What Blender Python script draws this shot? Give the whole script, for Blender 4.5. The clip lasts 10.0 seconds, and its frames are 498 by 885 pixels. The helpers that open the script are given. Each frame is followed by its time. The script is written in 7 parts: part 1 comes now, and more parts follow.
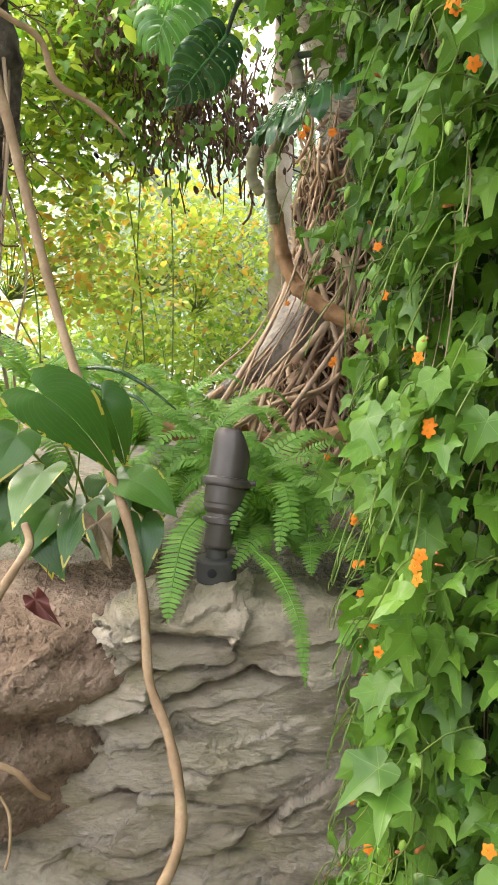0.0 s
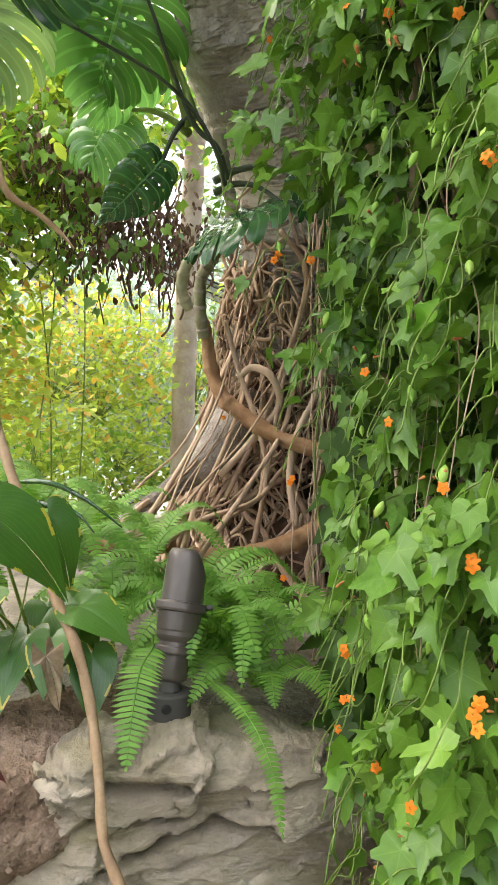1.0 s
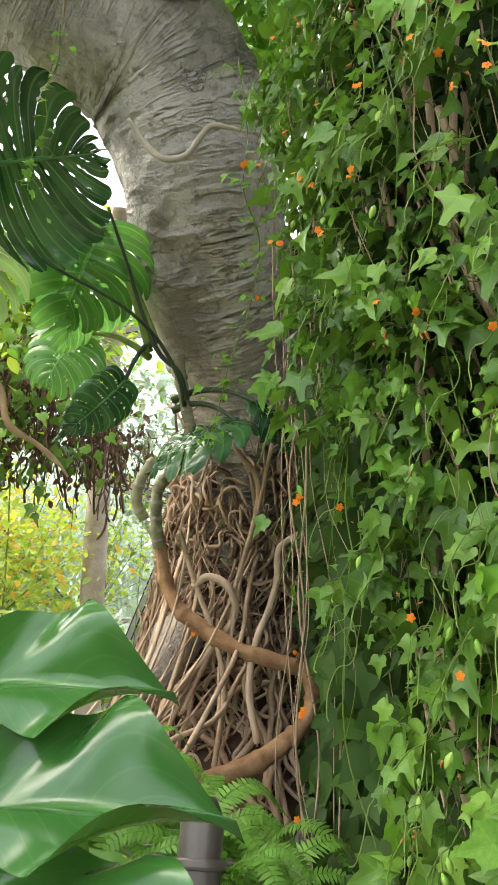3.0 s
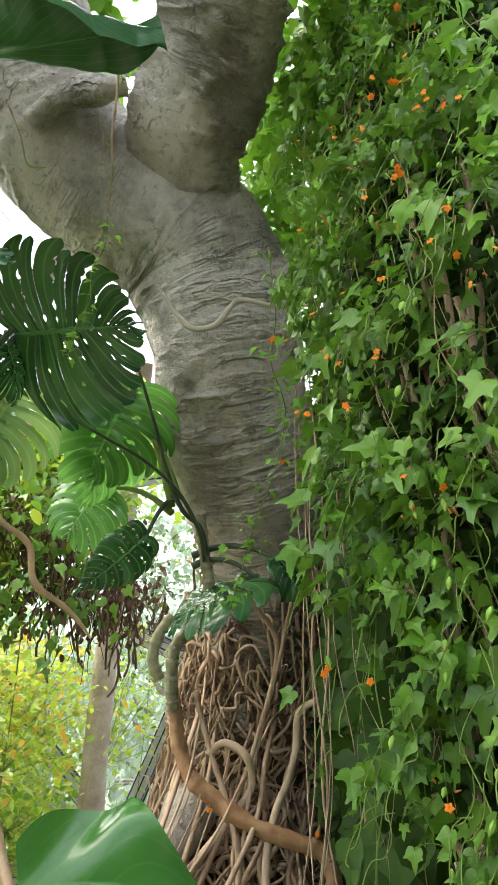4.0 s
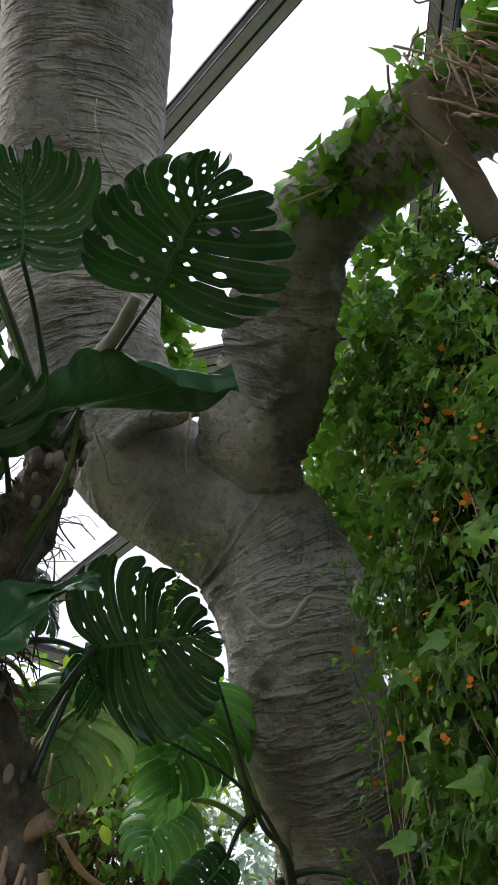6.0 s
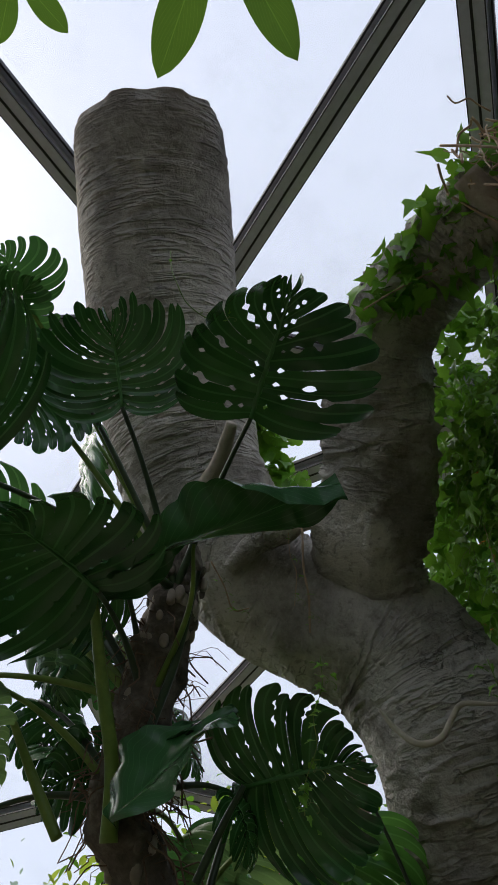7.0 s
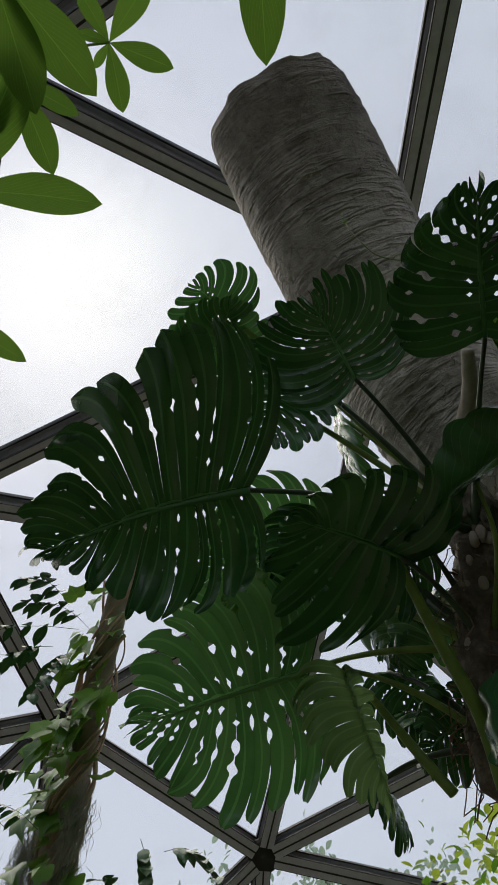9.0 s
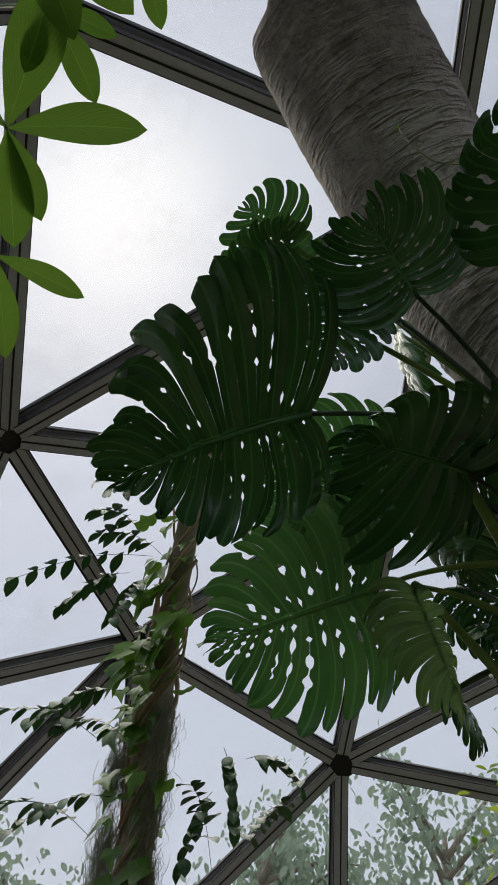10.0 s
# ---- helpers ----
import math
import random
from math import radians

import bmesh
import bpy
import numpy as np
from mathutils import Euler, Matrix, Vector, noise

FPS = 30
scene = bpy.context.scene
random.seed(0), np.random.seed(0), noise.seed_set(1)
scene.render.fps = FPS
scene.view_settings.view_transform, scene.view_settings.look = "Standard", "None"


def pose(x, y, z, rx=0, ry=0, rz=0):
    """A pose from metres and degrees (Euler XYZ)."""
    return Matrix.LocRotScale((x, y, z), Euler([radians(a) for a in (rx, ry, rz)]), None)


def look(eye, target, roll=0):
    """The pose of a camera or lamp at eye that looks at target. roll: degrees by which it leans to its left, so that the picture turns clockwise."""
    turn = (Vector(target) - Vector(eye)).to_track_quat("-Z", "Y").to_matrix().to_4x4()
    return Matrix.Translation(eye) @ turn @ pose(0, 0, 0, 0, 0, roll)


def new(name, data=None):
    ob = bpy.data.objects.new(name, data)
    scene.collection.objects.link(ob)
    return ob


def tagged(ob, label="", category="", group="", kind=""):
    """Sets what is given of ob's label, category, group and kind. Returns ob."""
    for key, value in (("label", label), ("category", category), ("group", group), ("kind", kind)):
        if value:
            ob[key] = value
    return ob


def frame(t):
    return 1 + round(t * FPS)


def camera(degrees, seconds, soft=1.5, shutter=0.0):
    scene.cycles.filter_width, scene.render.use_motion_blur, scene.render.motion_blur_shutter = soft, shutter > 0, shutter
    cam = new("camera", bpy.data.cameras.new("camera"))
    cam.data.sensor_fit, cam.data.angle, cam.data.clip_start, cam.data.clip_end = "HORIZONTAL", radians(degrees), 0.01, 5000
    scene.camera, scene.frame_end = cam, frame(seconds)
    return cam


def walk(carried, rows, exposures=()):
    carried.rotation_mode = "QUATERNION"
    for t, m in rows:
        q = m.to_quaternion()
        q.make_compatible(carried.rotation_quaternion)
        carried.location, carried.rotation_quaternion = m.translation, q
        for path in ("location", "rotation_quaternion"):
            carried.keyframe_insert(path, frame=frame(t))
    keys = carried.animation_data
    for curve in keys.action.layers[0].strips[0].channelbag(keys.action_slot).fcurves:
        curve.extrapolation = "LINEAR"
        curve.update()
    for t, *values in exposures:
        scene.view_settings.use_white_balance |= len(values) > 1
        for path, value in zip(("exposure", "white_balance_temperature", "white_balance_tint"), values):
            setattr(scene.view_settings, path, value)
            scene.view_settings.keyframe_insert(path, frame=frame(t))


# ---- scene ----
cam = camera(37.7, 10.0)
PATH = [
    (0, (0.101, 0.22, 1.471), (-0.012, 2.202, 1.232), 0.5),
    (0.5, (0.02, 0.277, 1.489), (0.169, 2.271, 1.451), 0.4),
    (1, (-0.071, 0.282, 1.494), (0.129, 2.271, 1.55), 1.5),
    (1.5, (-0.155, 0.21, 1.516), (0.106, 2.189, 1.65), 2.5),
    (2, (-0.259, 0.211, 1.554), (0.145, 2.152, 1.816), 1.9),
    (2.5, (-0.366, 0.253, 1.575), (0.158, 2.129, 2.031), 0.2),
    (2.7, (-0.378, 0.262, 1.588), (0.125, 2.138, 2.062), -0.5),
    (3.8, (-0.431, 0.235, 1.641), (0.058, 1.985, 2.476), 0.8),
    (4, (-0.442, 0.225, 1.644), (0.002, 1.955, 2.545), 0.9),
    (4.5, (-0.463, 0.199, 1.656), (-0.119, 1.861, 2.714), 1.2),
    (5, (-0.475, 0.179, 1.673), (-0.196, 1.763, 2.861), 1.5),
    (5.2, (-0.481, 0.167, 1.674), (-0.224, 1.704, 2.928), 1.8),
    (6.3, (-0.553, 0.085, 1.773), (-0.372, 1.38, 3.286), 1.1),
    (6.5, (-0.553, 0.085, 1.773), (-0.412, 1.322, 3.338), 1.3),
    (7, (-0.553, 0.087, 1.774), (-0.643, 1.247, 3.4), 2.4),
    (7.5, (-0.553, 0.087, 1.774), (-0.871, 1.18, 3.418), 3.4),
    (8, (-0.553, 0.084, 1.771), (-1.083, 1.079, 3.422), 6.1),
    (8.5, (-0.551, 0.078, 1.768), (-1.167, 1.037, 3.412), 6.7),
    (9, (-0.55, 0.076, 1.772), (-1.298, 1.112, 3.311), 5.5),
    (9.5, (-0.551, 0.075, 1.771), (-1.503, 1.137, 3.174), 6.4),
    (10, (-0.551, 0.073, 1.769), (-1.511, 1.146, 3.158), 6.9),
]
# the clip's camera stops down as it turns up to the sky
EXPOSURE = [(0, 3.05, 7150, 14), (2.7, 3.1, 7150, 11), (4, 2.95, 7000, 7), (5.2, 2.5, 6900, 6), (6.3, 1.06, 6500, 11), (7, 0.70, 6500, 10), (8, 0.46, 6600, 8), (10, 0.2, 6750, 8)]
walk(cam, [(t, look(eye, target, roll)) for t, eye, target, roll in PATH], EXPOSURE)

# ---- world and sun ----
world = bpy.data.worlds.new("world")
scene.world = world
world.use_nodes = True
wn, wl = world.node_tree.nodes, world.node_tree.links
wn.clear()
sky = wn.new("ShaderNodeTexSky")
sky.sky_type, sky.sun_disc = "NISHITA", False
sky.sun_elevation, sky.sun_rotation = radians(56), radians(-64)
sky.air_density, sky.dust_density = 1.2, 2.0
coord = wn.new("ShaderNodeTexCoord")
cloud = wn.new("ShaderNodeTexNoise")
cloud.inputs["Scale"].default_value, cloud.inputs["Detail"].default_value = 0.8, 2.0
cloud.inputs["Roughness"].default_value = 0.42
wl.new(coord.outputs["Generated"], cloud.inputs["Vector"])
SUN_WAY = Vector((-0.505, 0.245, 0.828)).normalized()
near_sun = wn.new("ShaderNodeVectorMath")
near_sun.operation = "DOT_PRODUCT"
near_sun.inputs[1].default_value = SUN_WAY
wl.new(coord.outputs["Generated"], near_sun.inputs[0])
veil = wn.new("ShaderNodeMath")
veil.operation = "MULTIPLY_ADD"
veil.inputs[1].default_value, veil.inputs[2].default_value = 0.14, -0.07
wl.new(cloud.outputs["Fac"], veil.inputs[0])
lit = wn.new("ShaderNodeMath")
lit.operation = "ADD"
wl.new(near_sun.outputs["Value"], lit.inputs[0])
wl.new(veil.outputs["Value"], lit.inputs[1])
ramp = wn.new("ShaderNodeValToRGB")
els = ramp.color_ramp.elements
els[0].position, els[0].color = 0.30, (6.2, 6.4, 7.3, 1)
els[1].position, els[1].color = 1.0, (8.7, 8.8, 9.4, 1)
for place, tone in ((0.86, (6.2, 6.4, 7.5, 1)), (0.955, (6.3, 6.5, 7.7, 1)), (0.985, (6.8, 7.0, 8.0, 1))):
    e = els.new(place)
    e.color = tone
wl.new(lit.outputs["Value"], ramp.inputs["Fac"])
mixc = wn.new("ShaderNodeMix")
mixc.data_type = "RGBA"
mixc.inputs["Factor"].default_value = 0.85
wl.new(sky.outputs["Color"], mixc.inputs["A"])
wl.new(ramp.outputs["Color"], mixc.inputs["B"])
bg = wn.new("ShaderNodeBackground")
bg.inputs["Strength"].default_value = 0.1
wl.new(mixc.outputs["Result"], bg.inputs["Color"])
wout = wn.new("ShaderNodeOutputWorld")
wl.new(bg.outputs["Background"], wout.inputs["Surface"])

sun = new("sun", bpy.data.lights.new("sun", "SUN"))
sun.data.energy, sun.data.angle, sun.data.color = 1.5, radians(60), (1.0, 0.92, 0.79)
sun.matrix_world = look(tuple(12 * SUN_WAY), (0, 0, 0))


# ---- materials ----
def nodes(name):
    m = bpy.data.materials.new(name)
    m.use_nodes = True
    nt = m.node_tree
    return m, nt, nt.nodes["Principled BSDF"], nt.nodes["Material Output"]


def noise_node(nt, scale, detail=4.0, rough=0.55, vec=None, stretch=None, kind="Object"):
    tc = nt.nodes.new("ShaderNodeTexCoord")
    src = vec or tc.outputs[kind]
    if stretch:
        mp = nt.nodes.new("ShaderNodeMapping")
        mp.inputs["Scale"].default_value = stretch
        nt.links.new(src, mp.inputs["Vector"])
        src = mp.outputs["Vector"]
    n = nt.nodes.new("ShaderNodeTexNoise")
    n.inputs["Scale"].default_value, n.inputs["Detail"].default_value = scale, detail
    n.inputs["Roughness"].default_value = rough
    nt.links.new(src, n.inputs["Vector"])
    return n.outputs["Fac"]


def ramp_node(nt, fac, stops):
    r = nt.nodes.new("ShaderNodeValToRGB")
    els = r.color_ramp.elements
    while len(els) < len(stops):
        els.new(0.5)
    for e, (p, c) in zip(els, stops):
        e.position, e.color = p, (*c, 1)
    nt.links.new(fac, r.inputs["Fac"])
    return r.outputs["Color"]


def mix_node(nt, fac, a, b, mode="MIX"):
    m = nt.nodes.new("ShaderNodeMix")
    m.data_type, m.blend_type = "RGBA", mode
    for key, v in (("Factor", fac), ("A", a), ("B", b)):
        if isinstance(v, (int, float)):
            m.inputs[key].default_value = v
        elif isinstance(v, tuple):
            m.inputs[key].default_value = (*v, 1)
        else:
            nt.links.new(v, m.inputs[key])
    return m.outputs["Result"]


def math_node(nt, op, a, b=0.0):
    m = nt.nodes.new("ShaderNodeMath")
    m.operation = op
    for i, v in enumerate((a, b)):
        if isinstance(v, (int, float)):
            m.inputs[i].default_value = v
        else:
            nt.links.new(v, m.inputs[i])
    return m.outputs["Value"]


def bump_node(nt, height, strength, distance, bsdf):
    b = nt.nodes.new("ShaderNodeBump")
    b.inputs["Strength"].default_value, b.inputs["Distance"].default_value = strength, distance
    nt.links.new(height, b.inputs["Height"])
    nt.links.new(b.outputs["Normal"], bsdf.inputs["Normal"])


def rand_node(nt):
    """A random value for each object and for each loose piece of a joined mesh."""
    oi, ge = nt.nodes.new("ShaderNodeObjectInfo"), nt.nodes.new("ShaderNodeNewGeometry")
    return math_node(nt, "FRACT", math_node(nt, "ADD", oi.outputs["Random"], ge.outputs["Random Per Island"]))


def leaf_mat(name, dark, mid, light, rough=0.35, trans=0.3, veins=0.0, ribs=14.0, edge=None, glow=(0.25, 0.5, 0.05), radial=0.0, ior=1.42, fingers=False):
    m, nt, bsdf, out = nodes(name)
    r = rand_node(nt)
    col = ramp_node(nt, r, [(0.0, dark), (0.5, mid), (1.0, light)])
    patch = noise_node(nt, 9.0, 3.0)
    col = mix_node(nt, ramp_node(nt, patch, [(0.35, (0, 0, 0)), (0.75, (0.55, 0.55, 0.55))]), col, light)
    spots = noise_node(nt, 90.0, 2.0)
    col = mix_node(nt, ramp_node(nt, spots, [(0.6, (0, 0, 0)), (0.8, (0.35, 0.35, 0.35))]), col, dark)
    if veins or edge:
        uv = nt.nodes.new("ShaderNodeUVMap")
        sep = nt.nodes.new("ShaderNodeSeparateXYZ")
        nt.links.new(uv.outputs["UV"], sep.inputs["Vector"])
        ax = math_node(nt, "ABSOLUTE", sep.outputs["X"])
    if radial:
        uv = nt.nodes.new("ShaderNodeUVMap")
        sep = nt.nodes.new("ShaderNodeSeparateXYZ")
        nt.links.new(uv.outputs["UV"], sep.inputs["Vector"])
        dy = math_node(nt, "SUBTRACT", sep.outputs["Y"], 0.18)
        ang = math_node(nt, "DIVIDE", math_node(nt, "ARCTAN2", sep.outputs["X"], dy), math.radians(60))
        off = math_node(nt, "ABSOLUTE", math_node(nt, "SUBTRACT", math_node(nt, "FRACT", math_node(nt, "ADD", ang, 0.5)), 0.5))
        rad = math_node(nt, "SQRT", math_node(nt, "ADD", math_node(nt, "MULTIPLY", sep.outputs["X"], sep.outputs["X"]), math_node(nt, "MULTIPLY", dy, dy)))
        vein = math_node(nt, "LESS_THAN", math_node(nt, "MULTIPLY", off, rad), 0.006)
        col = mix_node(nt, math_node(nt, "MULTIPLY", vein, radial), col, tuple(min(1, c * 1.6 + 0.03) for c in light))
        bump_node(nt, math_node(nt, "ADD", math_node(nt, "MULTIPLY", vein, -0.6), noise_node(nt, 45.0, 3.0)), 0.3, 0.003, bsdf)
    if veins:
        mid_rib = math_node(nt, "LESS_THAN", ax, 0.025)
        side = math_node(nt, "FRACT", math_node(nt, "MULTIPLY", math_node(nt, "SUBTRACT", sep.outputs["Y"], math_node(nt, "MULTIPLY", ax, 0.55)), ribs))
        if fingers:
            side = math_node(nt, "ABSOLUTE", math_node(nt, "SUBTRACT", math_node(nt, "FRACT", sep.outputs["Y"]), 0.5))
        side = math_node(nt, "MULTIPLY", math_node(nt, "LESS_THAN", side, 0.055 if fingers else 0.1), 0.6)
        v = math_node(nt, "MULTIPLY", math_node(nt, "MAXIMUM", mid_rib, side), veins)
        col = mix_node(nt, v, col, tuple(min(1, c * 1.7 + 0.02) for c in light))
        bump_node(nt, math_node(nt, "MULTIPLY", v, -1.0), 0.35, 0.004, bsdf)
    if edge:
        rim = math_node(nt, "MULTIPLY", math_node(nt, "GREATER_THAN", ax, 0.93), math_node(nt, "GREATER_THAN", noise_node(nt, 17.0), 0.56))
        col = mix_node(nt, rim, col, edge)
    nt.links.new(col, bsdf.inputs["Base Color"])
    bsdf.inputs["Roughness"].default_value = rough
    bsdf.inputs["IOR"].default_value = ior
    tr = nt.nodes.new("ShaderNodeBsdfTranslucent")
    nt.links.new(mix_node(nt, 0.5, col, glow), tr.inputs["Color"])
    mx = nt.nodes.new("ShaderNodeMixShader")
    mx.inputs["Fac"].default_value = trans
    nt.links.new(bsdf.outputs["BSDF"], mx.inputs[1])
    nt.links.new(tr.outputs["BSDF"], mx.inputs[2])
    nt.links.new(mx.outputs["Shader"], out.inputs["Surface"])
    return m


def rough_mat(name, stops, scale=6.0, rough=0.85, bump=0.5, dist=0.01, fine=60.0, stretch=None, kind="Object", metal=0.0, vary=0.0):
    m, nt, bsdf, out = nodes(name)
    big = noise_node(nt, scale, 5.0, 0.6, stretch=stretch, kind=kind)
    col = ramp_node(nt, big, stops)
    small = noise_node(nt, fine, 4.0, 0.65, stretch=stretch, kind=kind)
    col = mix_node(nt, ramp_node(nt, small, [(0.3, (0.45, 0.45, 0.45)), (0.7, (0, 0, 0))]), col, stops[0][1])
    if vary:
        col = mix_node(nt, math_node(nt, "MULTIPLY", rand_node(nt), vary), col, stops[-1][1])
    nt.links.new(col, bsdf.inputs["Base Color"])
    bsdf.inputs["Roughness"].default_value, bsdf.inputs["Metallic"].default_value = rough, metal
    h = math_node(nt, "ADD", math_node(nt, "MULTIPLY", big, 0.6), math_node(nt, "MULTIPLY", small, 0.4))
    bump_node(nt, h, bump, dist, bsdf)
    return m


def ridged(nt, scale, detail, stretch, kind, rough=0.6):
    """Sharp creases: ridged noise."""
    tc, mp, n = (nt.nodes.new(k) for k in ("ShaderNodeTexCoord", "ShaderNodeMapping", "ShaderNodeTexNoise"))
    mp.inputs["Scale"].default_value = stretch
    nt.links.new(tc.outputs[kind], mp.inputs["Vector"])
    n.noise_type = "RIDGED_MULTIFRACTAL"
    n.inputs["Scale"].default_value, n.inputs["Detail"].default_value, n.inputs["Roughness"].default_value = scale, detail, rough
    n.inputs["Distortion"].default_value = 0.4
    nt.links.new(mp.outputs["Vector"], n.inputs["Vector"])
    return n.outputs["Fac"]


def lines(nt, scale, stretch, width, detail=3.0):
    """Thin winding lines where a noise crosses its middle."""
    n = noise_node(nt, scale, detail, 0.5, stretch=stretch, kind="UV")
    return ramp_node(nt, math_node(nt, "ABSOLUTE", math_node(nt, "SUBTRACT", n, 0.5)), [(0.0, (1, 1, 1)), (width, (0, 0, 0))])


def bark_mat():
    """Sprayed concrete bark: pale grey-brown, smooth, with wrinkles that run across the limb here and there, and
    weathered patches darkened further in place of shade.
    """
    m, nt, bsdf, out = nodes("concrete_bark")
    big = noise_node(nt, 1.6, 5.0)
    fine = noise_node(nt, 110.0, 5.0, 0.75)
    pits = noise_node(nt, 30.0, 4.0, 0.6)
    swell = noise_node(nt, 3.0, 2.0, 0.45, stretch=(1.2, 6.0, 1), kind="UV")
    rough_gate = ramp_node(nt, noise_node(nt, 2.3, 3.0), [(0.47, (0, 0, 0)), (0.62, (1, 1, 1))])
    fold = mix_node(nt, 1.0, lines(nt, 3.0, (1.0, 3.9, 1), 0.085, 3.0), rough_gate, "MULTIPLY")
    crease = mix_node(nt, 1.0, lines(nt, 4.0, (1.2, 7.0, 1), 0.09, 2.0), ramp_node(nt, noise_node(nt, 4.1, 2.0), [(0.48, (0, 0, 0)), (0.60, (1, 1, 1))]), "MULTIPLY")
    crack = mix_node(nt, 1.0, lines(nt, 2.2, (2.0, 3.0, 1), 0.008, 5.0), ramp_node(nt, noise_node(nt, 2.9, 2.0), [(0.52, (0, 0, 0)), (0.62, (1, 1, 1))]), "MULTIPLY")
    col = ramp_node(nt, big, [(0.28, (0.36, 0.32, 0.275)), (0.5, (0.48, 0.435, 0.38)), (0.72, (0.59, 0.545, 0.49))])
    stain_shade = noise_node(nt, 2.2, 7.0, 0.65, stretch=(1, 1, 0.55))
    # stain cover and contrast raised past real weathering to stand in for trunk shade
    col = mix_node(nt, ramp_node(nt, stain_shade, [(0.45, (0, 0, 0)), (0.60, (0.78, 0.78, 0.78))]), col, (0.13, 0.113, 0.092))
    col = mix_node(nt, math_node(nt, "MULTIPLY", fold, 0.3), col, (0.55, 0.51, 0.46))
    col = mix_node(nt, math_node(nt, "MULTIPLY", crack, 0.5), col, (0.07, 0.06, 0.05))
    col = mix_node(nt, ramp_node(nt, pits, [(0.33, (0.6, 0.6, 0.6)), (0.46, (0, 0, 0))]), col, (0.16, 0.14, 0.115))
    col = mix_node(nt, ramp_node(nt, fine, [(0.5, (0, 0, 0)), (0.75, (0.35, 0.35, 0.35))]), col, (0.52, 0.49, 0.45))
    nt.links.new(col, bsdf.inputs["Base Color"])
    bsdf.inputs["Roughness"].default_value = 0.72
    h = math_node(nt, "ADD", math_node(nt, "MULTIPLY", swell, 0.08), math_node(nt, "MULTIPLY", fine, 0.12))
    h = math_node(nt, "ADD", h, math_node(nt, "MULTIPLY", pits, 0.42))
    h = math_node(nt, "ADD", h, math_node(nt, "MULTIPLY", fold, 0.55))
    h = math_node(nt, "ADD", h, math_node(nt, "MULTIPLY", crease, 0.09))
    h = math_node(nt, "SUBTRACT", h, math_node(nt, "MULTIPLY", crack, 0.4))
    bump_node(nt, h, 1.0, 0.045, bsdf)
    return m


def rock_mat():
    m, nt, bsdf, out = nodes("moulded_rock")
    big = noise_node(nt, 3.4, 6.0, 0.6)
    streak = noise_node(nt, 5.0, 8.0, 0.7, stretch=(1.6, 1.6, 5.0))
    fine = noise_node(nt, 130.0, 5.0, 0.75)
    crease = ridged(nt, 3.5, 5.0, (1.4, 1.4, 3.6), "Object")
    col = ramp_node(nt, big, [(0.32, (0.40, 0.33, 0.235)), (0.5, (0.56, 0.48, 0.355)), (0.68, (0.68, 0.60, 0.465))])
    col = mix_node(nt, ramp_node(nt, streak, [(0.36, (0.6, 0.6, 0.6)), (0.52, (0, 0, 0))]), col, (0.20, 0.165, 0.125))
    moss = noise_node(nt, 5.0, 4.0, stretch=(1, 1, 2.2))
    col = mix_node(nt, ramp_node(nt, moss, [(0.54, (0, 0, 0)), (0.68, (0.6, 0.6, 0.6))]), col, (0.35, 0.31, 0.15))
    col = mix_node(nt, ramp_node(nt, fine, [(0.52, (0, 0, 0)), (0.8, (0.45, 0.45, 0.45))]), col, (0.52, 0.48, 0.42))
    vor = nt.nodes.new("ShaderNodeTexVoronoi")
    vor.feature = "DISTANCE_TO_EDGE"
    vor.inputs["Scale"].default_value = 4.2
    tc = nt.nodes.new("ShaderNodeTexCoord")
    wob = nt.nodes.new("ShaderNodeTexNoise")
    wob.inputs["Scale"].default_value, wob.inputs["Detail"].default_value = 6.0, 6.0
    nt.links.new(tc.outputs["Object"], wob.inputs["Vector"])
    nt.links.new(mix_node(nt, 0.42, tc.outputs["Object"], wob.outputs["Color"]), vor.inputs["Vector"])
    white = ramp_node(nt, vor.outputs["Distance"], [(0.0, (0.4, 0.4, 0.4)), (0.03, (0, 0, 0))])
    gate = ramp_node(nt, noise_node(nt, 4.0, 2.0), [(0.52, (0, 0, 0)), (0.62, (1, 1, 1))])
    col = mix_node(nt, mix_node(nt, 1.0, white, gate, "MULTIPLY"), col, (0.66, 0.63, 0.58))
    nt.links.new(col, bsdf.inputs["Base Color"])
    bsdf.inputs["Roughness"].default_value = 0.7
    h = math_node(nt, "ADD", math_node(nt, "MULTIPLY", streak, 0.8), math_node(nt, "MULTIPLY", fine, 0.25))
    h = math_node(nt, "SUBTRACT", h, math_node(nt, "MULTIPLY", crease, 0.12))
    bump_node(nt, h, 1.0, 0.032, bsdf)
    return m


def plain_mat(name, col, rough=0.5, metal=0.0, bump=0.0):
    m, nt, bsdf, out = nodes(name)
    n = noise_node(nt, 25.0, 4.0)
    c = mix_node(nt, ramp_node(nt, n, [(0.35, (0, 0, 0)), (0.8, (0.5, 0.5, 0.5))]), col, tuple(0.65 * v + 0.004 for v in col))
    nt.links.new(c, bsdf.inputs["Base Color"])
    bsdf.inputs["Roughness"].default_value, bsdf.inputs["Metallic"].default_value = rough, metal
    if bump:
        bump_node(nt, noise_node(nt, 120.0), bump, 0.003, bsdf)
    return m


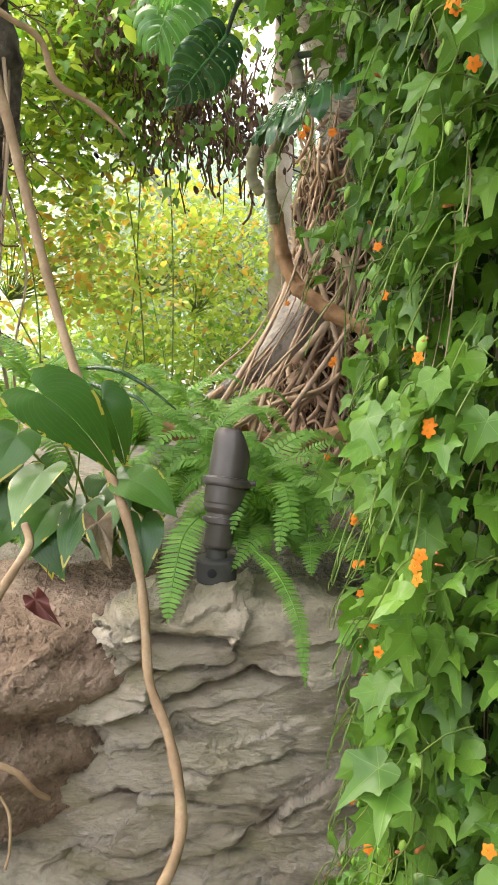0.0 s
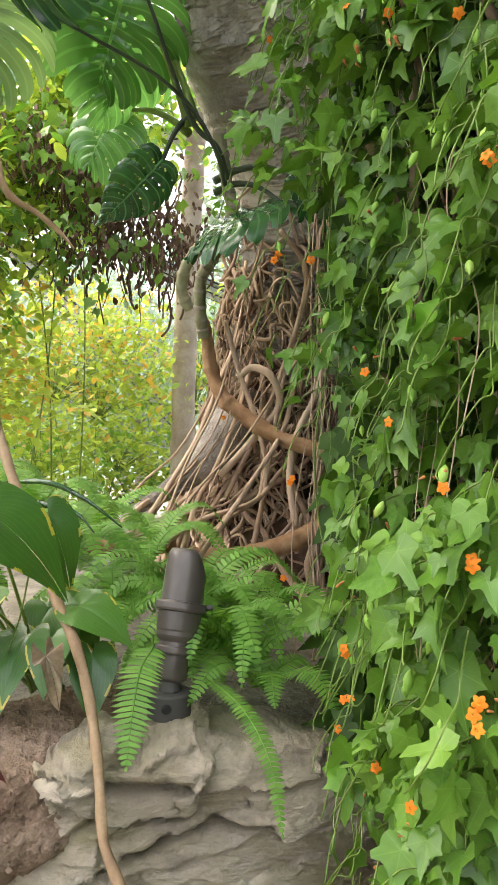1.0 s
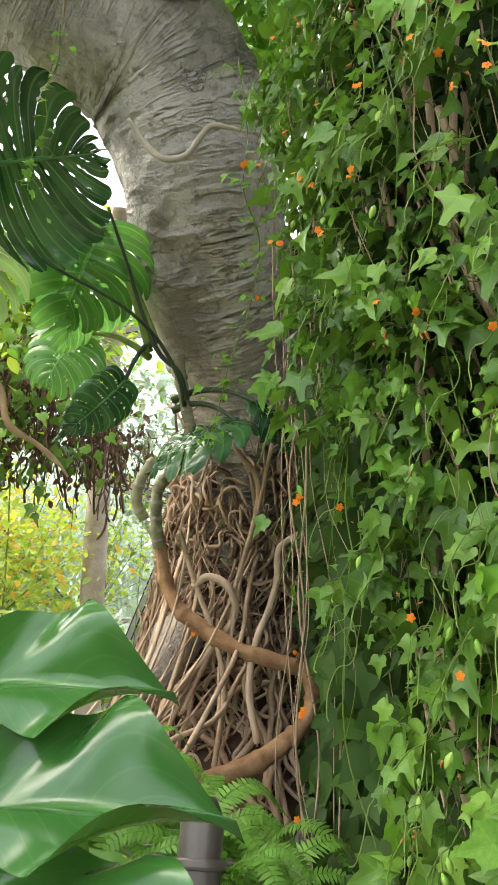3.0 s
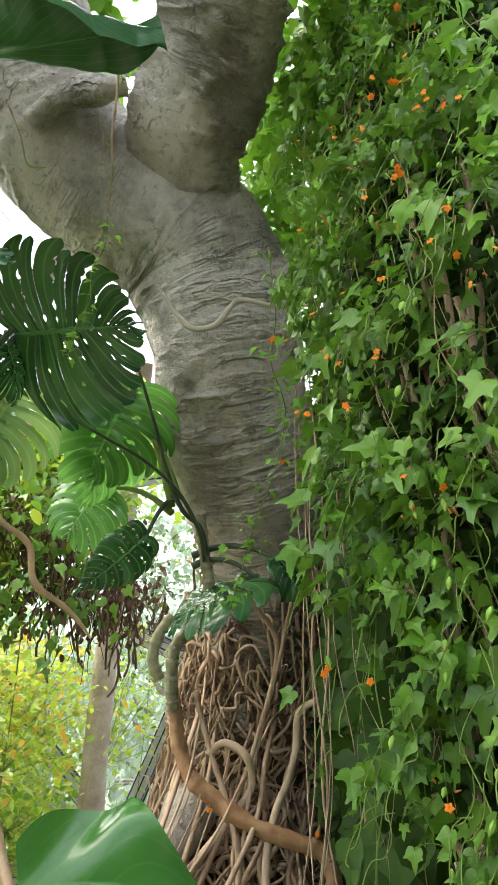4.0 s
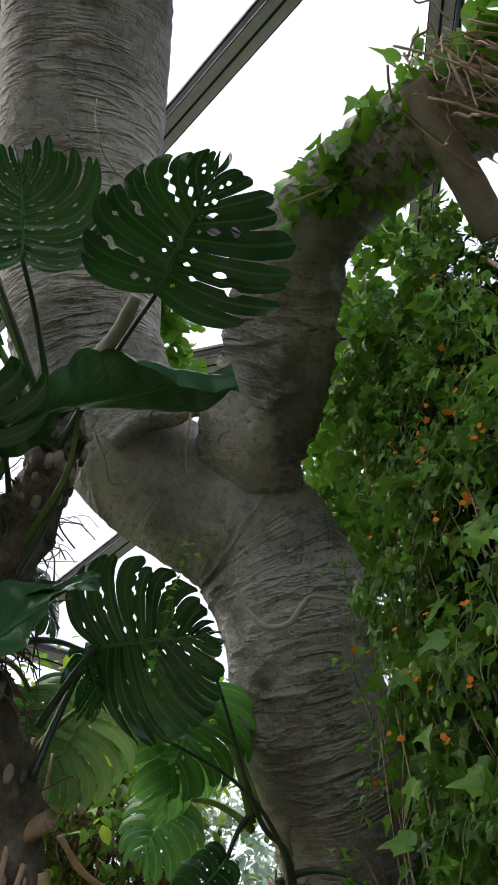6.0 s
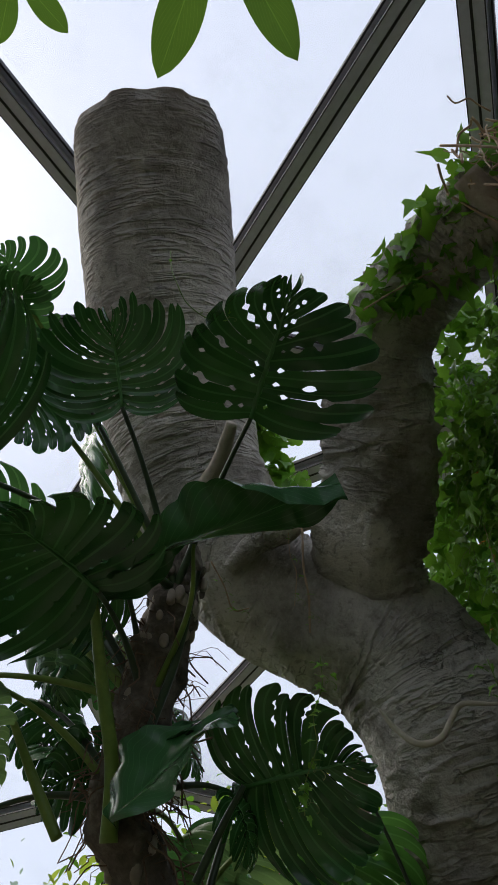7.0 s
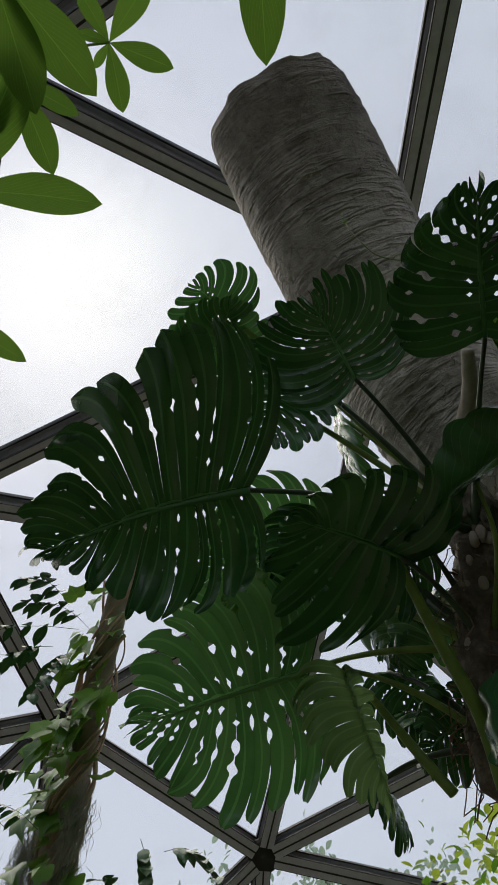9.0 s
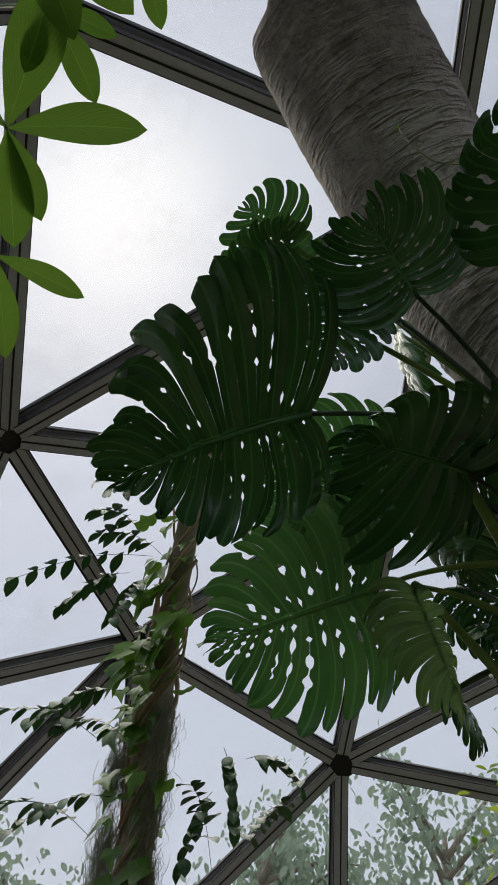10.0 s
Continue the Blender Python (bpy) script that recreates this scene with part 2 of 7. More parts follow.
def glass_mat():
    m, nt, bsdf, out = nodes("greenhouse_glass")
    tr, gl = nt.nodes.new("ShaderNodeBsdfTransparent"), nt.nodes.new("ShaderNodeBsdfGlossy")
    di = nt.nodes.new("ShaderNodeBsdfDiffuse")
    di.inputs["Color"].default_value = (0.8, 0.82, 0.85, 1)
    tr.inputs["Color"].default_value = (0.95, 0.97, 0.98, 1)
    gl.inputs["Roughness"].default_value = 0.03
    fr = nt.nodes.new("ShaderNodeFresnel")
    mx, mx2 = nt.nodes.new("ShaderNodeMixShader"), nt.nodes.new("ShaderNodeMixShader")
    nt.links.new(fr.outputs["Fac"], mx.inputs["Fac"])
    nt.links.new(tr.outputs["BSDF"], mx.inputs[1])
    nt.links.new(gl.outputs["BSDF"], mx.inputs[2])
    dirt = ramp_node(nt, noise_node(nt, 1.5, 6.0, 0.7), [(0.5, (0.02, 0.02, 0.02)), (0.75, (0.07, 0.07, 0.07))])
    nt.links.new(dirt, mx2.inputs["Fac"])
    nt.links.new(mx.outputs["Shader"], mx2.inputs[1])
    nt.links.new(di.outputs["BSDF"], mx2.inputs[2])
    nt.links.new(mx2.outputs["Shader"], out.inputs["Surface"])
    return m


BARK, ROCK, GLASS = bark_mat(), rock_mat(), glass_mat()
SOIL = rough_mat("soil", [(0.3, (0.15, 0.095, 0.06)), (0.5, (0.30, 0.21, 0.145)), (0.75, (0.44, 0.33, 0.24))], 11, 0.95, 1.0, 0.05, 48)
BED = rough_mat("planted_bed", [(0.3, (0.12, 0.105, 0.075)), (0.5, (0.24, 0.215, 0.165)), (0.75, (0.36, 0.33, 0.26))], 7, 0.95, 1.0, 0.05, 48)
ROOT = rough_mat("aerial_root", [(0.3, (0.19, 0.115, 0.07)), (0.5, (0.40, 0.27, 0.175)), (0.75, (0.60, 0.45, 0.32))], 9, 0.7, 0.4, 0.004, 120, vary=0.7)
STEM_ORANGE = rough_mat("ochre_stem", [(0.3, (0.22, 0.11, 0.05)), (0.5, (0.38, 0.21, 0.10)), (0.75, (0.48, 0.32, 0.18))], 14, 0.7, 0.35, 0.005, 90)
LIANA = rough_mat("liana_bark", [(0.3, (0.24, 0.15, 0.08)), (0.55, (0.40, 0.27, 0.15)), (0.75, (0.53, 0.40, 0.25))], 12, 0.7, 0.4, 0.003, 150)
TWIG = rough_mat("bare_twig_bark", [(0.3, (0.42, 0.36, 0.28)), (0.55, (0.6, 0.53, 0.43)), (0.75, (0.72, 0.65, 0.55))], 12, 0.7, 0.4, 0.003, 150)
PALE_BARK = rough_mat("pale_bark", [(0.3, (0.20, 0.16, 0.12)), (0.5, (0.36, 0.30, 0.24)), (0.7, (0.46, 0.41, 0.35))], 5, 0.8, 0.5, 0.008, 60)
DEAD = rough_mat("dead_fibre", [(0.3, (0.055, 0.03, 0.02)), (0.5, (0.12, 0.07, 0.045)), (0.75, (0.22, 0.14, 0.09))], 10, 0.9, 0.6, 0.01, 80, vary=0.5)
SCAR = rough_mat("leaf_scar_stem", [(0.3, (0.05, 0.04, 0.03)), (0.5, (0.13, 0.105, 0.08)), (0.75, (0.27, 0.23, 0.18))], 16, 0.85, 0.9, 0.02, 60)
MOSS = rough_mat("hanging_moss", [(0.3, (0.18, 0.19, 0.12)), (0.7, (0.36, 0.36, 0.26))], 20, 0.95, 0.2, 0.004, 80, vary=0.5)
BANDED = rough_mat("climber_bark", [(0.3, (0.17, 0.17, 0.09)), (0.5, (0.28, 0.27, 0.16)), (0.75, (0.42, 0.40, 0.28))], 14, 0.8, 0.5, 0.005, 70)
IVY = leaf_mat("vine_leaf", (0.048, 0.128, 0.02), (0.092, 0.218, 0.029), (0.18, 0.345, 0.046), 0.34, 0.22, radial=0.22, ior=1.45)
# tone of young leaves, also used to paint leaves as sunlit or backlit
IVY_YOUNG_LIT = leaf_mat("young_and_lit_vine_leaf", (0.085, 0.23, 0.022), (0.13, 0.32, 0.03), (0.21, 0.43, 0.05), 0.4, 0.35, radial=0.14, ior=1.33)
# darkened copy of the vine leaf: shade inside the curtain put into the colour
IVY_SHADED = leaf_mat("shaded_vine_leaf", (0.012, 0.035, 0.005), (0.022, 0.06, 0.008), (0.045, 0.105, 0.013), 0.6, 0.12, ior=1.3)
MONSTERA = leaf_mat("monstera_leaf", (0.013, 0.060, 0.020), (0.022, 0.092, 0.027), (0.044, 0.14, 0.040), 0.26, 0.05, 0.85, glow=(0.1, 0.25, 0.04), ior=1.5, fingers=True)
MONSTERA_LIGHT = leaf_mat("light_monstera_leaf", (0.030, 0.105, 0.028), (0.045, 0.14, 0.036), (0.08, 0.20, 0.052), 0.16, 0.17, 0.85, glow=(0.16, 0.42, 0.11), ior=1.45, fingers=True)
MONSTERA_OLD = leaf_mat("olive_monstera_leaf", (0.07, 0.13, 0.04), (0.10, 0.18, 0.055), (0.15, 0.24, 0.08), 0.3, 0.5, 0.6, glow=(0.30, 0.50, 0.17), fingers=True)
# brighter copy of the monstera leaf: light from behind put into the colour
MONSTERA_BACKLIT = leaf_mat("backlit_monstera_leaf", (0.036, 0.125, 0.026), (0.055, 0.17, 0.032), (0.095, 0.24, 0.048), 0.25, 0.3, 0.85, glow=(0.2, 0.5, 0.1), ior=1.45, fingers=True)
PLAIN_LEAF = leaf_mat("dark_plain_leaf", (0.015, 0.062, 0.022), (0.024, 0.09, 0.030), (0.046, 0.14, 0.045), 0.26, 0.05, 0.5, 14.0, glow=(0.1, 0.25, 0.04), ior=1.45)
ANTHURIUM = leaf_mat("anthurium_leaf", (0.020, 0.080, 0.011), (0.032, 0.110, 0.014), (0.065, 0.17, 0.022), 0.33, 0.08, 0.3, 9.0, edge=(0.42, 0.36, 0.05), ior=1.5)
BROADLEAF = leaf_mat("broad_glossy_leaf", (0.016, 0.075, 0.015), (0.024, 0.098, 0.018), (0.045, 0.15, 0.026), 0.2, 0.08, 0.15, 7.0, ior=1.5)
FERN = leaf_mat("fern_frond", (0.075, 0.22, 0.03), (0.12, 0.30, 0.04), (0.20, 0.42, 0.065), 0.5, 0.35)
SHRUB = leaf_mat("shrub_leaf", (0.12, 0.24, 0.03), (0.24, 0.38, 0.045), (0.42, 0.54, 0.09), 0.45, 0.5, glow=(0.62, 0.75, 0.08))
SHRUB_RED = leaf_mat("reddish_shrub_leaf", (0.45, 0.22, 0.04), (0.55, 0.34, 0.06), (0.6, 0.5, 0.08), 0.5, 0.45, glow=(0.8, 0.55, 0.06))
UMBRELLA = leaf_mat("umbrella_leaf", (0.035, 0.12, 0.012), (0.06, 0.17, 0.016), (0.12, 0.26, 0.03), 0.35, 0.34, 0.5, 12.0, glow=(0.3, 0.52, 0.07))
GREEN_STEM = rough_mat("green_stem", [(0.3, (0.06, 0.12, 0.015)), (0.5, (0.11, 0.19, 0.025)), (0.7, (0.20, 0.28, 0.045))], 12, 0.5, 0.2, 0.003, 60, vary=0.4)
DARK_PETIOLE = rough_mat("dark_petiole", [(0.3, (0.02, 0.035, 0.02)), (0.6, (0.045, 0.075, 0.03)), (0.8, (0.09, 0.13, 0.05))], 8, 0.4, 0.15, 0.003, 70)
DRY_LEAF = rough_mat("dry_leaf", [(0.3, (0.16, 0.11, 0.06)), (0.5, (0.27, 0.20, 0.12)), (0.7, (0.42, 0.34, 0.23))], 15, 0.85, 0.6, 0.006, 80)
ORANGE = plain_mat("orange_petal", (0.78, 0.20, 0.001), 0.75)
SALMON = plain_mat("salmon_bud", (0.55, 0.19, 0.06), 0.6)
RED = plain_mat("red_spathe", (0.55, 0.01, 0.012), 0.3)
PINK = plain_mat("pink_petal", (0.75, 0.25, 0.42), 0.5)
FRUIT = leaf_mat("green_fruit", (0.17, 0.36, 0.05), (0.23, 0.45, 0.06), (0.36, 0.55, 0.11), 0.35, 0.15)
LAMP = plain_mat("bronze_lamp_paint", (0.115, 0.098, 0.085), 0.32, 0.3, 0.05)
LAMP_GREY = plain_mat("grey_lamp_base", (0.085, 0.08, 0.074), 0.6, 0.1, 0.1)
STEEL = plain_mat("grey_strut_paint", (0.58, 0.59, 0.67), 0.3, 0.1)
GASKET = plain_mat("black_gasket", (0.02, 0.02, 0.022), 0.6)
HILL = rough_mat("wooded_hill", [(0.3, (0.10, 0.16, 0.10)), (0.6, (0.18, 0.26, 0.17)), (0.8, (0.25, 0.33, 0.22))], 0.05, 0.95, 0.3, 0.5, 0.6)
# leaf colours paled to imitate haze at and beyond the glass
TREE_HAZED = leaf_mat("hazed_tree_leaf", (0.26, 0.36, 0.26), (0.34, 0.44, 0.34), (0.42, 0.52, 0.40), 0.6, 0.45, glow=(0.5, 0.62, 0.5))


# ---- builders ----
class Geo:
    """Vertices, faces and UVs of one mesh."""

    def __init__(self):
        self.v, self.f, self.uv = [], [], []

    def add(self, verts, faces, uvs=None):
        o = len(self.v)
        self.v += [tuple(p) for p in verts]
        self.f += [tuple(i + o for i in f) for f in faces]
        self.uv += list(uvs) if uvs is not None else [(0.5, 0.5)] * len(verts)
        return self

    def mesh(self, name, mat, smooth=True):
        me = bpy.data.meshes.new(name)
        me.from_pydata(self.v, [], self.f)
        lay = me.uv_layers.new(name="UVMap")
        idx = np.empty(len(me.loops), dtype=np.int32)
        me.loops.foreach_get("vertex_index", idx)
        lay.data.foreach_set("uv", np.array(self.uv, dtype=np.float32)[idx].ravel())
        for m in mat if isinstance(mat, (list, tuple)) else [mat]:
            me.materials.append(m)
        if smooth:
            me.polygons.foreach_set("use_smooth", [True] * len(me.polygons))
        me.update()
        return me


def thing(name, at, label, category, group="", kind=""):
    ob = new(name)
    ob.location = at
    ob.empty_display_size = 0.05
    return tagged(ob, label, category, group, kind)


def origin_of(ob):
    p = Vector(ob.location)
    while ob.parent:
        ob = ob.parent
        p = p + Vector(ob.location) if ob.type == "EMPTY" else p
    return p


def part(name, geo, mat, parent, label="", kind="", smooth=True):
    """One mesh object in world coordinates under a thing or a part."""
    me = geo.mesh(name, mat, smooth) if isinstance(geo, Geo) else geo
    ob = new(name, me)
    root = parent
    while root.parent:
        root = root.parent
    ob.parent = parent
    if parent == root:
        ob.matrix_parent_inverse = Matrix.Translation(-Vector(root.location))
    return tagged(ob, label, "", "", kind)


def piece(name, me, m, parent):
    """A piece on shared mesh data at the world pose m."""
    ob = new(name, me)
    ob.parent = parent
    ob.matrix_parent_inverse = Matrix.Translation(-Vector(parent.location))
    ob.matrix_basis = m
    return ob


def spline(pts, n):
    """n points of a smooth curve through pts (points may have any number of values)."""
    p = np.array(pts, dtype=float)
    p = np.vstack([2 * p[0] - p[1], p, 2 * p[-1] - p[-2]])
    out = []
    k = len(p) - 3
    for i in range(n):
        s = i / (n - 1) * k
        j = min(int(s), k - 1)
        u = s - j
        a, b, c, d = p[j:j + 4]
        out.append(0.5 * (2 * b + (c - a) * u + (2 * a - 5 * b + 4 * c - d) * u * u + (3 * b - a - 3 * c + d) * u ** 3))
    return np.array(out)


def tube(geo, pts, radii, n=24, seg=8, disp=None, cap=True):
    """A swept tube. pts: a few points; radii: one or as many; disp(angle, metres along, centre) adds to the radius."""
    r = radii if isinstance(radii, (list, tuple)) else [radii] * len(pts)
    c = spline([(*p, q) for p, q in zip(pts, r)], n)
    path, rad = c[:, :3], c[:, 3]
    tan = np.gradient(path, axis=0)
    tan /= np.linalg.norm(tan, axis=1)[:, None] + 1e-9
    ref = np.array((0, 0, 1.0)) if abs(tan[0][2]) < 0.9 else np.array((0, 1.0, 0))
    nrm = ref - tan[0] * ref.dot(tan[0])
    nrm /= np.linalg.norm(nrm)
    verts, uvs, along = [], [], 0.0
    for i in range(n):
        if i:
            along += np.linalg.norm(path[i] - path[i - 1])
            nrm = nrm - tan[i] * nrm.dot(tan[i])
            nrm /= np.linalg.norm(nrm) + 1e-9
        bi = np.cross(tan[i], nrm)
        for k in range(seg):
            a = 2 * math.pi * k / seg
            q = max(rad[i], 0.0004)
            if disp:
                q += disp(a, along, i / (n - 1))
            verts.append(path[i] + q * (math.cos(a) * nrm + math.sin(a) * bi))
            uvs.append((abs(2 * k / seg - 1), along))
    faces = [(i * seg + k, i * seg + (k + 1) % seg, (i + 1) * seg + (k + 1) % seg, (i + 1) * seg + k) for i in range(n - 1) for k in range(seg)]
    if cap:
        faces += [tuple(range(seg))[::-1], tuple((n - 1) * seg + k for k in range(seg))]
    geo.add(verts, faces, uvs)
    return path


def basis(at, along, normal, size=1.0):
    """The pose that puts a leaf's base at a point, its tip towards along and its upper side towards normal."""
    y = Vector(along).normalized()
    z = Vector(normal)
    z = z - y * z.dot(y)
    z = z.normalized() if z.length > 1e-5 else y.orthogonal().normalized()
    x = y.cross(z)
    m = Matrix((x, y, z)).transposed().to_4x4()
    return Matrix.Translation(at) @ m @ Matrix.Diagonal((size, size, size, 1))


def put(geo, tpl, m):
    """Adds a template leaf to geo at the pose m."""
    v = np.array(tpl.v) @ np.array(m.to_3x3()).T + np.array(m.translation)
    geo.add(v.tolist(), tpl.f, tpl.uv)


def blade(width, rows=7, cols=4, fold=0.15, droop=0.25, wave=0.0, shape=None, base=0.0, seed=0):
    """A simple leaf blade of length 1: shape(u) gives the half width, base the depth of the heart notch."""
    g = Geo()
    shape = shape or (lambda u: math.sin(math.pi * u ** 0.8) ** 0.8)
    vs, uv = [], []
    for i in range(rows + 1):
        u = i / rows
        for j in range(-cols, cols + 1):
            s = j / cols
            w = width * max(shape(u), 0.004)
            x = s * w
            y = u - base * abs(s) ** 1.5 * (1 - u) ** 2
            z = fold * abs(x) - droop * u * u + wave * math.sin(9 * u + 3 * s + seed) * abs(s) - 0.4 * fold * x * x / max(width, 0.01)
            vs.append((x, y, z))
            uv.append((s, u))
    k = 2 * cols + 1
    fs = [(i * k + j, i * k + j + 1, (i + 1) * k + j + 1, (i + 1) * k + j) for i in range(rows) for j in range(k - 1)]
    return g.add(vs, fs, uv)


def heart(width=0.42, rows=12, cols=5, fold=0.12, droop=0.3, notch=0.28, wave=0.012, seed=0):
    """A heart-shaped leaf with the stalk joint at the origin, two back lobes and a pointed tip."""
    g = Geo()
    vs, uv = [], []
    for i in range(rows + 1):
        u = i / rows
        a = math.radians(158 * (1 - u) ** 1.25)
        reach = (notch + (1 - notch) * u ** 3.2) * (1 + 0.55 * math.sin(math.pi * u ** 0.8) * (1 - u)) * (1.0 if u > 0.12 else 0.75 + 2.1 * u)
        for j in range(-cols, cols + 1):
            s = abs(j) / cols
            side = -1 if j < 0 else 1
            x = side * s * reach * math.sin(a) * width * 2.0
            y = s * reach * math.cos(a)
            d = math.hypot(x, y)
            z = fold * abs(x) - droop * max(y, 0) ** 2 - 0.25 * d * d * 0.4 + wave * math.sin(14 * u + 2 * side + seed) * s
            vs.append((x, y, z))
            uv.append((side * s, u))
    k = 2 * cols + 1
    fs = [(i * k + j, i * k + j + 1, (i + 1) * k + j + 1, (i + 1) * k + j) for i in range(rows) for j in range(k - 1)]
    return g.add(vs, fs, uv)


def monstera(seed, width=0.5, lobes=10, split=0.62, fold=0.25, droop=0.35, curl=0.25, holes=1.0, wide=0.18, half=1.0, bow=0.0, back=150.0):
    """A split leaf: fingers that part towards the rim, small holes along the midrib and longer ones between the veins. Length 1, joint at the origin."""
    rnd = random.Random(seed)
    g = Geo()

    def at(u, s, side):
        a = math.radians(back * (1 - u) ** (1.35 if back > 120 else 0.9) + 14 * u)
        w = (width if side > 0 else width * half) * (0.62 + 0.75 * math.sin(math.pi * min(1, u * 0.95 + 0.12)) ** 0.9) * (1 - 0.45 * u ** 3)
        b = a * (1 - 0.36 * s * s)
        x = side * s * w * math.sin(b) + bow * u * u
        y = 0.80 * u + s * w * 0.62 * math.cos(b)
        z = fold * abs(x - bow * u * u) - droop * max(y, -0.2) ** 2 - curl * (s * w) ** 2 * 2.2 + 0.010 * math.sin(40 * u + 5 * s + seed) + 0.03 * s ** 3 * math.sin(17 * u + seed * 2 + side)
        return x, y, z

    sec = 40
    for side in (-1, 1):
        marks = [0.0] + [(i + rnd.uniform(-0.22, 0.22)) / lobes for i in range(1, lobes)] + [1.0]
        gaps = []
        for i in range(lobes + 1):
            cut = min(0.93, split * rnd.uniform(0.95, 1.4))
            row = []
            big = 1.7 if holes > 1 else 1.0
            place = rnd.uniform(0.07, 0.13)
            while place < cut - 0.1 and len(row) < (3 if holes > 1 else 4):
                long = rnd.uniform(0.03, 0.055) if not row else rnd.uniform(0.04, 0.075) * big
                if rnd.random() < (0.8 if not row else 0.6) * min(1.0, holes):
                    row.append((place, place + long, min(0.24, rnd.uniform(0.08, 0.15) * big)))
                place += long + rnd.uniform(0.05, 0.13)
            if not holes or i in (0, lobes):
                row = []
            gaps.append((cut, row))

        def gap(i, s):
            cut, row = gaps[i]
            q = 0.0
            for a, b, w in row:
                if a < s < b and b < cut - 0.03:
                    q = w * math.sin(math.pi * (s - a) / (b - a)) ** 0.5
            if s > cut:
                v = (s - cut) / (1 - cut)
                q = max(q, 0.025 + 0.5 * wide * v)
            return q

        for i in range(lobes):
            u0, u1 = marks[i], marks[i + 1]
            lift, twist, hook = rnd.uniform(-0.05, 0.03), rnd.uniform(-0.02, 0.02), rnd.uniform(-0.012, 0.03)
            tip = rnd.uniform(-0.16, 0.03)
            reach = rnd.uniform(0.86, 1.05)
            vs, uv = [], []
            for k in range(sec + 1):
                s = k / sec
                blunt = 0.30 * max(0.0, (s - 0.9) / 0.1) ** 2.2
                lo = u0 + (gap(i, s) + blunt) * (u1 - u0)
                hi = u1 - (gap(i + 1, s) + blunt) * (u1 - u0)
                for c in (0.0, 0.25, 0.5, 0.75, 1.0):
                    w = lo + (hi - lo) * c
                    x, y, z = at(min(1.0, max(0.0, w + hook * s ** 3)), s * reach, side)
                    crown = 0.012 * math.sin(math.pi * c)
                    z += crown + lift * s ** 3 + twist * (1 - 2 * c) * s * s + tip * max(0.0, s - 0.72) ** 2 * 4
                    vs.append((x, y, z))
                    uv.append((side * s, i + (w - u0) / (u1 - u0)))
            fs = []
            for k in range(sec):
                for j in range(4):
                    q = (k * 5 + j, k * 5 + j + 1, (k + 1) * 5 + j + 1, (k + 1) * 5 + j)
                    fs.append(q if side > 0 else q[::-1])
            g.add(vs, fs, uv)
    mid = [at(u, 0, 1) for u in (0, 0.3, 0.6, 0.98)]
    n = len(g.uv)
    tube(g, [(p[0], p[1], p[2] - 0.004) for p in mid], [0.017, 0.013, 0.009, 0.002], 12, 6)
    g.uv[n:] = [(0.0, 0.5)] * (len(g.uv) - n)
    return g


def lobed(seed, depth=0.66, fine=False):
    """A five-lobed vine leaf, about 1 long, joint at the origin; fine ones have a mid ring and a rippled rim."""
    rnd = random.Random(seed)
    g = Geo()
    tips = [(math.radians(a + rnd.uniform(-7, 7)), r * rnd.uniform(0.9, 1.1)) for a, r in ((-122, 0.36), (-60, 0.52), (0, 0.80), (60, 0.52), (122, 0.36))]
    n = 30 if fine else 16
    tilt, cup, ph = rnd.uniform(-0.3, 0.3), rnd.uniform(0.1, 0.4), rnd.uniform(0, 6)
    c = (0, 0.2)
    floor = 0.50 - 0.22 * depth

    def at(k, s):
        a = -math.pi + 2 * math.pi * k / n
        r = max([floor * (1 - 0.55 * max(0, abs(a) - 2.3))] + [q * math.exp(-(abs(a - b) / 0.40) ** 1.35) for b, q in tips])
        if k == 0:
            r = 0.12
        x, y = c[0] + s * r * math.sin(a), c[1] + s * r * math.cos(a)
        return (x, y, cup * abs(x) - 0.3 * max(y, 0) ** 2 + tilt * x * y + (0.035 * s * s * math.sin(3.1 * a + ph) if fine else 0))

    rings = (0.5, 1.0) if fine else (1.0,)
    vs = [(0, c[1], 0)] + [at(k, s) for s in rings for k in range(n)]
    fs = [(0, 1 + (i + 1) % n, 1 + i) for i in range(n)]
    if fine:
        fs += [(1 + i, 1 + (i + 1) % n, 1 + n + (i + 1) % n, 1 + n + i) for i in range(n)]
    return g.add(vs, fs, [(x, y) for x, y, _ in vs])


def palmate(blades, length, width, seed, droop=0.3):
    """Leaflets spread round the end of a stalk."""
    g = Geo()
    rnd = random.Random(seed)
    for k in range(blades):
        a = 2 * math.pi * k / blades + rnd.uniform(-0.15, 0.15)
        t = blade(width, 8, 3, 0.25, droop, 0.01, lambda u: math.sin(math.pi * u ** 1.25) ** 0.75, seed=k)
        put(g, t, basis((0, 0, 0), (math.cos(a), math.sin(a), rnd.uniform(-0.1, 0.15)), (0, 0, 1), length * rnd.uniform(0.75, 1.05)))
    return g


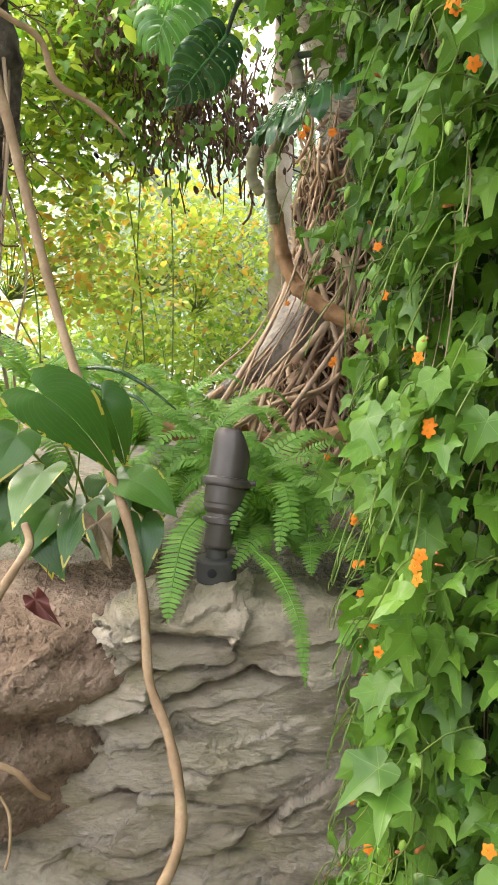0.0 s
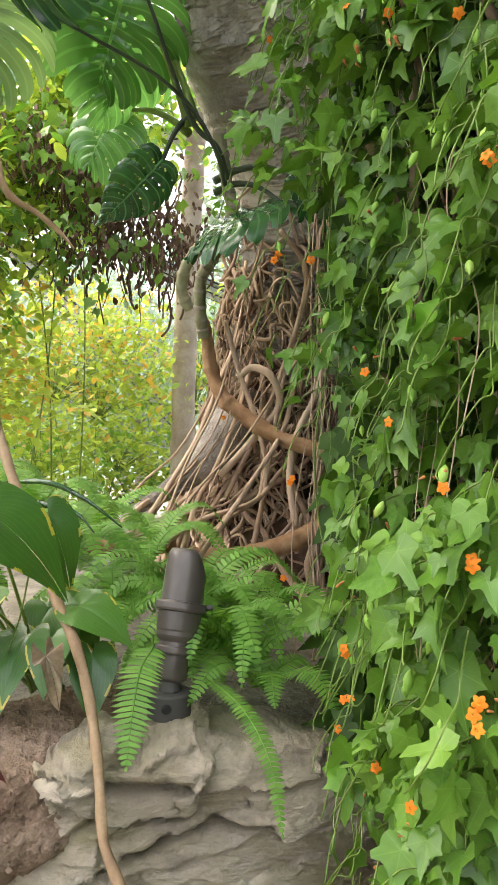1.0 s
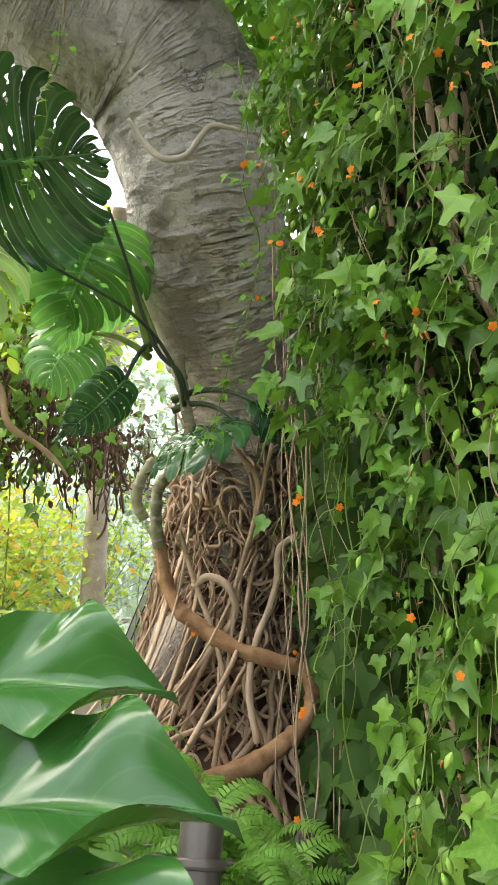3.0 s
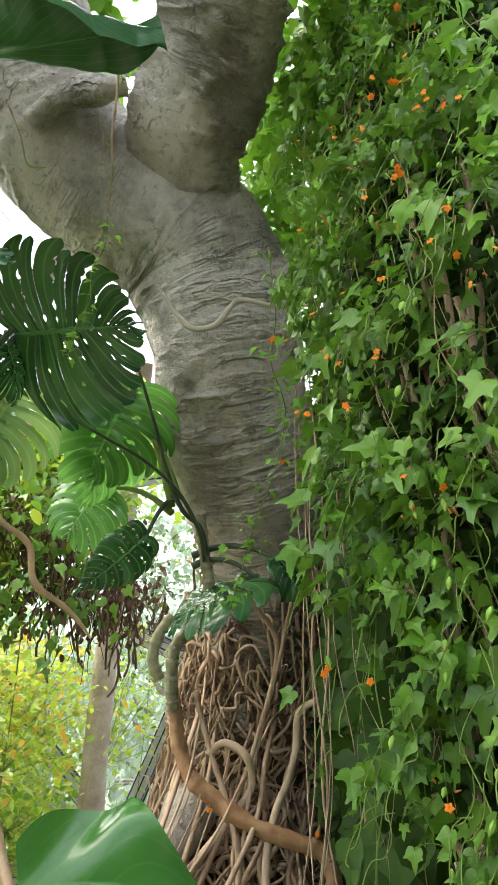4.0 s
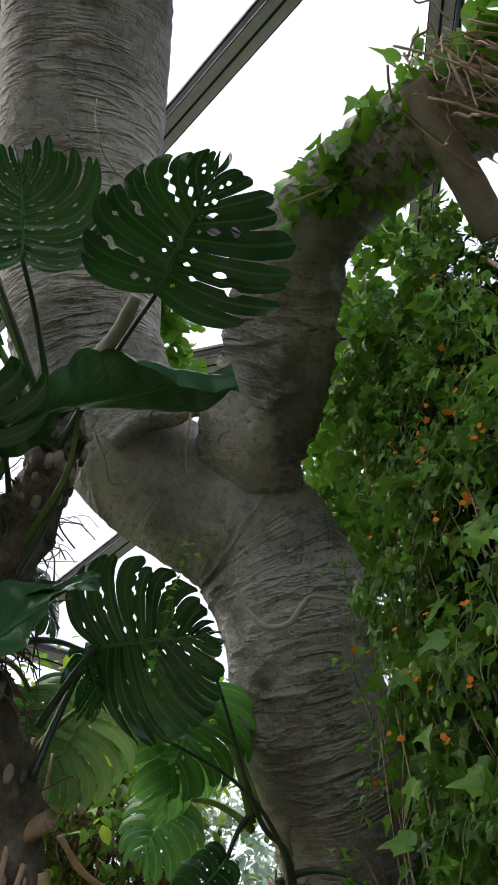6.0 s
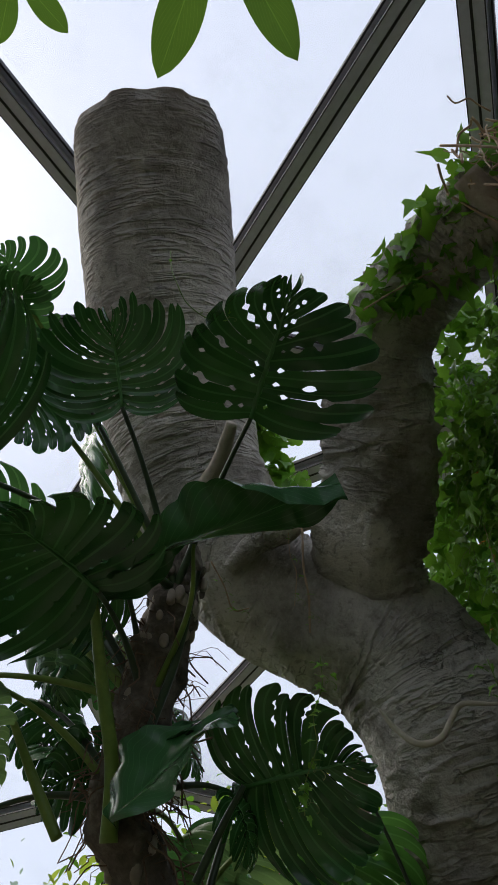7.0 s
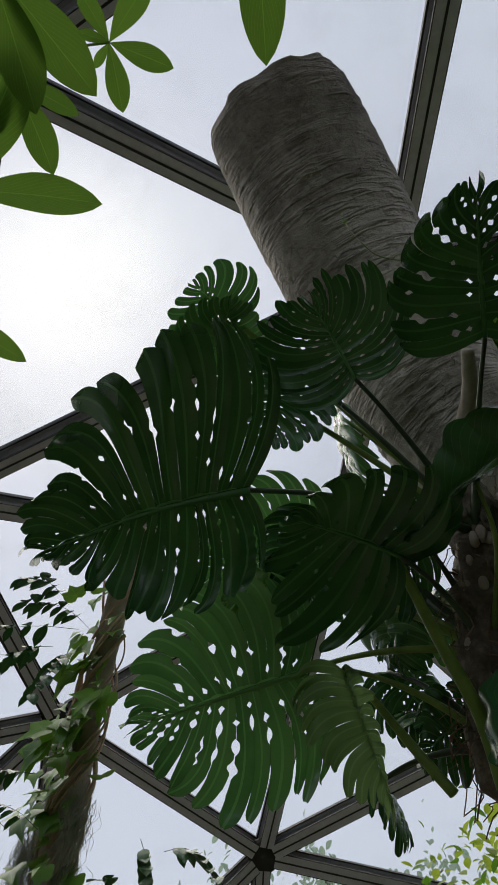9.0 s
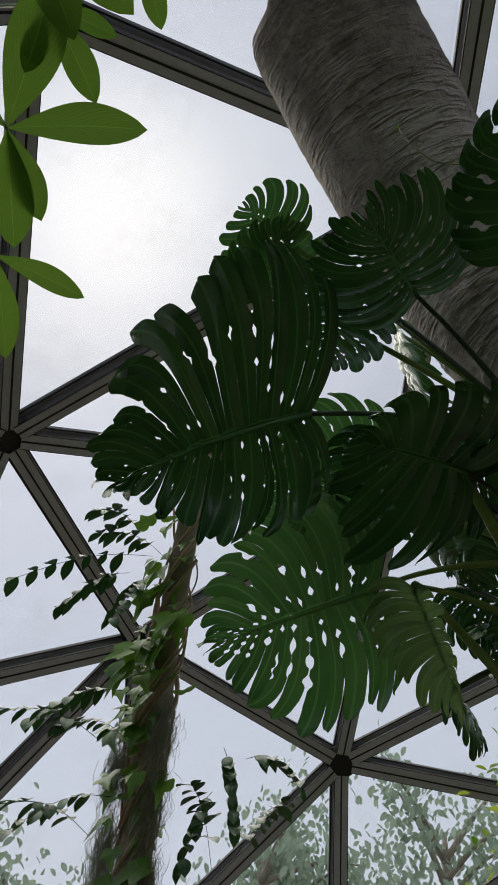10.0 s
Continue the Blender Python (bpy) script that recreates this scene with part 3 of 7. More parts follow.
def frond(seed, length, pts, width, pairs=26, taper=True):
    """A sword fern frond along a curve of points: a thin rib and many side leaflets."""
    g = Geo()
    rnd = random.Random(seed)
    n = pairs + 1
    path = spline(pts, n)
    tube(g, pts, [0.0025, 0.002, 0.0012, 0.0006][:len(pts)] if len(pts) == 4 else 0.0016, n, 5)
    tan = np.gradient(path, axis=0)
    for i in range(1, n):
        u = i / (n - 1)
        t = Vector(tan[i]).normalized()
        up = Vector((0, -0.35, 1))
        side = t.cross(up)
        side = side.normalized() if side.length > 1e-4 else Vector((1, 0, 0))
        up = side.cross(t)
        w = width * (math.sin(math.pi * min(1.0, 0.18 + 0.82 * u)) ** 0.6 if taper else 1.0)
        w = max(w, 0.15 * width * (1 - u) + 0.003)
        for sgn in (-1, 1):
            d = (side * sgn + t * 0.25 + up * rnd.uniform(-0.12, 0.05)).normalized()
            lw = w * rnd.uniform(0.9, 1.06)
            hw = min(0.0075, 0.42 * np.linalg.norm(tan[i]) + 0.0004)
            b = Vector(path[i])
            q = [b - t * hw * 0.9, b + t * hw * 0.9, b + d * lw * 0.55 + t * hw * 0.8, b + d * lw, b + d * lw * 0.55 - t * hw * 0.9]
            q[3] = q[3] - up * 0.06 * lw
            g.add([tuple(p) for p in q], [(0, 1, 2, 4), (4, 2, 3)], [(0, u), (0, u), (0.5, u), (1, u), (0.5, u)])
    return g


# ---- ground, rock, dome ----
def ground_z(x, y):
    """Path at 0, the planted bank behind the rock, level ground outside."""
    bank = 0.5 + 0.5 * math.tanh((y - 1.90 - 0.04 * math.sin(3 * x)) * 14)
    rise = 0.86 + 0.10 * max(0, min(1, (y - 1.9) / 1.2)) - 0.45 * max(0, min(1, (y - 4.5) / 4))
    far = max(0, min(1, (math.hypot(x, y) - 12) / 10))
    lump = 0.03 * noise.noise((x * 2.1, y * 2.1, 0)) + 0.012 * noise.noise((x * 9, y * 9, 3))
    h = bank * rise + lump * (0.3 + 0.7 * bank)
    return h * (1 - far) + far * 0.2


def make_ground():
    near = [i * 0.05 for i in range(-60, 61)]
    grow = [3.0 + 0.08 * k ** 2.2 for k in range(1, 34)]
    xs = [-v for v in reversed(grow)] + near + grow
    g = Geo()
    ys = [v + 2.0 for v in xs]
    vs = [(x, y, ground_z(x, y)) for y in ys for x in xs]
    n = len(xs)
    g.add(vs, [(j * n + i, j * n + i + 1, (j + 1) * n + i + 1, (j + 1) * n + i) for j in range(n - 1) for i in range(n - 1)])
    ob = new("ground", g.mesh("ground", BED))
    tagged(ob, "grey-brown soil bank behind the rock, level path in front", "ground", "", "structure")


make_ground()


# main cracks of the rock face as (x, height) along each line, with the step that the upper side stands proud, and the groove's depth
CRACKS = [
    ([(-0.428, 0.638), (-0.364, 0.664), (-0.252, 0.687), (-0.216, 0.715), (-0.126, 0.744), (-0.075, 0.773), (0.023, 0.797), (0.139, 0.782)], 0.060, 0.022, 0.009),
    ([(-0.350, 0.901), (-0.291, 0.894), (-0.192, 0.889), (-0.093, 0.930), (-0.001, 0.953), (0.158, 0.987)], 0.016, 0.012, 0.004),
    ([(-0.192, 0.874), (-0.116, 0.870), (-0.023, 0.868)], 0.050, 0.022, 0.012),
    ([(-0.305, 0.786), (-0.258, 0.780), (-0.210, 0.813), (-0.184, 0.870)], 0.018, 0.010, 0.004),
    ([(-0.110, 0.583), (-0.042, 0.579), (0.041, 0.602), (0.116, 0.626), (0.211, 0.616)], 0.007, 0.012, 0.004),
    ([(-0.322, 0.503), (-0.243, 0.526), (-0.165, 0.531), (-0.105, 0.513), (-0.022, 0.502), (0.084, 0.484), (0.178, 0.527)], 0.010, 0.016, 0.005),
    ([(-0.437, 0.328), (-0.343, 0.398), (-0.214, 0.385), (-0.129, 0.429), (-0.025, 0.402), (0.084, 0.478)], 0.008, 0.014, 0.004),
]


def line_field(px, pz, line):
    """Distance of grid points to a crooked line and which side they lie on (above: positive)."""
    best, side = np.full(px.shape, 9.0), np.zeros(px.shape)
    for (ax, az), (bx, bz) in zip(line, line[1:]):
        if ax > bx:
            ax, az, bx, bz = bx, bz, ax, az
        dx, dz = bx - ax, bz - az
        u = np.clip(((px - ax) * dx + (pz - az) * dz) / (dx * dx + dz * dz), 0, 1)
        ex, ez = px - ax - u * dx, pz - az - u * dz
        d = np.hypot(ex, ez)
        near = d < best
        best = np.where(near, d, best)
        side = np.where(near, np.where(dx * ez - dz * ex > 0, 1.0, -1.0), side)
    return best, side


def make_rock():
    """Moulded rock retaining wall: one broad layered face with sharp ledges and thin cracks."""
    g = Geo()
    nx, nv, face = 400, 340, 0.84
    x0, x1 = -1.5, 0.75
    base, wx, wz, rough = [], [], [], []
    for j in range(nv + 1):
        v = j / nv
        for i in range(nx + 1):
            u = i / nx
            x = x0 + (-0.62 - x0) * u / 0.12 if u < 0.12 else -0.62 + 1.12 * (u - 0.12) / 0.80 if u < 0.92 else 0.50 + (x1 - 0.50) * (u - 0.92) / 0.08
            top = 0.925 - 0.55 * max(0, (x - 0.12)) ** 1.5 - 0.07 * max(0, min(1, (-0.22 - x) / 0.2))
            front = 1.645 + 0.10 * x * x + 0.02 * math.sin(4 * x + 1) + 0.9 * max(0, x - 0.12) ** 2 + 0.06 * max(0, min(1, (-0.24 - x) / 0.4))
            if v < face:
                q = v / face
                z = 0.05 + (top - 0.09) * q
                y, ny, nz = front + 0.05 * q ** 3, -1.0, 0.15
            else:
                q = (v - face) / (1 - face)
                a = min(1.0, q * 2.2) * math.pi / 2
                z = top - 0.04 + 0.04 * math.sin(a) - 0.05 * max(0, q - 0.45) / 0.55
                y = front + 0.05 + 0.085 * (1 - math.cos(a)) + max(0, q - 0.45) * 0.6
                ny, nz = -math.cos(a), math.sin(a)
            base.append((x, y, z, ny, nz, 0.35 + 0.65 * max(0.0, 1 - max(0, v - face - 0.06) * 6), v))
            wx.append(x + 0.016 * noise.fractal((x * 11, 1.0, z * 14), 0.7, 2.1, 4))
            wz.append(z + 0.012 * noise.fractal((x * 12, 7.0, z * 14), 0.6, 2.1, 5))
            lam = noise.fractal((x * 4.5 + 2 * z, 3.0, z * 30 - 5 * x), 0.7, 2.2, 5)
            lay = noise.noise((x * 2.0 - z, 9.0, z * 9 - 1.6 * x))
            step = math.tanh(9 * lay)
            rough.append(0.022 * noise.noise((x * 2.2, y, z * 2.6)) + 0.003 * lam + 0.001 * step - 0.0045 * noise.ridged_multi_fractal((x * 4.5 + z, 2.0, z * 8 - x), 0.9, 2.2, 6, 1.0, 2.0) + 0.004 * noise.fractal((x * 16, 5.0, z * 22), 0.8, 2.1, 4) + 0.0014 * noise.noise((x * 90, 2.0, z * 110)))
    px, pz, d = np.array(wx), np.array(wz), np.array(rough)
    for line, step, deep, wide in CRACKS:
        dist, side = line_field(px, pz, line)
        blend = np.clip(side * dist / 0.006, -1, 1)
        fade = np.where(blend > 0, np.exp(-dist / 0.16), np.exp(-dist / 0.10))
        d += (0.6 if step > 0.015 else 0.25) * step * blend * fade - 1.5 * deep * np.exp(-(dist / max(wide, 0.0055)) ** 2)
    # broken planes: each patch of the face has its own set-back and tilt
    pick = np.random.default_rng(8)
    for count, deep, tilt in ((46, 0.016, 0.12), (220, 0.005, 0.10), (800, 0.0014, 0.06)):
        cx, cz = pick.uniform(-0.75, 0.6, count), pick.uniform(0.0, 1.0, count)
        off, tx, tz = pick.uniform(-deep, deep, count), pick.normal(0, tilt, count), pick.normal(0, tilt * 1.3, count)
        for lo in range(0, len(px), 8000):
            a, b = px[lo:lo + 8000, None] - 0.35 * pz[lo:lo + 8000, None], pz[lo:lo + 8000, None]
            near = np.argmin((a - cx) ** 2 + (2.2 * (b - cz)) ** 2, axis=1)
            d[lo:lo + 8000] += off[near] + tx[near] * (a[:, 0] - cx[near]) + tz[near] * (b[:, 0] - cz[near])
    # the hollow under the upper slab
    d -= 0.045 * np.exp(-((px + 0.02) / 0.10) ** 2 - ((pz - 0.815) / 0.020) ** 2)
    vs, uvs = [], []
    for (x, y, z, ny, nz, damp, v), q in zip(base, d):
        vs.append((x, y + ny * q * damp, z + nz * q * damp))
        uvs.append((x, v))
    n = nx + 1
    g.add(vs, [(j * n + i, j * n + i + 1, (j + 1) * n + i + 1, (j + 1) * n + i) for j in range(nv) for i in range(nx)], uvs)
    ob = new("rock_wall", g.mesh("rock_wall", ROCK))
    tagged(ob, "grey-brown layered artificial rock retaining wall with cracks", "rock wall", "", "structure")
    s = Geo()
    nu, nw = 210, 160
    vs = []
    for j in range(nw + 1):
        for i in range(nu + 1):
            u, w = i / nu, j / nw
            z = 0.42 + 0.54 * w
            right = -0.17 - 0.27 * (1 - w) ** 1.3 + 0.03 * math.sin(9 * w) + 0.02 * math.sin(23 * w)
            x = right - 1.35 * (1 - u) ** 1.2
            edge = min(1, (1 - u) * 4.5) ** 0.8
            y = 1.61 - 0.085 * edge * (1 - 0.3 * w) + 0.62 * max(0, w - 0.6) ** 2 * 4 + 0.12 * (1 - edge) + 0.15 * max(0, 0.15 - w)
            y += 0.03 * noise.noise((x * 4, z * 4, 1)) + 0.014 * noise.fractal((x * 13, z * 13, 4), 0.5, 2.1, 6) - 0.012 * abs(noise.noise((x * 30, z * 30, 8)))
            vs.append((x, y, z + 0.02 * noise.noise((x * 8, z * 8, 7))))
    n = nu + 1
    s.add(vs, [(j * n + i, j * n + i + 1, (j + 1) * n + i + 1, (j + 1) * n + i) for j in range(nw) for i in range(nu)])
    tagged(new("soil_slide", s.mesh("soil_slide", SOIL)), "loose brown soil spilling over the rock wall", "soil", "", "structure")
    # crumbs of soil
    rnd = random.Random(5)
    c = Geo()
    for _ in range(4200):
        k = rnd.randrange(len(vs))
        x, y, z = vs[k]
        r = 0.0012 + 0.008 * rnd.random() ** 3
        pts = [(x + r * a, y - 0.003 + r * b, z + r * d) for a, b, d in ((1, 0, 0), (-0.8, 0.3, 0.1), (0, 1, 0), (0.2, -1, 0), (0, 0.1, 0.9), (0.1, 0, -0.8))]
        c.add(pts, [(0, 2, 4), (2, 1, 4), (1, 3, 4), (3, 0, 4), (2, 0, 5), (1, 2, 5), (3, 1, 5), (0, 3, 5)])
    tagged(new("soil_crumbs", c.mesh("soil_crumbs", SOIL, False)), "brown soil crumbs lying on the bank", "soil", "", "stuff")


make_rock()


def make_dome():
    centre, radius = Vector((-1.2, 3.2, 0.5)), 7.0
    hubs = [(-4.933, 7.102, 4.954), (-5.296, 2.176, 6.083), (-1.280, 2.922, 7.494), (-5.900, 4.689, 5.469), (-3.104, 5.306, 6.899), (-2.707, 0.050, 6.567),
            (0.465, 0.058, 6.530), (1.345, 3.397, 7.018), (-2.110, 7.498, 5.950), (-2.677, 8.670, 4.610), (-5.582, 8.093, 2.921), (-6.949, 6.351, 2.952), (-7.036, 2.953, 4.358), (-7.546, 4.083, 3.319)]
    hubs = [Vector(h) for h in hubs]
    fixed = len(hubs)
    k = 150
    for i in range(k):
        z = 1 - 2 * (i + 0.5) / k
        a = i * 2.39996
        r = math.sqrt(1 - z * z)
        p = centre + radius * Vector((r * math.cos(a), r * math.sin(a), z))
        if p.z > -0.9 and all((p - h).length > 3.3 for h in hubs[:fixed]):
            hubs.append(p)
    bm = bmesh.new()
    for h in hubs:
        bm.verts.new(h)
    bmesh.ops.convex_hull(bm, input=bm.verts)
    dome = thing("glass_dome", (centre.x, centre.y, 0), "glazed geodesic dome of grey metal struts", "glass dome", "", "structure")

    def bar(a, b):
        """A glazing bar: grey channel between two dark gaskets, with its inner flange proud."""
        d = (b - a).normalized()
        out = ((a + b) / 2 - centre).normalized()
        side = d.cross(out).normalized()
        a2, b2 = a + d * 0.14, b - d * 0.14
        parts = Geo(), Geo()
        for geo, (s0, s1, h0, h1) in ((parts[0], (-0.05, 0.05, -0.11, 0.03)), (parts[0], (-0.085, 0.085, 0.03, 0.06)), (parts[1], (-0.10, -0.086, 0.012, 0.062)),
                                      (parts[1], (0.086, 0.10, 0.012, 0.062)), (parts[0], (-0.07, 0.07, -0.124, -0.111)), (parts[1], (-0.008, 0.008, -0.130, -0.1245)), (parts[1], (-0.078, -0.0705, -0.122, -0.10)), (parts[1], (0.0705, 0.078, -0.122, -0.10))):
            vs = [p + side * s + out * h for p in (a2, b2) for s, h in ((s0, h0), (s1, h0), (s1, h1), (s0, h1))]
            geo.add(vs, [(0, 1, 2, 3), (7, 6, 5, 4), (0, 4, 5, 1), (1, 5, 6, 2), (2, 6, 7, 3), (3, 7, 4, 0)])
        ob = part("strut", parts[0], STEEL, dome, smooth=False)
        part("gasket", parts[1], GASKET, ob, smooth=False)

    for e in bm.edges:
        a, b = (v.co.copy() for v in e.verts)
        if max(a.z, b.z) > 0.1:
            bar(a, b)
    for v in bm.verts:
        if v.co.z > 0.1:
            g = Geo()
            out = (v.co - centre).normalized()
            m = basis(v.co, out.orthogonal(), out)
            ring = [(0.0, -0.14), (0.13, -0.14), (0.16, -0.12), (0.16, 0.05), (0.13, 0.07), (0.0, 0.07)]
            vs = [m @ Vector((r * math.cos(q * math.pi / 10), r * math.sin(q * math.pi / 10), h)) for r, h in ring for q in range(20)]
            g.add(vs, [(i * 20 + q, i * 20 + (q + 1) % 20, (i + 1) * 20 + (q + 1) % 20, (i + 1) * 20 + q) for i in range(5) for q in range(20)])
            part("hub", g, GASKET, dome)
    for f in bm.faces:
        cs = [v.co.copy() for v in f.verts]
        if max(c.z for c in cs) > 0.1:
            mid = sum(cs, Vector()) / 3
            out = (mid - centre).normalized()
            g = Geo()
            vs = [c + (mid - c) * 0.01 + out * h for h in (0.032, 0.042) for c in cs]
            g.add(vs, [(0, 1, 2), (5, 4, 3), (0, 3, 4, 1), (1, 4, 5, 2), (2, 5, 3, 0)])
            ob = part("pane", g, GLASS, dome, smooth=False)
            ob.visible_shadow = False
    bm.free()


make_dome()


def make_hills():
    g = Geo()
    n = 120
    vs = []
    for k, (r, h) in enumerate(((60, 0), (90, 9), (130, 22), (190, 30), (260, 20))):
        for i in range(n):
            a = 2 * math.pi * i / n
            z = h * (0.8 + 0.5 * noise.noise((math.cos(a) * 2.5, math.sin(a) * 2.5, k * 0.4))) + (1.2 * noise.noise((math.cos(a) * 30, math.sin(a) * 30, k)) if k else -0.5)
            vs.append((r * math.cos(a), r * math.sin(a) + 3, z))
    g.add(vs, [(k * n + i, k * n + (i + 1) % n, (k + 1) * n + (i + 1) % n, (k + 1) * n + i) for k in range(4) for i in range(n)])
    tagged(new("backdrop", g.mesh("backdrop", HILL)), "hazy wooded hills far outside the glass", "hills", "", "structure")


make_hills()


# ---- the big moulded tree ----
def crinkle(scale, seed):
    """Relief of moulded bark: broad lumps, and folds across the limb that come in patches."""
    def f(a, v, u):
        x, y = math.cos(a), math.sin(a)
        warp = 0.05 * noise.noise((x * 1.6, y * 1.6, v * 3 + seed))
        fold = max(0.0, 0.16 - abs(noise.noise((x * 1.1, y * 1.1 + seed, (v + warp) * 9)))) + 0.55 * max(0.0, 0.14 - abs(noise.noise((x * 1.7 + seed, y * 1.7, (v + warp) * 19))))
        fold *= max(0.0, min(1.0, 1.6 * noise.noise((x * 1.2, y * 1.2, v * 1.5 + seed)) + 0.55))
        lump = noise.noise((x * 1.1, y * 1.1, v * 2.2 + seed))
        return scale * (0.105 * fold + 0.026 * lump + 0.007 * noise.noise((x * 2.5, y * 2.5 + seed, v * 8)) + 0.003 * noise.noise((x * 7, y * 7, v * 30)))
    return f


tree = thing("moulded_tree", (0.420, 3.510, 1.000), "large grey-brown artificial tree with crinkled concrete bark and a forked trunk", "tree")
TRUNK = [(0.460, 3.611, 0.774), (0.471, 3.729, 1.157), (0.465, 3.755, 1.671), (0.518, 3.595, 2.376), (0.467, 3.441, 2.684), (0.379, 3.277, 2.898), (0.268, 3.103, 3.093),
         (0.167, 2.946, 3.313), (0.101, 2.823, 3.520), (0.016, 2.746, 3.723), (-0.135, 2.688, 3.894), (-0.516, 2.623, 4.038), (-0.760, 2.522, 4.209), (-0.931, 2.426, 4.484),
         (-1.043, 2.278, 4.778), (-1.118, 2.060, 5.090), (-1.180, 1.808, 5.386), (-1.215, 1.558, 5.652), (-1.243, 1.320, 5.888), (-1.258, 1.115, 6.046), (-1.266, 0.987, 6.146)]
TRUNK_R = [0.46, 0.40, 0.345, 0.31, 0.295, 0.31, 0.325, 0.33, 0.33, 0.335, 0.335, 0.31, 0.315, 0.34, 0.375, 0.395, 0.405, 0.42, 0.425, 0.42, 0.40]
g = Geo()
bark = crinkle(1.0, 3)


def trunk_skin(q, v, u):
    """Crinkled bark, calmer on the upper stump, with a ragged broken rim."""
    d = bark(q, v, u) * (1.2 if u < 0.45 else 0.85 if u < 0.7 else 0.5)
    if u > 0.975:
        d -= 0.06 * (u - 0.975) / 0.025 * max(0.0, noise.noise((2.5 * math.cos(q), 2.5 * math.sin(q), 7.0)) + 0.25)
    return d


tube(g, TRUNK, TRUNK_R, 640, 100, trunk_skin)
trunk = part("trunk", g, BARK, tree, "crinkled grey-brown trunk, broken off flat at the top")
g = Geo()
tube(g, [(-0.120, 2.790, 3.780), (-0.141, 2.560, 3.950), (-0.184, 2.326, 4.084), (-0.169, 2.174, 4.180), (-0.137, 2.021, 4.274), (-0.131, 1.895, 4.354), (-0.137, 1.741, 4.432), (-0.123, 1.547, 4.507),
         (-0.040, 1.362, 4.551), (0.114, 1.171, 4.555), (0.280, 0.971, 4.537), (0.430, 0.844, 4.504), (0.717, 0.753, 4.407), (1.223, 0.700, 4.200)],
     [0.15, 0.185, 0.226, 0.243, 0.236, 0.242, 0.218, 0.200, 0.188, 0.188, 0.19, 0.19, 0.19, 0.2], 420, 80, crinkle(1.5, 8))
part("branch", g, BARK, tree, "thick grey branch arching over, wrapped in vines")
g = Geo()
tube(g, [(-0.787, 2.281, 3.940), (-0.671, 2.203, 4.013), (-0.570, 2.167, 4.049), (-0.448, 2.139, 4.081)], [0.03, 0.05, 0.055, 0.03], 50, 18, crinkle(0.35, 5))
part("bark_ridge", g, BARK, tree, "raised lip of bark at the fork")
g = Geo()
tube(g, [(0.106, 0.837, 4.410), (0.259, 0.978, 4.322), (0.379, 1.086, 4.239), (0.498, 1.199, 4.141)], [0.05, 0.055, 0.06, 0.06], 40, 16, crinkle(0.15, 6))
part("branch", g, PALE_BARK, tree, "pale smooth limb leaning on the arch")




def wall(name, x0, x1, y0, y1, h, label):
    """A plain wall added out of sight to close the place and block light."""
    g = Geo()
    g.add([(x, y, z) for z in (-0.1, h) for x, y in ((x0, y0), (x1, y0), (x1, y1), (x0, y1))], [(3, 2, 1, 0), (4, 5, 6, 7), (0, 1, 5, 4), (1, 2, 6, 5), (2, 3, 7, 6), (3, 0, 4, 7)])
    tagged(new(name, g.mesh(name, IVY_SHADED, False)), label, "wall", "", "structure")


# added walls that keep low side light off leaf undersides
wall("wall_south", -6.5, 3.6, -2.6, -2.3, 1.7, "added unseen dark green wall behind the path, blocking light")
wall("wall_east", 1.5, 1.75, -2.3, 6.5, 2.6, "added dark green wall behind the vine, blocking light")


def aim(a, b):
    return Vector(b) - Vector(a)


def leaf_part(name, tpl, mat, base, tip, normal, parent, label="", scale=1.0):
    """One leaf of its own from its joint to its tip."""
    g = Geo()
    d = aim(base, tip)
    put(g, tpl, basis(base, d, normal, d.length * scale))
    return part(name, g, mat, parent, label)


def sag(a, b, drop, n=4, wob=0.0, rnd=random):
    """Points from a to b that hang down by drop in the middle."""
    a, b = Vector(a), Vector(b)
    out = []
    for i in range(n):
        u = i / (n - 1)
        p = a.lerp(b, u)
        p.z -= drop * 4 * u * (1 - u)
        if 0 < i < n - 1 and wob:
            p += Vector((rnd.uniform(-wob, wob), rnd.uniform(-wob, wob), rnd.uniform(-wob, wob)))
        out.append(tuple(p))
    return out


# ---- roots and stems on the trunk ----
def trunk_at(z):
    """Centre and radius of the lower trunk at a height."""
    for (a, ra), (b, rb) in zip(zip(TRUNK, TRUNK_R), zip(TRUNK[1:], TRUNK_R[1:])):
        if a[2] <= z <= b[2]:
            u = (z - a[2]) / max(b[2] - a[2], 1e-6)
            return Vector(a).lerp(Vector(b), u), ra + (rb - ra) * u
    return Vector(TRUNK[0]), TRUNK_R[0]


root_rnd = random.Random(21)
roots = thing("root_tangle", (0.352, 3.277, 1.063), "tangled brown aerial roots clinging round the trunk base", "roots", "", "")


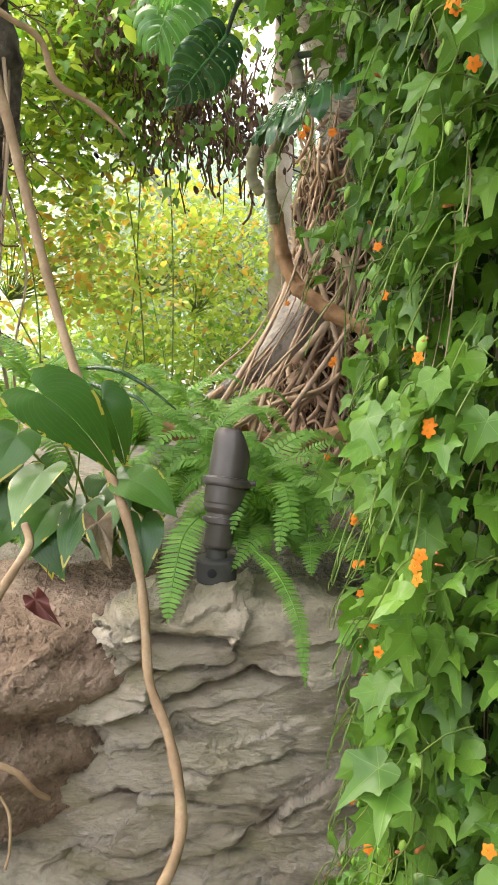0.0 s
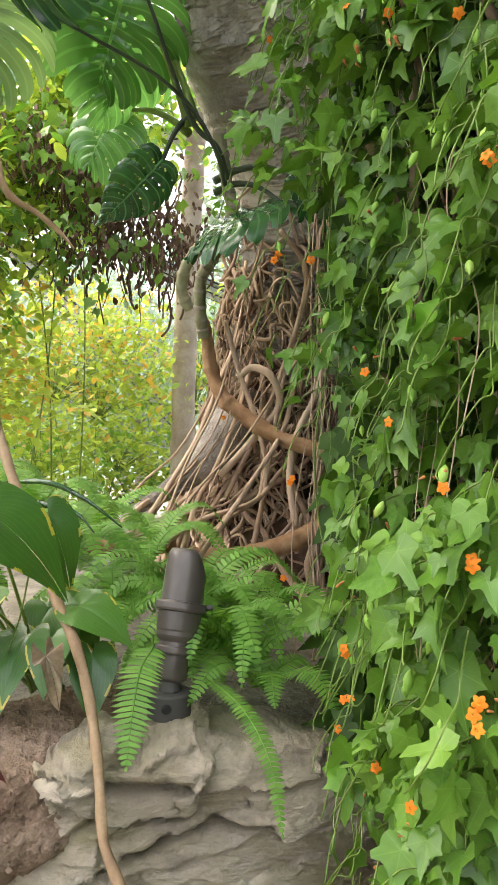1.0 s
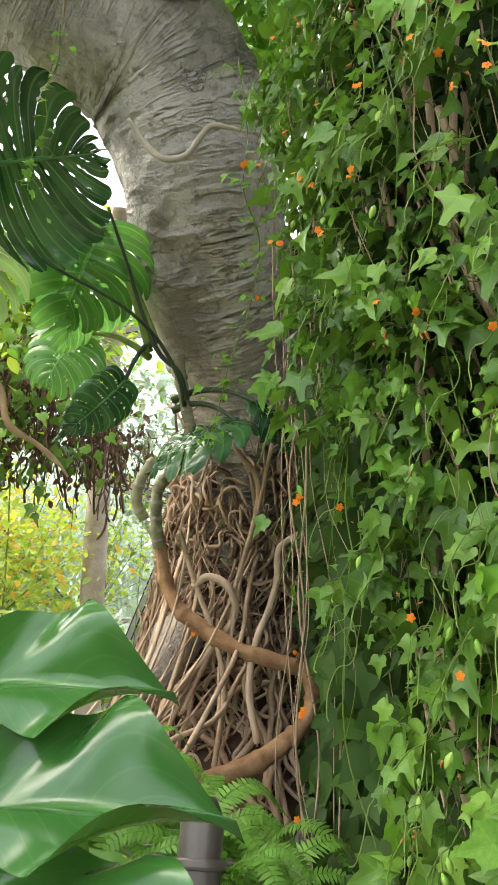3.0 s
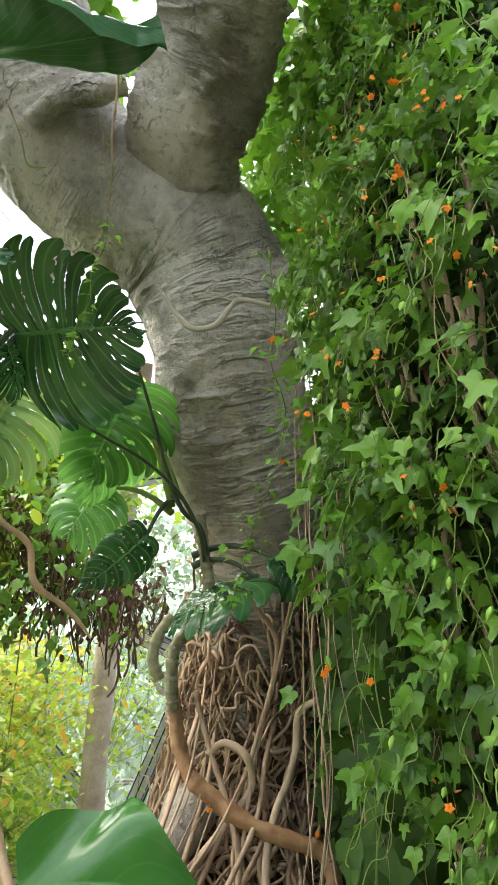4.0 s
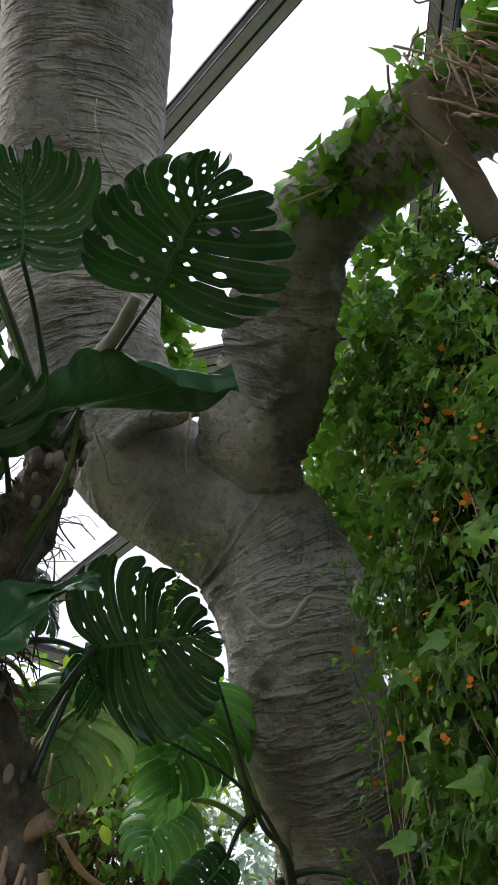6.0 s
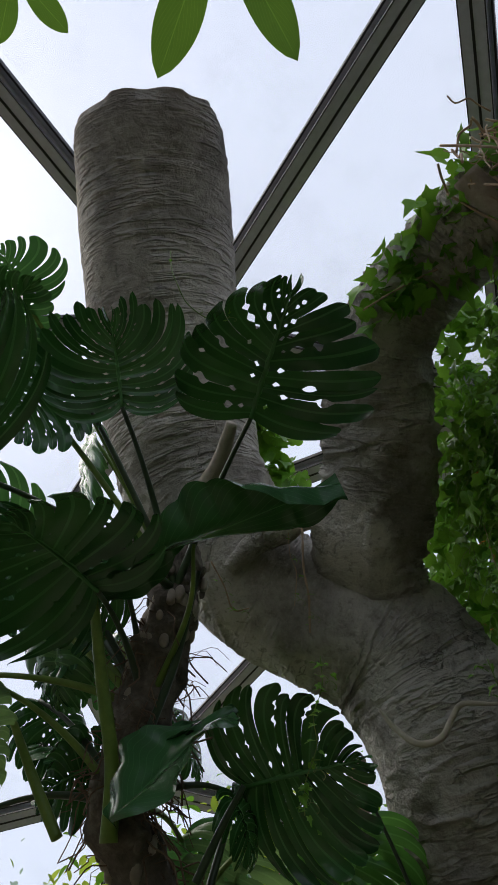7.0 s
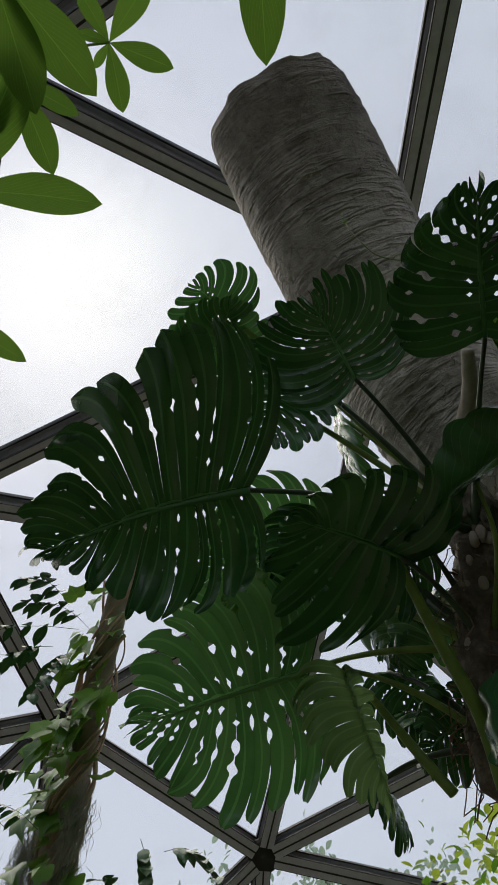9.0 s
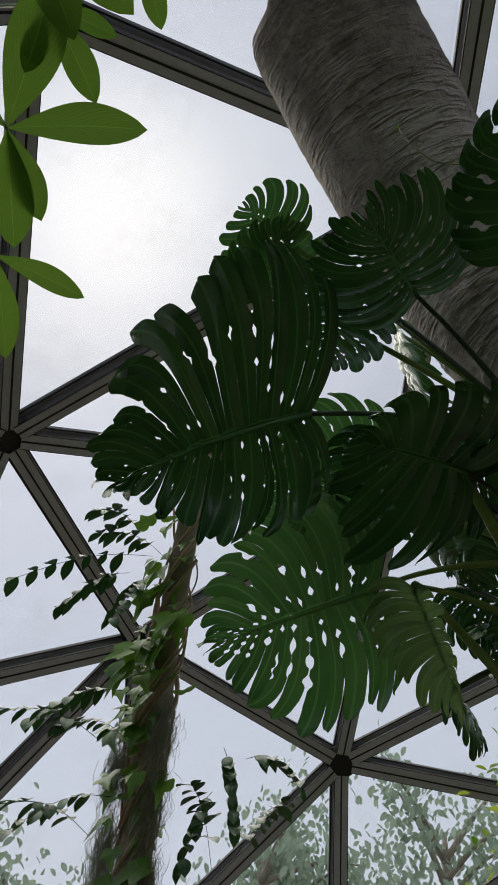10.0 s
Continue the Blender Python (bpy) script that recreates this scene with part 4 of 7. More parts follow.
def climbing_root(top, a0, a1, r, spread, curl=0.2):
    """A root that winds down the trunk and leaves it towards the ground."""
    pts = []
    n = 12
    ph, fr = root_rnd.uniform(0, 6), root_rnd.uniform(3, 9)
    for i in range(n):
        u = i / (n - 1)
        z = top + (0.98 - top) * u
        c, rad = trunk_at(max(z, TRUNK[0][2] + 0.01))
        a = a0 + (a1 - a0) * u + curl * math.sin(fr * u + ph) + root_rnd.uniform(-0.07, 0.07)
        d = rad * (1.03 + 0.10 * root_rnd.random()) + 0.015 + spread * u ** 2.5
        pts.append((c.x + d * math.sin(a), c.y - d * math.cos(a), z + root_rnd.uniform(-0.02, 0.02)))
    g = Geo()
    tube(g, pts, [r * (0.65 + 0.55 * i / (n - 1)) for i in range(n)], 54, 7, lambda q, v, u: 0.2 * r * noise.noise((v * 40, q, ph)))
    part("root", g, ROOT, roots)


for i in range(62):
    top = root_rnd.uniform(1.45, 2.15) if i % 4 else root_rnd.uniform(2.0, 2.55)
    a0 = root_rnd.uniform(-1.8, 1.2) if i % 4 else root_rnd.uniform(-1.9, -0.35)
    climbing_root(top, a0, a0 + root_rnd.gauss(0.0, 0.55), root_rnd.choice((0.005, 0.006, 0.008, 0.010, 0.012)), root_rnd.uniform(0.0, 0.14) if a0 > -0.7 else root_rnd.uniform(0.02, 0.34), root_rnd.choice((0.08, 0.2, 0.35)))
for i in range(290):
    z = 1.1 + 1.25 * root_rnd.random() ** 0.9
    a = root_rnd.uniform(-1.5, 1.2)
    pts = []
    da, dz = root_rnd.uniform(-1.1, 1.1), root_rnd.uniform(-0.45, 0.45)
    kink, ph = root_rnd.uniform(0.03, 0.09), root_rnd.uniform(0, 6)
    for k in range(8):
        c, rad = trunk_at(z + dz * k / 7)
        q = a + da * k / 7 + root_rnd.uniform(-0.08, 0.08)
        d = rad * 1.04 + 0.02 + root_rnd.uniform(-0.005, 0.06)
        pts.append((c.x + d * math.sin(q), c.y - d * math.cos(q), z + dz * k / 7 + kink * math.sin(1.5 * k + ph)))
    r = root_rnd.choice((0.003, 0.005, 0.006, 0.008, 0.010))
    g = Geo()
    tube(g, pts, [r * (1.15 - 0.09 * k) for k in range(8)], 34, 6, lambda q, v, u: 0.0006 * noise.noise((v * 60, q, 1)))
    part("root", g, ROOT if i % 5 else DEAD, roots)
# straight strands that fan out from the trunk to the bank
fan_a, fan_b = Vector((-0.353, 2.927, 1.308)), Vector((0.011, 2.808, 1.239))
for i in range(20):
    u = root_rnd.random()
    e = fan_a.lerp(fan_b, u) + Vector((root_rnd.gauss(0, 0.03), root_rnd.gauss(0, 0.06), -0.08))
    c, rad = trunk_at(root_rnd.uniform(1.5, 2.35))
    a = root_rnd.uniform(-1.7, -0.4) + 0.7 * u
    s = c + Vector((rad * 1.05 * math.sin(a), -rad * 1.05 * math.cos(a), 0))
    mid = s.lerp(e, 0.5) + Vector((root_rnd.uniform(-0.02, 0.08), root_rnd.uniform(-0.08, 0.02), root_rnd.uniform(-0.12, 0.05)))
    r = root_rnd.choice((0.003, 0.005, 0.007, 0.010))
    g = Geo()
    tube(g, [tuple(s), tuple(s.lerp(mid, 0.5) + Vector((root_rnd.uniform(-0.03, 0.03), -0.02, 0))), tuple(mid), tuple(mid.lerp(e, 0.5) + Vector((root_rnd.uniform(-0.03, 0.03), 0, 0.02))), tuple(e)],
         r, 36, 7, lambda q, v, u: 0.15 * r * noise.noise((v * 30, q, i)))
    part("root", g, ROOT, roots)
# dark sleeve added round the trunk to darken the gaps between roots
core = Geo()
zs = [TRUNK[0][2] + 0.02, 1.2, 1.5, 1.8, 2.0, 2.12]
cs = [trunk_at(z) for z in zs]
tube(core, [tuple(c) for c, r in cs], [r + e for (c, r), e in zip(cs, (0.02, 0.016, 0.014, 0.01, -0.004, -0.03))], 110, 64, lambda q, v, u: 0.022 * noise.noise((3 * math.cos(q), 3 * math.sin(q), v * 9)) + 0.014 * noise.noise((9 * math.cos(q), 9 * math.sin(q), v * 25)))
part("root_mat", core, DEAD, roots, "dark sleeve added under the roots to darken the gaps")
# a few strong bent ones
for pts, r in ((((0.317, 3.104, 2.415), (0.420, 3.075, 2.223), (0.336, 3.105, 1.853), (0.254, 3.137, 1.632), (0.130, 3.153, 1.355)), 0.011),
               (((0.165, 3.144, 1.829), (0.225, 3.128, 1.870), (0.292, 3.066, 1.826), (0.328, 3.116, 1.720), (0.233, 3.141, 1.588), (0.107, 3.162, 1.439)), 0.015),
               (((0.569, 3.013, 2.033), (0.495, 3.046, 1.977), (0.488, 3.063, 1.854), (0.458, 3.081, 1.742), (0.393, 3.052, 1.610), (0.368, 3.055, 1.441), (0.394, 3.034, 1.258)), 0.014),
               (((0.463, 3.015, 2.403), (0.419, 3.070, 2.151), (0.347, 3.102, 1.853), (0.305, 3.105, 1.588), (0.276, 3.092, 1.337)), 0.008),
               (((0.110, 3.155, 2.056), (0.171, 3.141, 1.852), (0.248, 3.107, 1.631), (0.282, 3.097, 1.440), (0.236, 3.062, 1.180)), 0.011)):
    g = Geo()
    tube(g, list(pts), r, 50, 9, lambda q, v, u, r=r: 0.12 * r * noise.noise((v * 20, q, 2)))
    part("root", g, ROOT, roots)

ochre = thing("creeping_stem", (0.164, 3.068, 1.123), "thick ochre creeping stem wound round the roots", "stem")
g = Geo()
tube(g, [(0.028, 3.188, 2.057), (0.065, 3.189, 1.853), (0.120, 3.158, 1.740), (0.217, 3.123, 1.664), (0.330, 3.068, 1.593), (0.477, 3.028, 1.546), (0.576, 3.016, 1.504), (0.601, 3.003, 1.410),
         (0.538, 2.975, 1.311), (0.393, 2.966, 1.217), (0.244, 2.955, 1.166), (0.126, 2.975, 1.139), (-0.011, 2.998, 1.150)], [0.022, 0.026, 0.029, 0.031, 0.030, 0.029, 0.028, 0.028, 0.030, 0.036, 0.037, 0.035, 0.030], 220, 16,
     lambda q, v, u: 0.006 * noise.noise((v * 9, q, 1)) + 0.005 * max(0, math.sin(v * 40)) ** 8 + 0.003 * noise.noise((v * 40, 2 * math.cos(q), 2 * math.sin(q))))
part("stem", g, STEM_ORANGE, ochre)
g = Geo()
tube(g, [(0.072, 2.899, 1.137), (0.165, 2.900, 1.149), (0.285, 2.997, 1.161)], [0.034, 0.036, 0.03], 20, 12, lambda q, v, u: 0.004 * noise.noise((v * 9, q, 1)))
part("stem", g, STEM_ORANGE, ochre)
g = Geo()
tube(g, [(-0.402, 2.763, 1.267), (-0.347, 2.768, 1.213), (-0.238, 2.782, 1.183), (-0.079, 2.950, 1.193)], [0.02, 0.028, 0.03, 0.03], 30, 12, lambda q, v, u: 0.004 * noise.noise((v * 9, q, 1)))
part("stem", g, STEM_ORANGE, ochre)

banded = thing("banded_climber", (0.029, 3.191, 2.035), "grey-green climber stem with pale ring scars, clinging to the trunk", "climber")
for pts in ([(0.055, 2.939, 2.721), (0.089, 2.979, 2.549), (0.112, 2.988, 2.413), (0.051, 3.037, 2.271), (0.008, 3.081, 2.198), (0.011, 3.136, 2.071), (0.028, 3.168, 1.985)],
            [(-0.002, 3.112, 2.333), (-0.054, 3.138, 2.253), (-0.064, 3.159, 2.163), (-0.029, 3.187, 2.101)]):
    g = Geo()
    tube(g, pts, 0.022, 90, 12, lambda q, v, u: 0.005 * max(0, math.sin(v * 62)) ** 6 + 0.003 * noise.noise((v * 8, q, 4)))
    part("stem", g, BANDED, banded)
for i in range(14):
    c = spline([(0.055, 2.939, 2.721), (0.089, 2.979, 2.549), (0.112, 2.988, 2.413), (0.051, 3.037, 2.271), (0.008, 3.081, 2.198), (0.011, 3.136, 2.071), (0.028, 3.168, 1.985)], 57)[i * 4:i * 4 + 2]
    g = Geo()
    tube(g, [tuple(c[0]), tuple((c[0] + c[1]) / 2), tuple(c[1])], [0.0255, 0.026, 0.0255], 5, 12)
    part("ring_scar", g, PALE_BARK, banded)
g = Geo()
tube(g, [(0.086, 2.958, 2.518), (0.048, 2.879, 2.602), (-0.045, 2.836, 2.736), (-0.188, 2.756, 2.817), (-0.394, 2.674, 2.878), (-0.582, 2.582, 2.924)], [0.010, 0.009, 0.008, 0.007, 0.006, 0.006], 50, 10)
part("petiole", g, DARK_PETIOLE, banded, "long dark green leaf stalk")
g = Geo()
tube(g, [(0.092, 2.930, 2.533), (0.048, 2.880, 2.626), (-0.034, 2.856, 2.688), (-0.111, 2.801, 2.827), (-0.190, 2.715, 3.000), (-0.264, 2.631, 3.142)], [0.010, 0.010, 0.010, 0.008, 0.007, 0.006], 50, 10)
part("petiole", g, DARK_PETIOLE, banded)

twig = thing("bare_twig", (-0.206, 2.519, 3.435), "bent pale bare twig lying across the grey trunk", "twig")
g = Geo()
tube(g, [(-0.221, 2.430, 3.371), (-0.166, 2.449, 3.304), (-0.097, 2.453, 3.252), (-0.019, 2.432, 3.261), (0.027, 2.383, 3.314), (0.063, 2.353, 3.342), (0.162, 2.354, 3.342), (0.262, 2.385, 3.364), (0.357, 2.493, 3.386)],
     [0.006, 0.010, 0.012, 0.012, 0.011, 0.010, 0.007, 0.006, 0.004], 60, 9, lambda q, v, u: 0.0015 * noise.noise((v * 40, q, 1)))
part("stem", g, TWIG, twig)

# hanging strands between the trunk and the vine
strands = thing("hanging_roots", (0.475, 2.658, 1.625), "thin brown roots hanging straight down beside the trunk", "roots")
for i in range(8):
    g = Geo()
    px = root_rnd.uniform(0.31, 0.41) + root_rnd.uniform(-0.03, 0.03)
    py = 2.35 + root_rnd.uniform(-0.15, 0.25)
    pts = [(px + root_rnd.uniform(-0.04, 0.04), py + root_rnd.uniform(-0.04, 0.04), 3.4 - 0.42 * k) for k in range(7)]
    tube(g, pts, root_rnd.choice((0.0015, 0.002, 0.0035)), 30, 6)
    part("strand", g, ROOT, strands)


# ---- the flowering vine ----
LEAVES = [lobed(s, 0.6 + 0.05 * s) for s in range(6)]
FINE = [lobed(s, 0.6 + 0.05 * s, True) for s in range(6)]


def curtain_point(y, z, depth):
    x = 0.205 + 0.035 * max(0.0, min(1.0, (1.5 - z) / 0.5)) + (1.7 - y) * 0.20 + 0.05 * math.sin(2.2 * z + y * 3) + 0.06 * noise.noise((y * 2.5, z * 2.0, 1.0))
    lean = 0.10 * max(0.0, z - 2.2)
    return Vector((x + depth * 0.95 + 0.03 * lean, y + 0.12 * depth + lean, z))


def vine_edge(z):
    """How far back the vine reaches at a height."""
    return 1.49 + 0.26 * max(0.0, min(1.0, (z - 1.0) / 0.9)) + 0.07 * max(0.0, min(1.5, z - 2.2))


# open flowers with their number in the cluster
BLOOMS = ((0.265, 1.166, 1.468, 1), (0.245, 1.015, 1.239, 3), (0.246, 1.489, 1.653, 1), (0.247, 1.637, 1.0, 1), (0.243, 1.364, 1.041, 1), (0.126, 1.735, 1.917, 2), (0.172, 1.621, 1.876, 1), (0.294, 1.053, 1.78, 1),
          (0.203, 1.967, 1.46, 2), (0.193, 2.0, 1.223, 1), (0.264, 1.07, 1.384, 2), (0.239, 1.319, 0.681, 1), (0.332, 0.987, 0.923, 1), (0.086, 2.714, 1.643, 1), (0.299, 1.233, 2.117, 1), (0.244, 1.385, 2.207, 1),
          (0.163, 1.277, 2.905, 2), (0.221, 1.198, 2.621, 1), (0.185, 1.428, 3.35, 2), (0.193, 1.305, 3.254, 2), (0.043, 1.88, 2.842, 2), (0.137, 2.081, 2.562, 1), (0.394, 2.58, 1.583, 1), (0.197, 1.262, 3.49, 2))
VIEW = Vector((-0.2, 0.2, 1.55))


BLOOMS = [(Vector(q[:3]), q[3]) for q in BLOOMS]
OPEN = [p for p, n in BLOOMS]


def clear(p, f):
    """Leaves part round an open flower."""
    n = (VIEW - f).normalized()
    s = (p - f).dot(n)
    return -0.0 < s < 0.3 and (p - f - n * s).length < 0.032


vine = thing("climbing_vine", (0.35, 1.4, 0.0), "dense climbing vine with lobed green leaves and orange flowers", "vine")
vine_rnd = random.Random(11)
rest, inner, young = Geo(), Geo(), Geo()
near_mesh = [l.mesh("leaf", IVY) for l in FINE]
young_mesh = [l.mesh("leaf", IVY_YOUNG_LIT) for l in FINE]
singles = 0
stalks = Geo()
for i in range(18500):
    z = vine_rnd.uniform(-0.02, 4.55)
    y = vine_rnd.uniform(1.0, vine_edge(z) + vine_rnd.gauss(0, 0.03))
    layer = vine_rnd.random()
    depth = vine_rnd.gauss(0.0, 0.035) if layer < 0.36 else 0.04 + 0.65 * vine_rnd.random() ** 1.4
    clump = noise.noise((y * 5.5, z * 5.5, 4))
    if layer < 0.36:
        if clump < 0.0:
            continue
        depth -= 0.13 * clump
    if z > 4.1 and vine_rnd.random() < (z - 4.1) * 1.2:
        continue
    p = curtain_point(y, z, depth)
    if layer < 0.36 and (p - Vector((0.10, 0.22, 1.47))).length < 0.85 or any(clear(p, f) for f in OPEN):
        continue
    down = Vector((vine_rnd.uniform(-0.55, 0.15), vine_rnd.uniform(-0.6, 0.6), vine_rnd.uniform(-1.0, 0.1)))
    face = Vector((-0.55, -0.40, vine_rnd.uniform(0.3, 1.3))) + Vector((vine_rnd.gauss(0, 0.7), vine_rnd.gauss(0, 0.7), vine_rnd.gauss(0, 0.3)))
    size = vine_rnd.choice((0.032, 0.040, 0.048, 0.056, 0.066, 0.082)) * vine_rnd.uniform(0.85, 1.15)
    m = basis(p, down, face, size)
    k = vine_rnd.randrange(6)
    if layer < 0.36 and 0.5 < z < 2.7 and y < 1.75 and singles < 300 and vine_rnd.random() < 0.28:
        piece("leaf", (young_mesh if vine_rnd.random() < 0.2 else near_mesh)[k], m, vine)
        singles += 1
    else:
        # lighter leaves get likelier with height, imitating sun on the vine's top
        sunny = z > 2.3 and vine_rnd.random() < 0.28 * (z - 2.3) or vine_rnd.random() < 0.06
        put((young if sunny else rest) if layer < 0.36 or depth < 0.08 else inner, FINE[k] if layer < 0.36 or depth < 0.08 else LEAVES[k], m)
    if depth < 0.06 and i % 3 == 0:
        q = p + Vector((vine_rnd.uniform(0.01, 0.06), vine_rnd.uniform(-0.05, 0.05), vine_rnd.uniform(-0.02, 0.06)))
        tube(stalks, [tuple(p), tuple((p + q) / 2 + Vector((0, 0, 0.008))), tuple(q)], 0.0013, 5, 4, None, False)
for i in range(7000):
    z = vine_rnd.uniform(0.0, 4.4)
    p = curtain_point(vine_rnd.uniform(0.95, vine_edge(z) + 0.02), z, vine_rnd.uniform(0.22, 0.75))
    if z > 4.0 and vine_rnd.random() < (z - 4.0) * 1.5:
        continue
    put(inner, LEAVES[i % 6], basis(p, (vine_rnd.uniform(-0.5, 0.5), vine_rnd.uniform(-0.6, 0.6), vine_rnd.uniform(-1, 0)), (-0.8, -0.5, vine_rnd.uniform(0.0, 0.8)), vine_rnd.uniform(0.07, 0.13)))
# the thicket behind the curtain and the trunk, coloured as if in shade
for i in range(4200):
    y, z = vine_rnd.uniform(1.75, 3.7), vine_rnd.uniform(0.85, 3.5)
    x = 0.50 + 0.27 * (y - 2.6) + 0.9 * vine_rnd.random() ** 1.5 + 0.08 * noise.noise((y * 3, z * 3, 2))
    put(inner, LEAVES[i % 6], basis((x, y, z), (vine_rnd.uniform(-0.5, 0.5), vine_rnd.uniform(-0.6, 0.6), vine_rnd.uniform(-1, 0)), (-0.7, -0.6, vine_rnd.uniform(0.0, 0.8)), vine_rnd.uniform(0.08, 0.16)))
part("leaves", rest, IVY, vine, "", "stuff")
part("young_leaves", young, IVY_YOUNG_LIT, vine, "", "stuff")
part("inner_leaves", inner, IVY_SHADED, vine, "", "stuff")
part("leaf_stalk", stalks, GREEN_STEM, vine, "", "stuff")
# hanging stems and curling tendrils
for i in range(90):
    y, z = vine_rnd.uniform(1.05, 1.8), vine_rnd.uniform(1.2, 4.3)
    dep = vine_rnd.uniform(-0.03, 0.18)
    n = vine_rnd.randint(4, 8)
    pts = [tuple(curtain_point(min(y, vine_edge(z)) + vine_rnd.uniform(-0.05, 0.05), z - 0.17 * k, dep + vine_rnd.uniform(-0.02, 0.02))) for k in range(n)]
    g = Geo()
    tube(g, pts, vine_rnd.choice((0.0008, 0.0012, 0.0017)), 8 * n, 5)
    part("stem", g, GREEN_STEM if vine_rnd.random() < 0.6 else ROOT, vine)
for i in range(170):
    z = vine_rnd.uniform(0.6, 4.2)
    p = curtain_point(vine_rnd.uniform(1.05, vine_edge(z)), z, -0.07)
    g = Geo()
    tube(g, [tuple(p + Vector((-0.02 * k * 0.5 + 0.012 * math.sin(k), 0.02 * math.sin(k * 1.3 + i), -0.03 * k + 0.012 * math.cos(2 * k)))) for k in range(7)], 0.0012, 40, 5)
    part("tendril", g, GREEN_STEM, vine)
# woody inner stems
wood = Geo()
for i in range(130):
    y, dep = vine_rnd.uniform(0.86, 1.85), vine_rnd.uniform(0.12, 0.5)
    z = vine_rnd.uniform(1.0, 4.3)
    tube(wood, [tuple(curtain_point(min(y, vine_edge(z - 0.35 * k)) + vine_rnd.uniform(-0.06, 0.06), z - 0.35 * k, dep + vine_rnd.uniform(-0.04, 0.04))) for k in range(5)], vine_rnd.choice((0.003, 0.005, 0.009)), 20, 5)
part("woody_stem", wood, ROOT, vine, "", "stuff")


def flower_mesh():
    """Five rounded orange petals on a salmon tube."""
    g, mats = Geo(), []
    for k in range(5):
        a = 2 * math.pi * k / 5
        put(g, blade(0.36, 4, 2, -0.2, 0.35, 0.0, lambda u: (0.35 + 0.75 * math.sin(math.pi * min(1, u * 0.93)) ** 0.7) if u < 0.97 else 0.35), basis((0, 0, 0), (math.cos(a), math.sin(a), 0.25), (0, 0, 1), 0.0145))
    me = g.mesh("flower", [ORANGE, SALMON, FRUIT])
    return me


def lathe(profile, seg=12):
    vs = [(r * math.cos(2 * math.pi * k / seg), r * math.sin(2 * math.pi * k / seg), z) for r, z in profile for k in range(seg)]
    fs = [(i * seg + k, i * seg + (k + 1) % seg, (i + 1) * seg + (k + 1) % seg, (i + 1) * seg + k) for i in range(len(profile) - 1) for k in range(seg)]
    uv = [(k / seg, i / len(profile)) for i in range(len(profile)) for k in range(seg)]
    return vs, fs, uv


FLOWER = flower_mesh()
TUBE = Geo().add(*lathe([(0.0006, -0.026), (0.0035, -0.023), (0.0040, -0.012), (0.0026, -0.002), (0.0035, 0.002)], 8)).mesh("calyx", FRUIT)
BUD = Geo().add(*lathe([(0.0004, -0.022), (0.0028, -0.018), (0.0032, -0.006), (0.0046, 0.002), (0.0040, 0.006), (0.0004, 0.009)], 8)).mesh("bud", SALMON)


def fruit_mesh():
    g = Geo()
    seg = 16
    k = 0.68
    prof = [(0.0006, -0.024), (0.004, -0.021), (0.0095, -0.012), (0.0115, -0.002), (0.010, 0.009), (0.005, 0.018), (0.0015, 0.023), (0.0005, 0.026)]
    vs, fs, uv = lathe([(r * k, z * k) for r, z in prof], seg)
    vs = [(x * (1 - 0.07 * (i % 2)), y * (1 - 0.07 * (i % 2)), z) for i, (x, y, z) in enumerate(vs)]
    return g.add(vs, fs, uv).mesh("fruit", FRUIT)


FRUIT_ME = fruit_mesh()


def bloom(p, face, size=1.0, n=1, buds=2):
    for k in range(n):
        q = Vector(p) + Vector((vine_rnd.uniform(-0.012, 0.012), vine_rnd.uniform(-0.012, 0.012), vine_rnd.uniform(-0.014, 0.014))) * (k > 0)
        f = (Vector(face) + Vector((vine_rnd.gauss(0, 0.3), vine_rnd.gauss(0, 0.3), vine_rnd.gauss(0, 0.3)))).normalized()
        m = basis(q, f.orthogonal(), f, size)
        piece("flower", FLOWER, m, vine)
        piece("calyx", TUBE, m, vine)
    for k in range(buds):
        f = (Vector(face) + Vector((vine_rnd.gauss(0, 0.5), vine_rnd.gauss(0, 0.5), vine_rnd.gauss(0, 0.4)))).normalized()
        q = Vector(p) + Vector((vine_rnd.uniform(-0.03, 0.03), vine_rnd.uniform(-0.03, 0.03), vine_rnd.uniform(-0.035, 0.02)))
        piece("bud", BUD, basis(q, f.orthogonal(), f, size * vine_rnd.uniform(0.5, 0.85)), vine)


OUT = (-0.6, -0.7, 0.3)
for p, n in BLOOMS:
    eye = Vector((-0.3, 0.2, 1.6))
    p = Vector(p) + (eye - Vector(p)).normalized() * 0.01
    bloom(p, eye - p, 0.58 if p.z < 2.5 else 0.6, n, vine_rnd.randint(0, 2))
for i in range(54):
    z = vine_rnd.choice((vine_rnd.uniform(0.7, 3.9), vine_rnd.uniform(2.4, 3.9)))
    p = curtain_point(vine_rnd.uniform(1.05, vine_edge(z)), z, -0.10)
    bloom(p, OUT, 0.55, vine_rnd.choice((1, 1, 2)), vine_rnd.randint(0, 2))
for i in range(110):
    z = vine_rnd.uniform(0.4, 3.2)
    p = curtain_point(vine_rnd.uniform(1.1, vine_edge(z)), z, -0.07)
    if i % 5 == 0:
        bloom(p, OUT, 0.9, 0, vine_rnd.randint(1, 4))
    f = Vector((vine_rnd.uniform(-0.6, 0.2), vine_rnd.uniform(-0.6, 0.3), -0.9)).normalized()
    piece("fruit", FRUIT_ME, basis(p, f.orthogonal(), f, vine_rnd.uniform(0.5, 0.95)), vine)

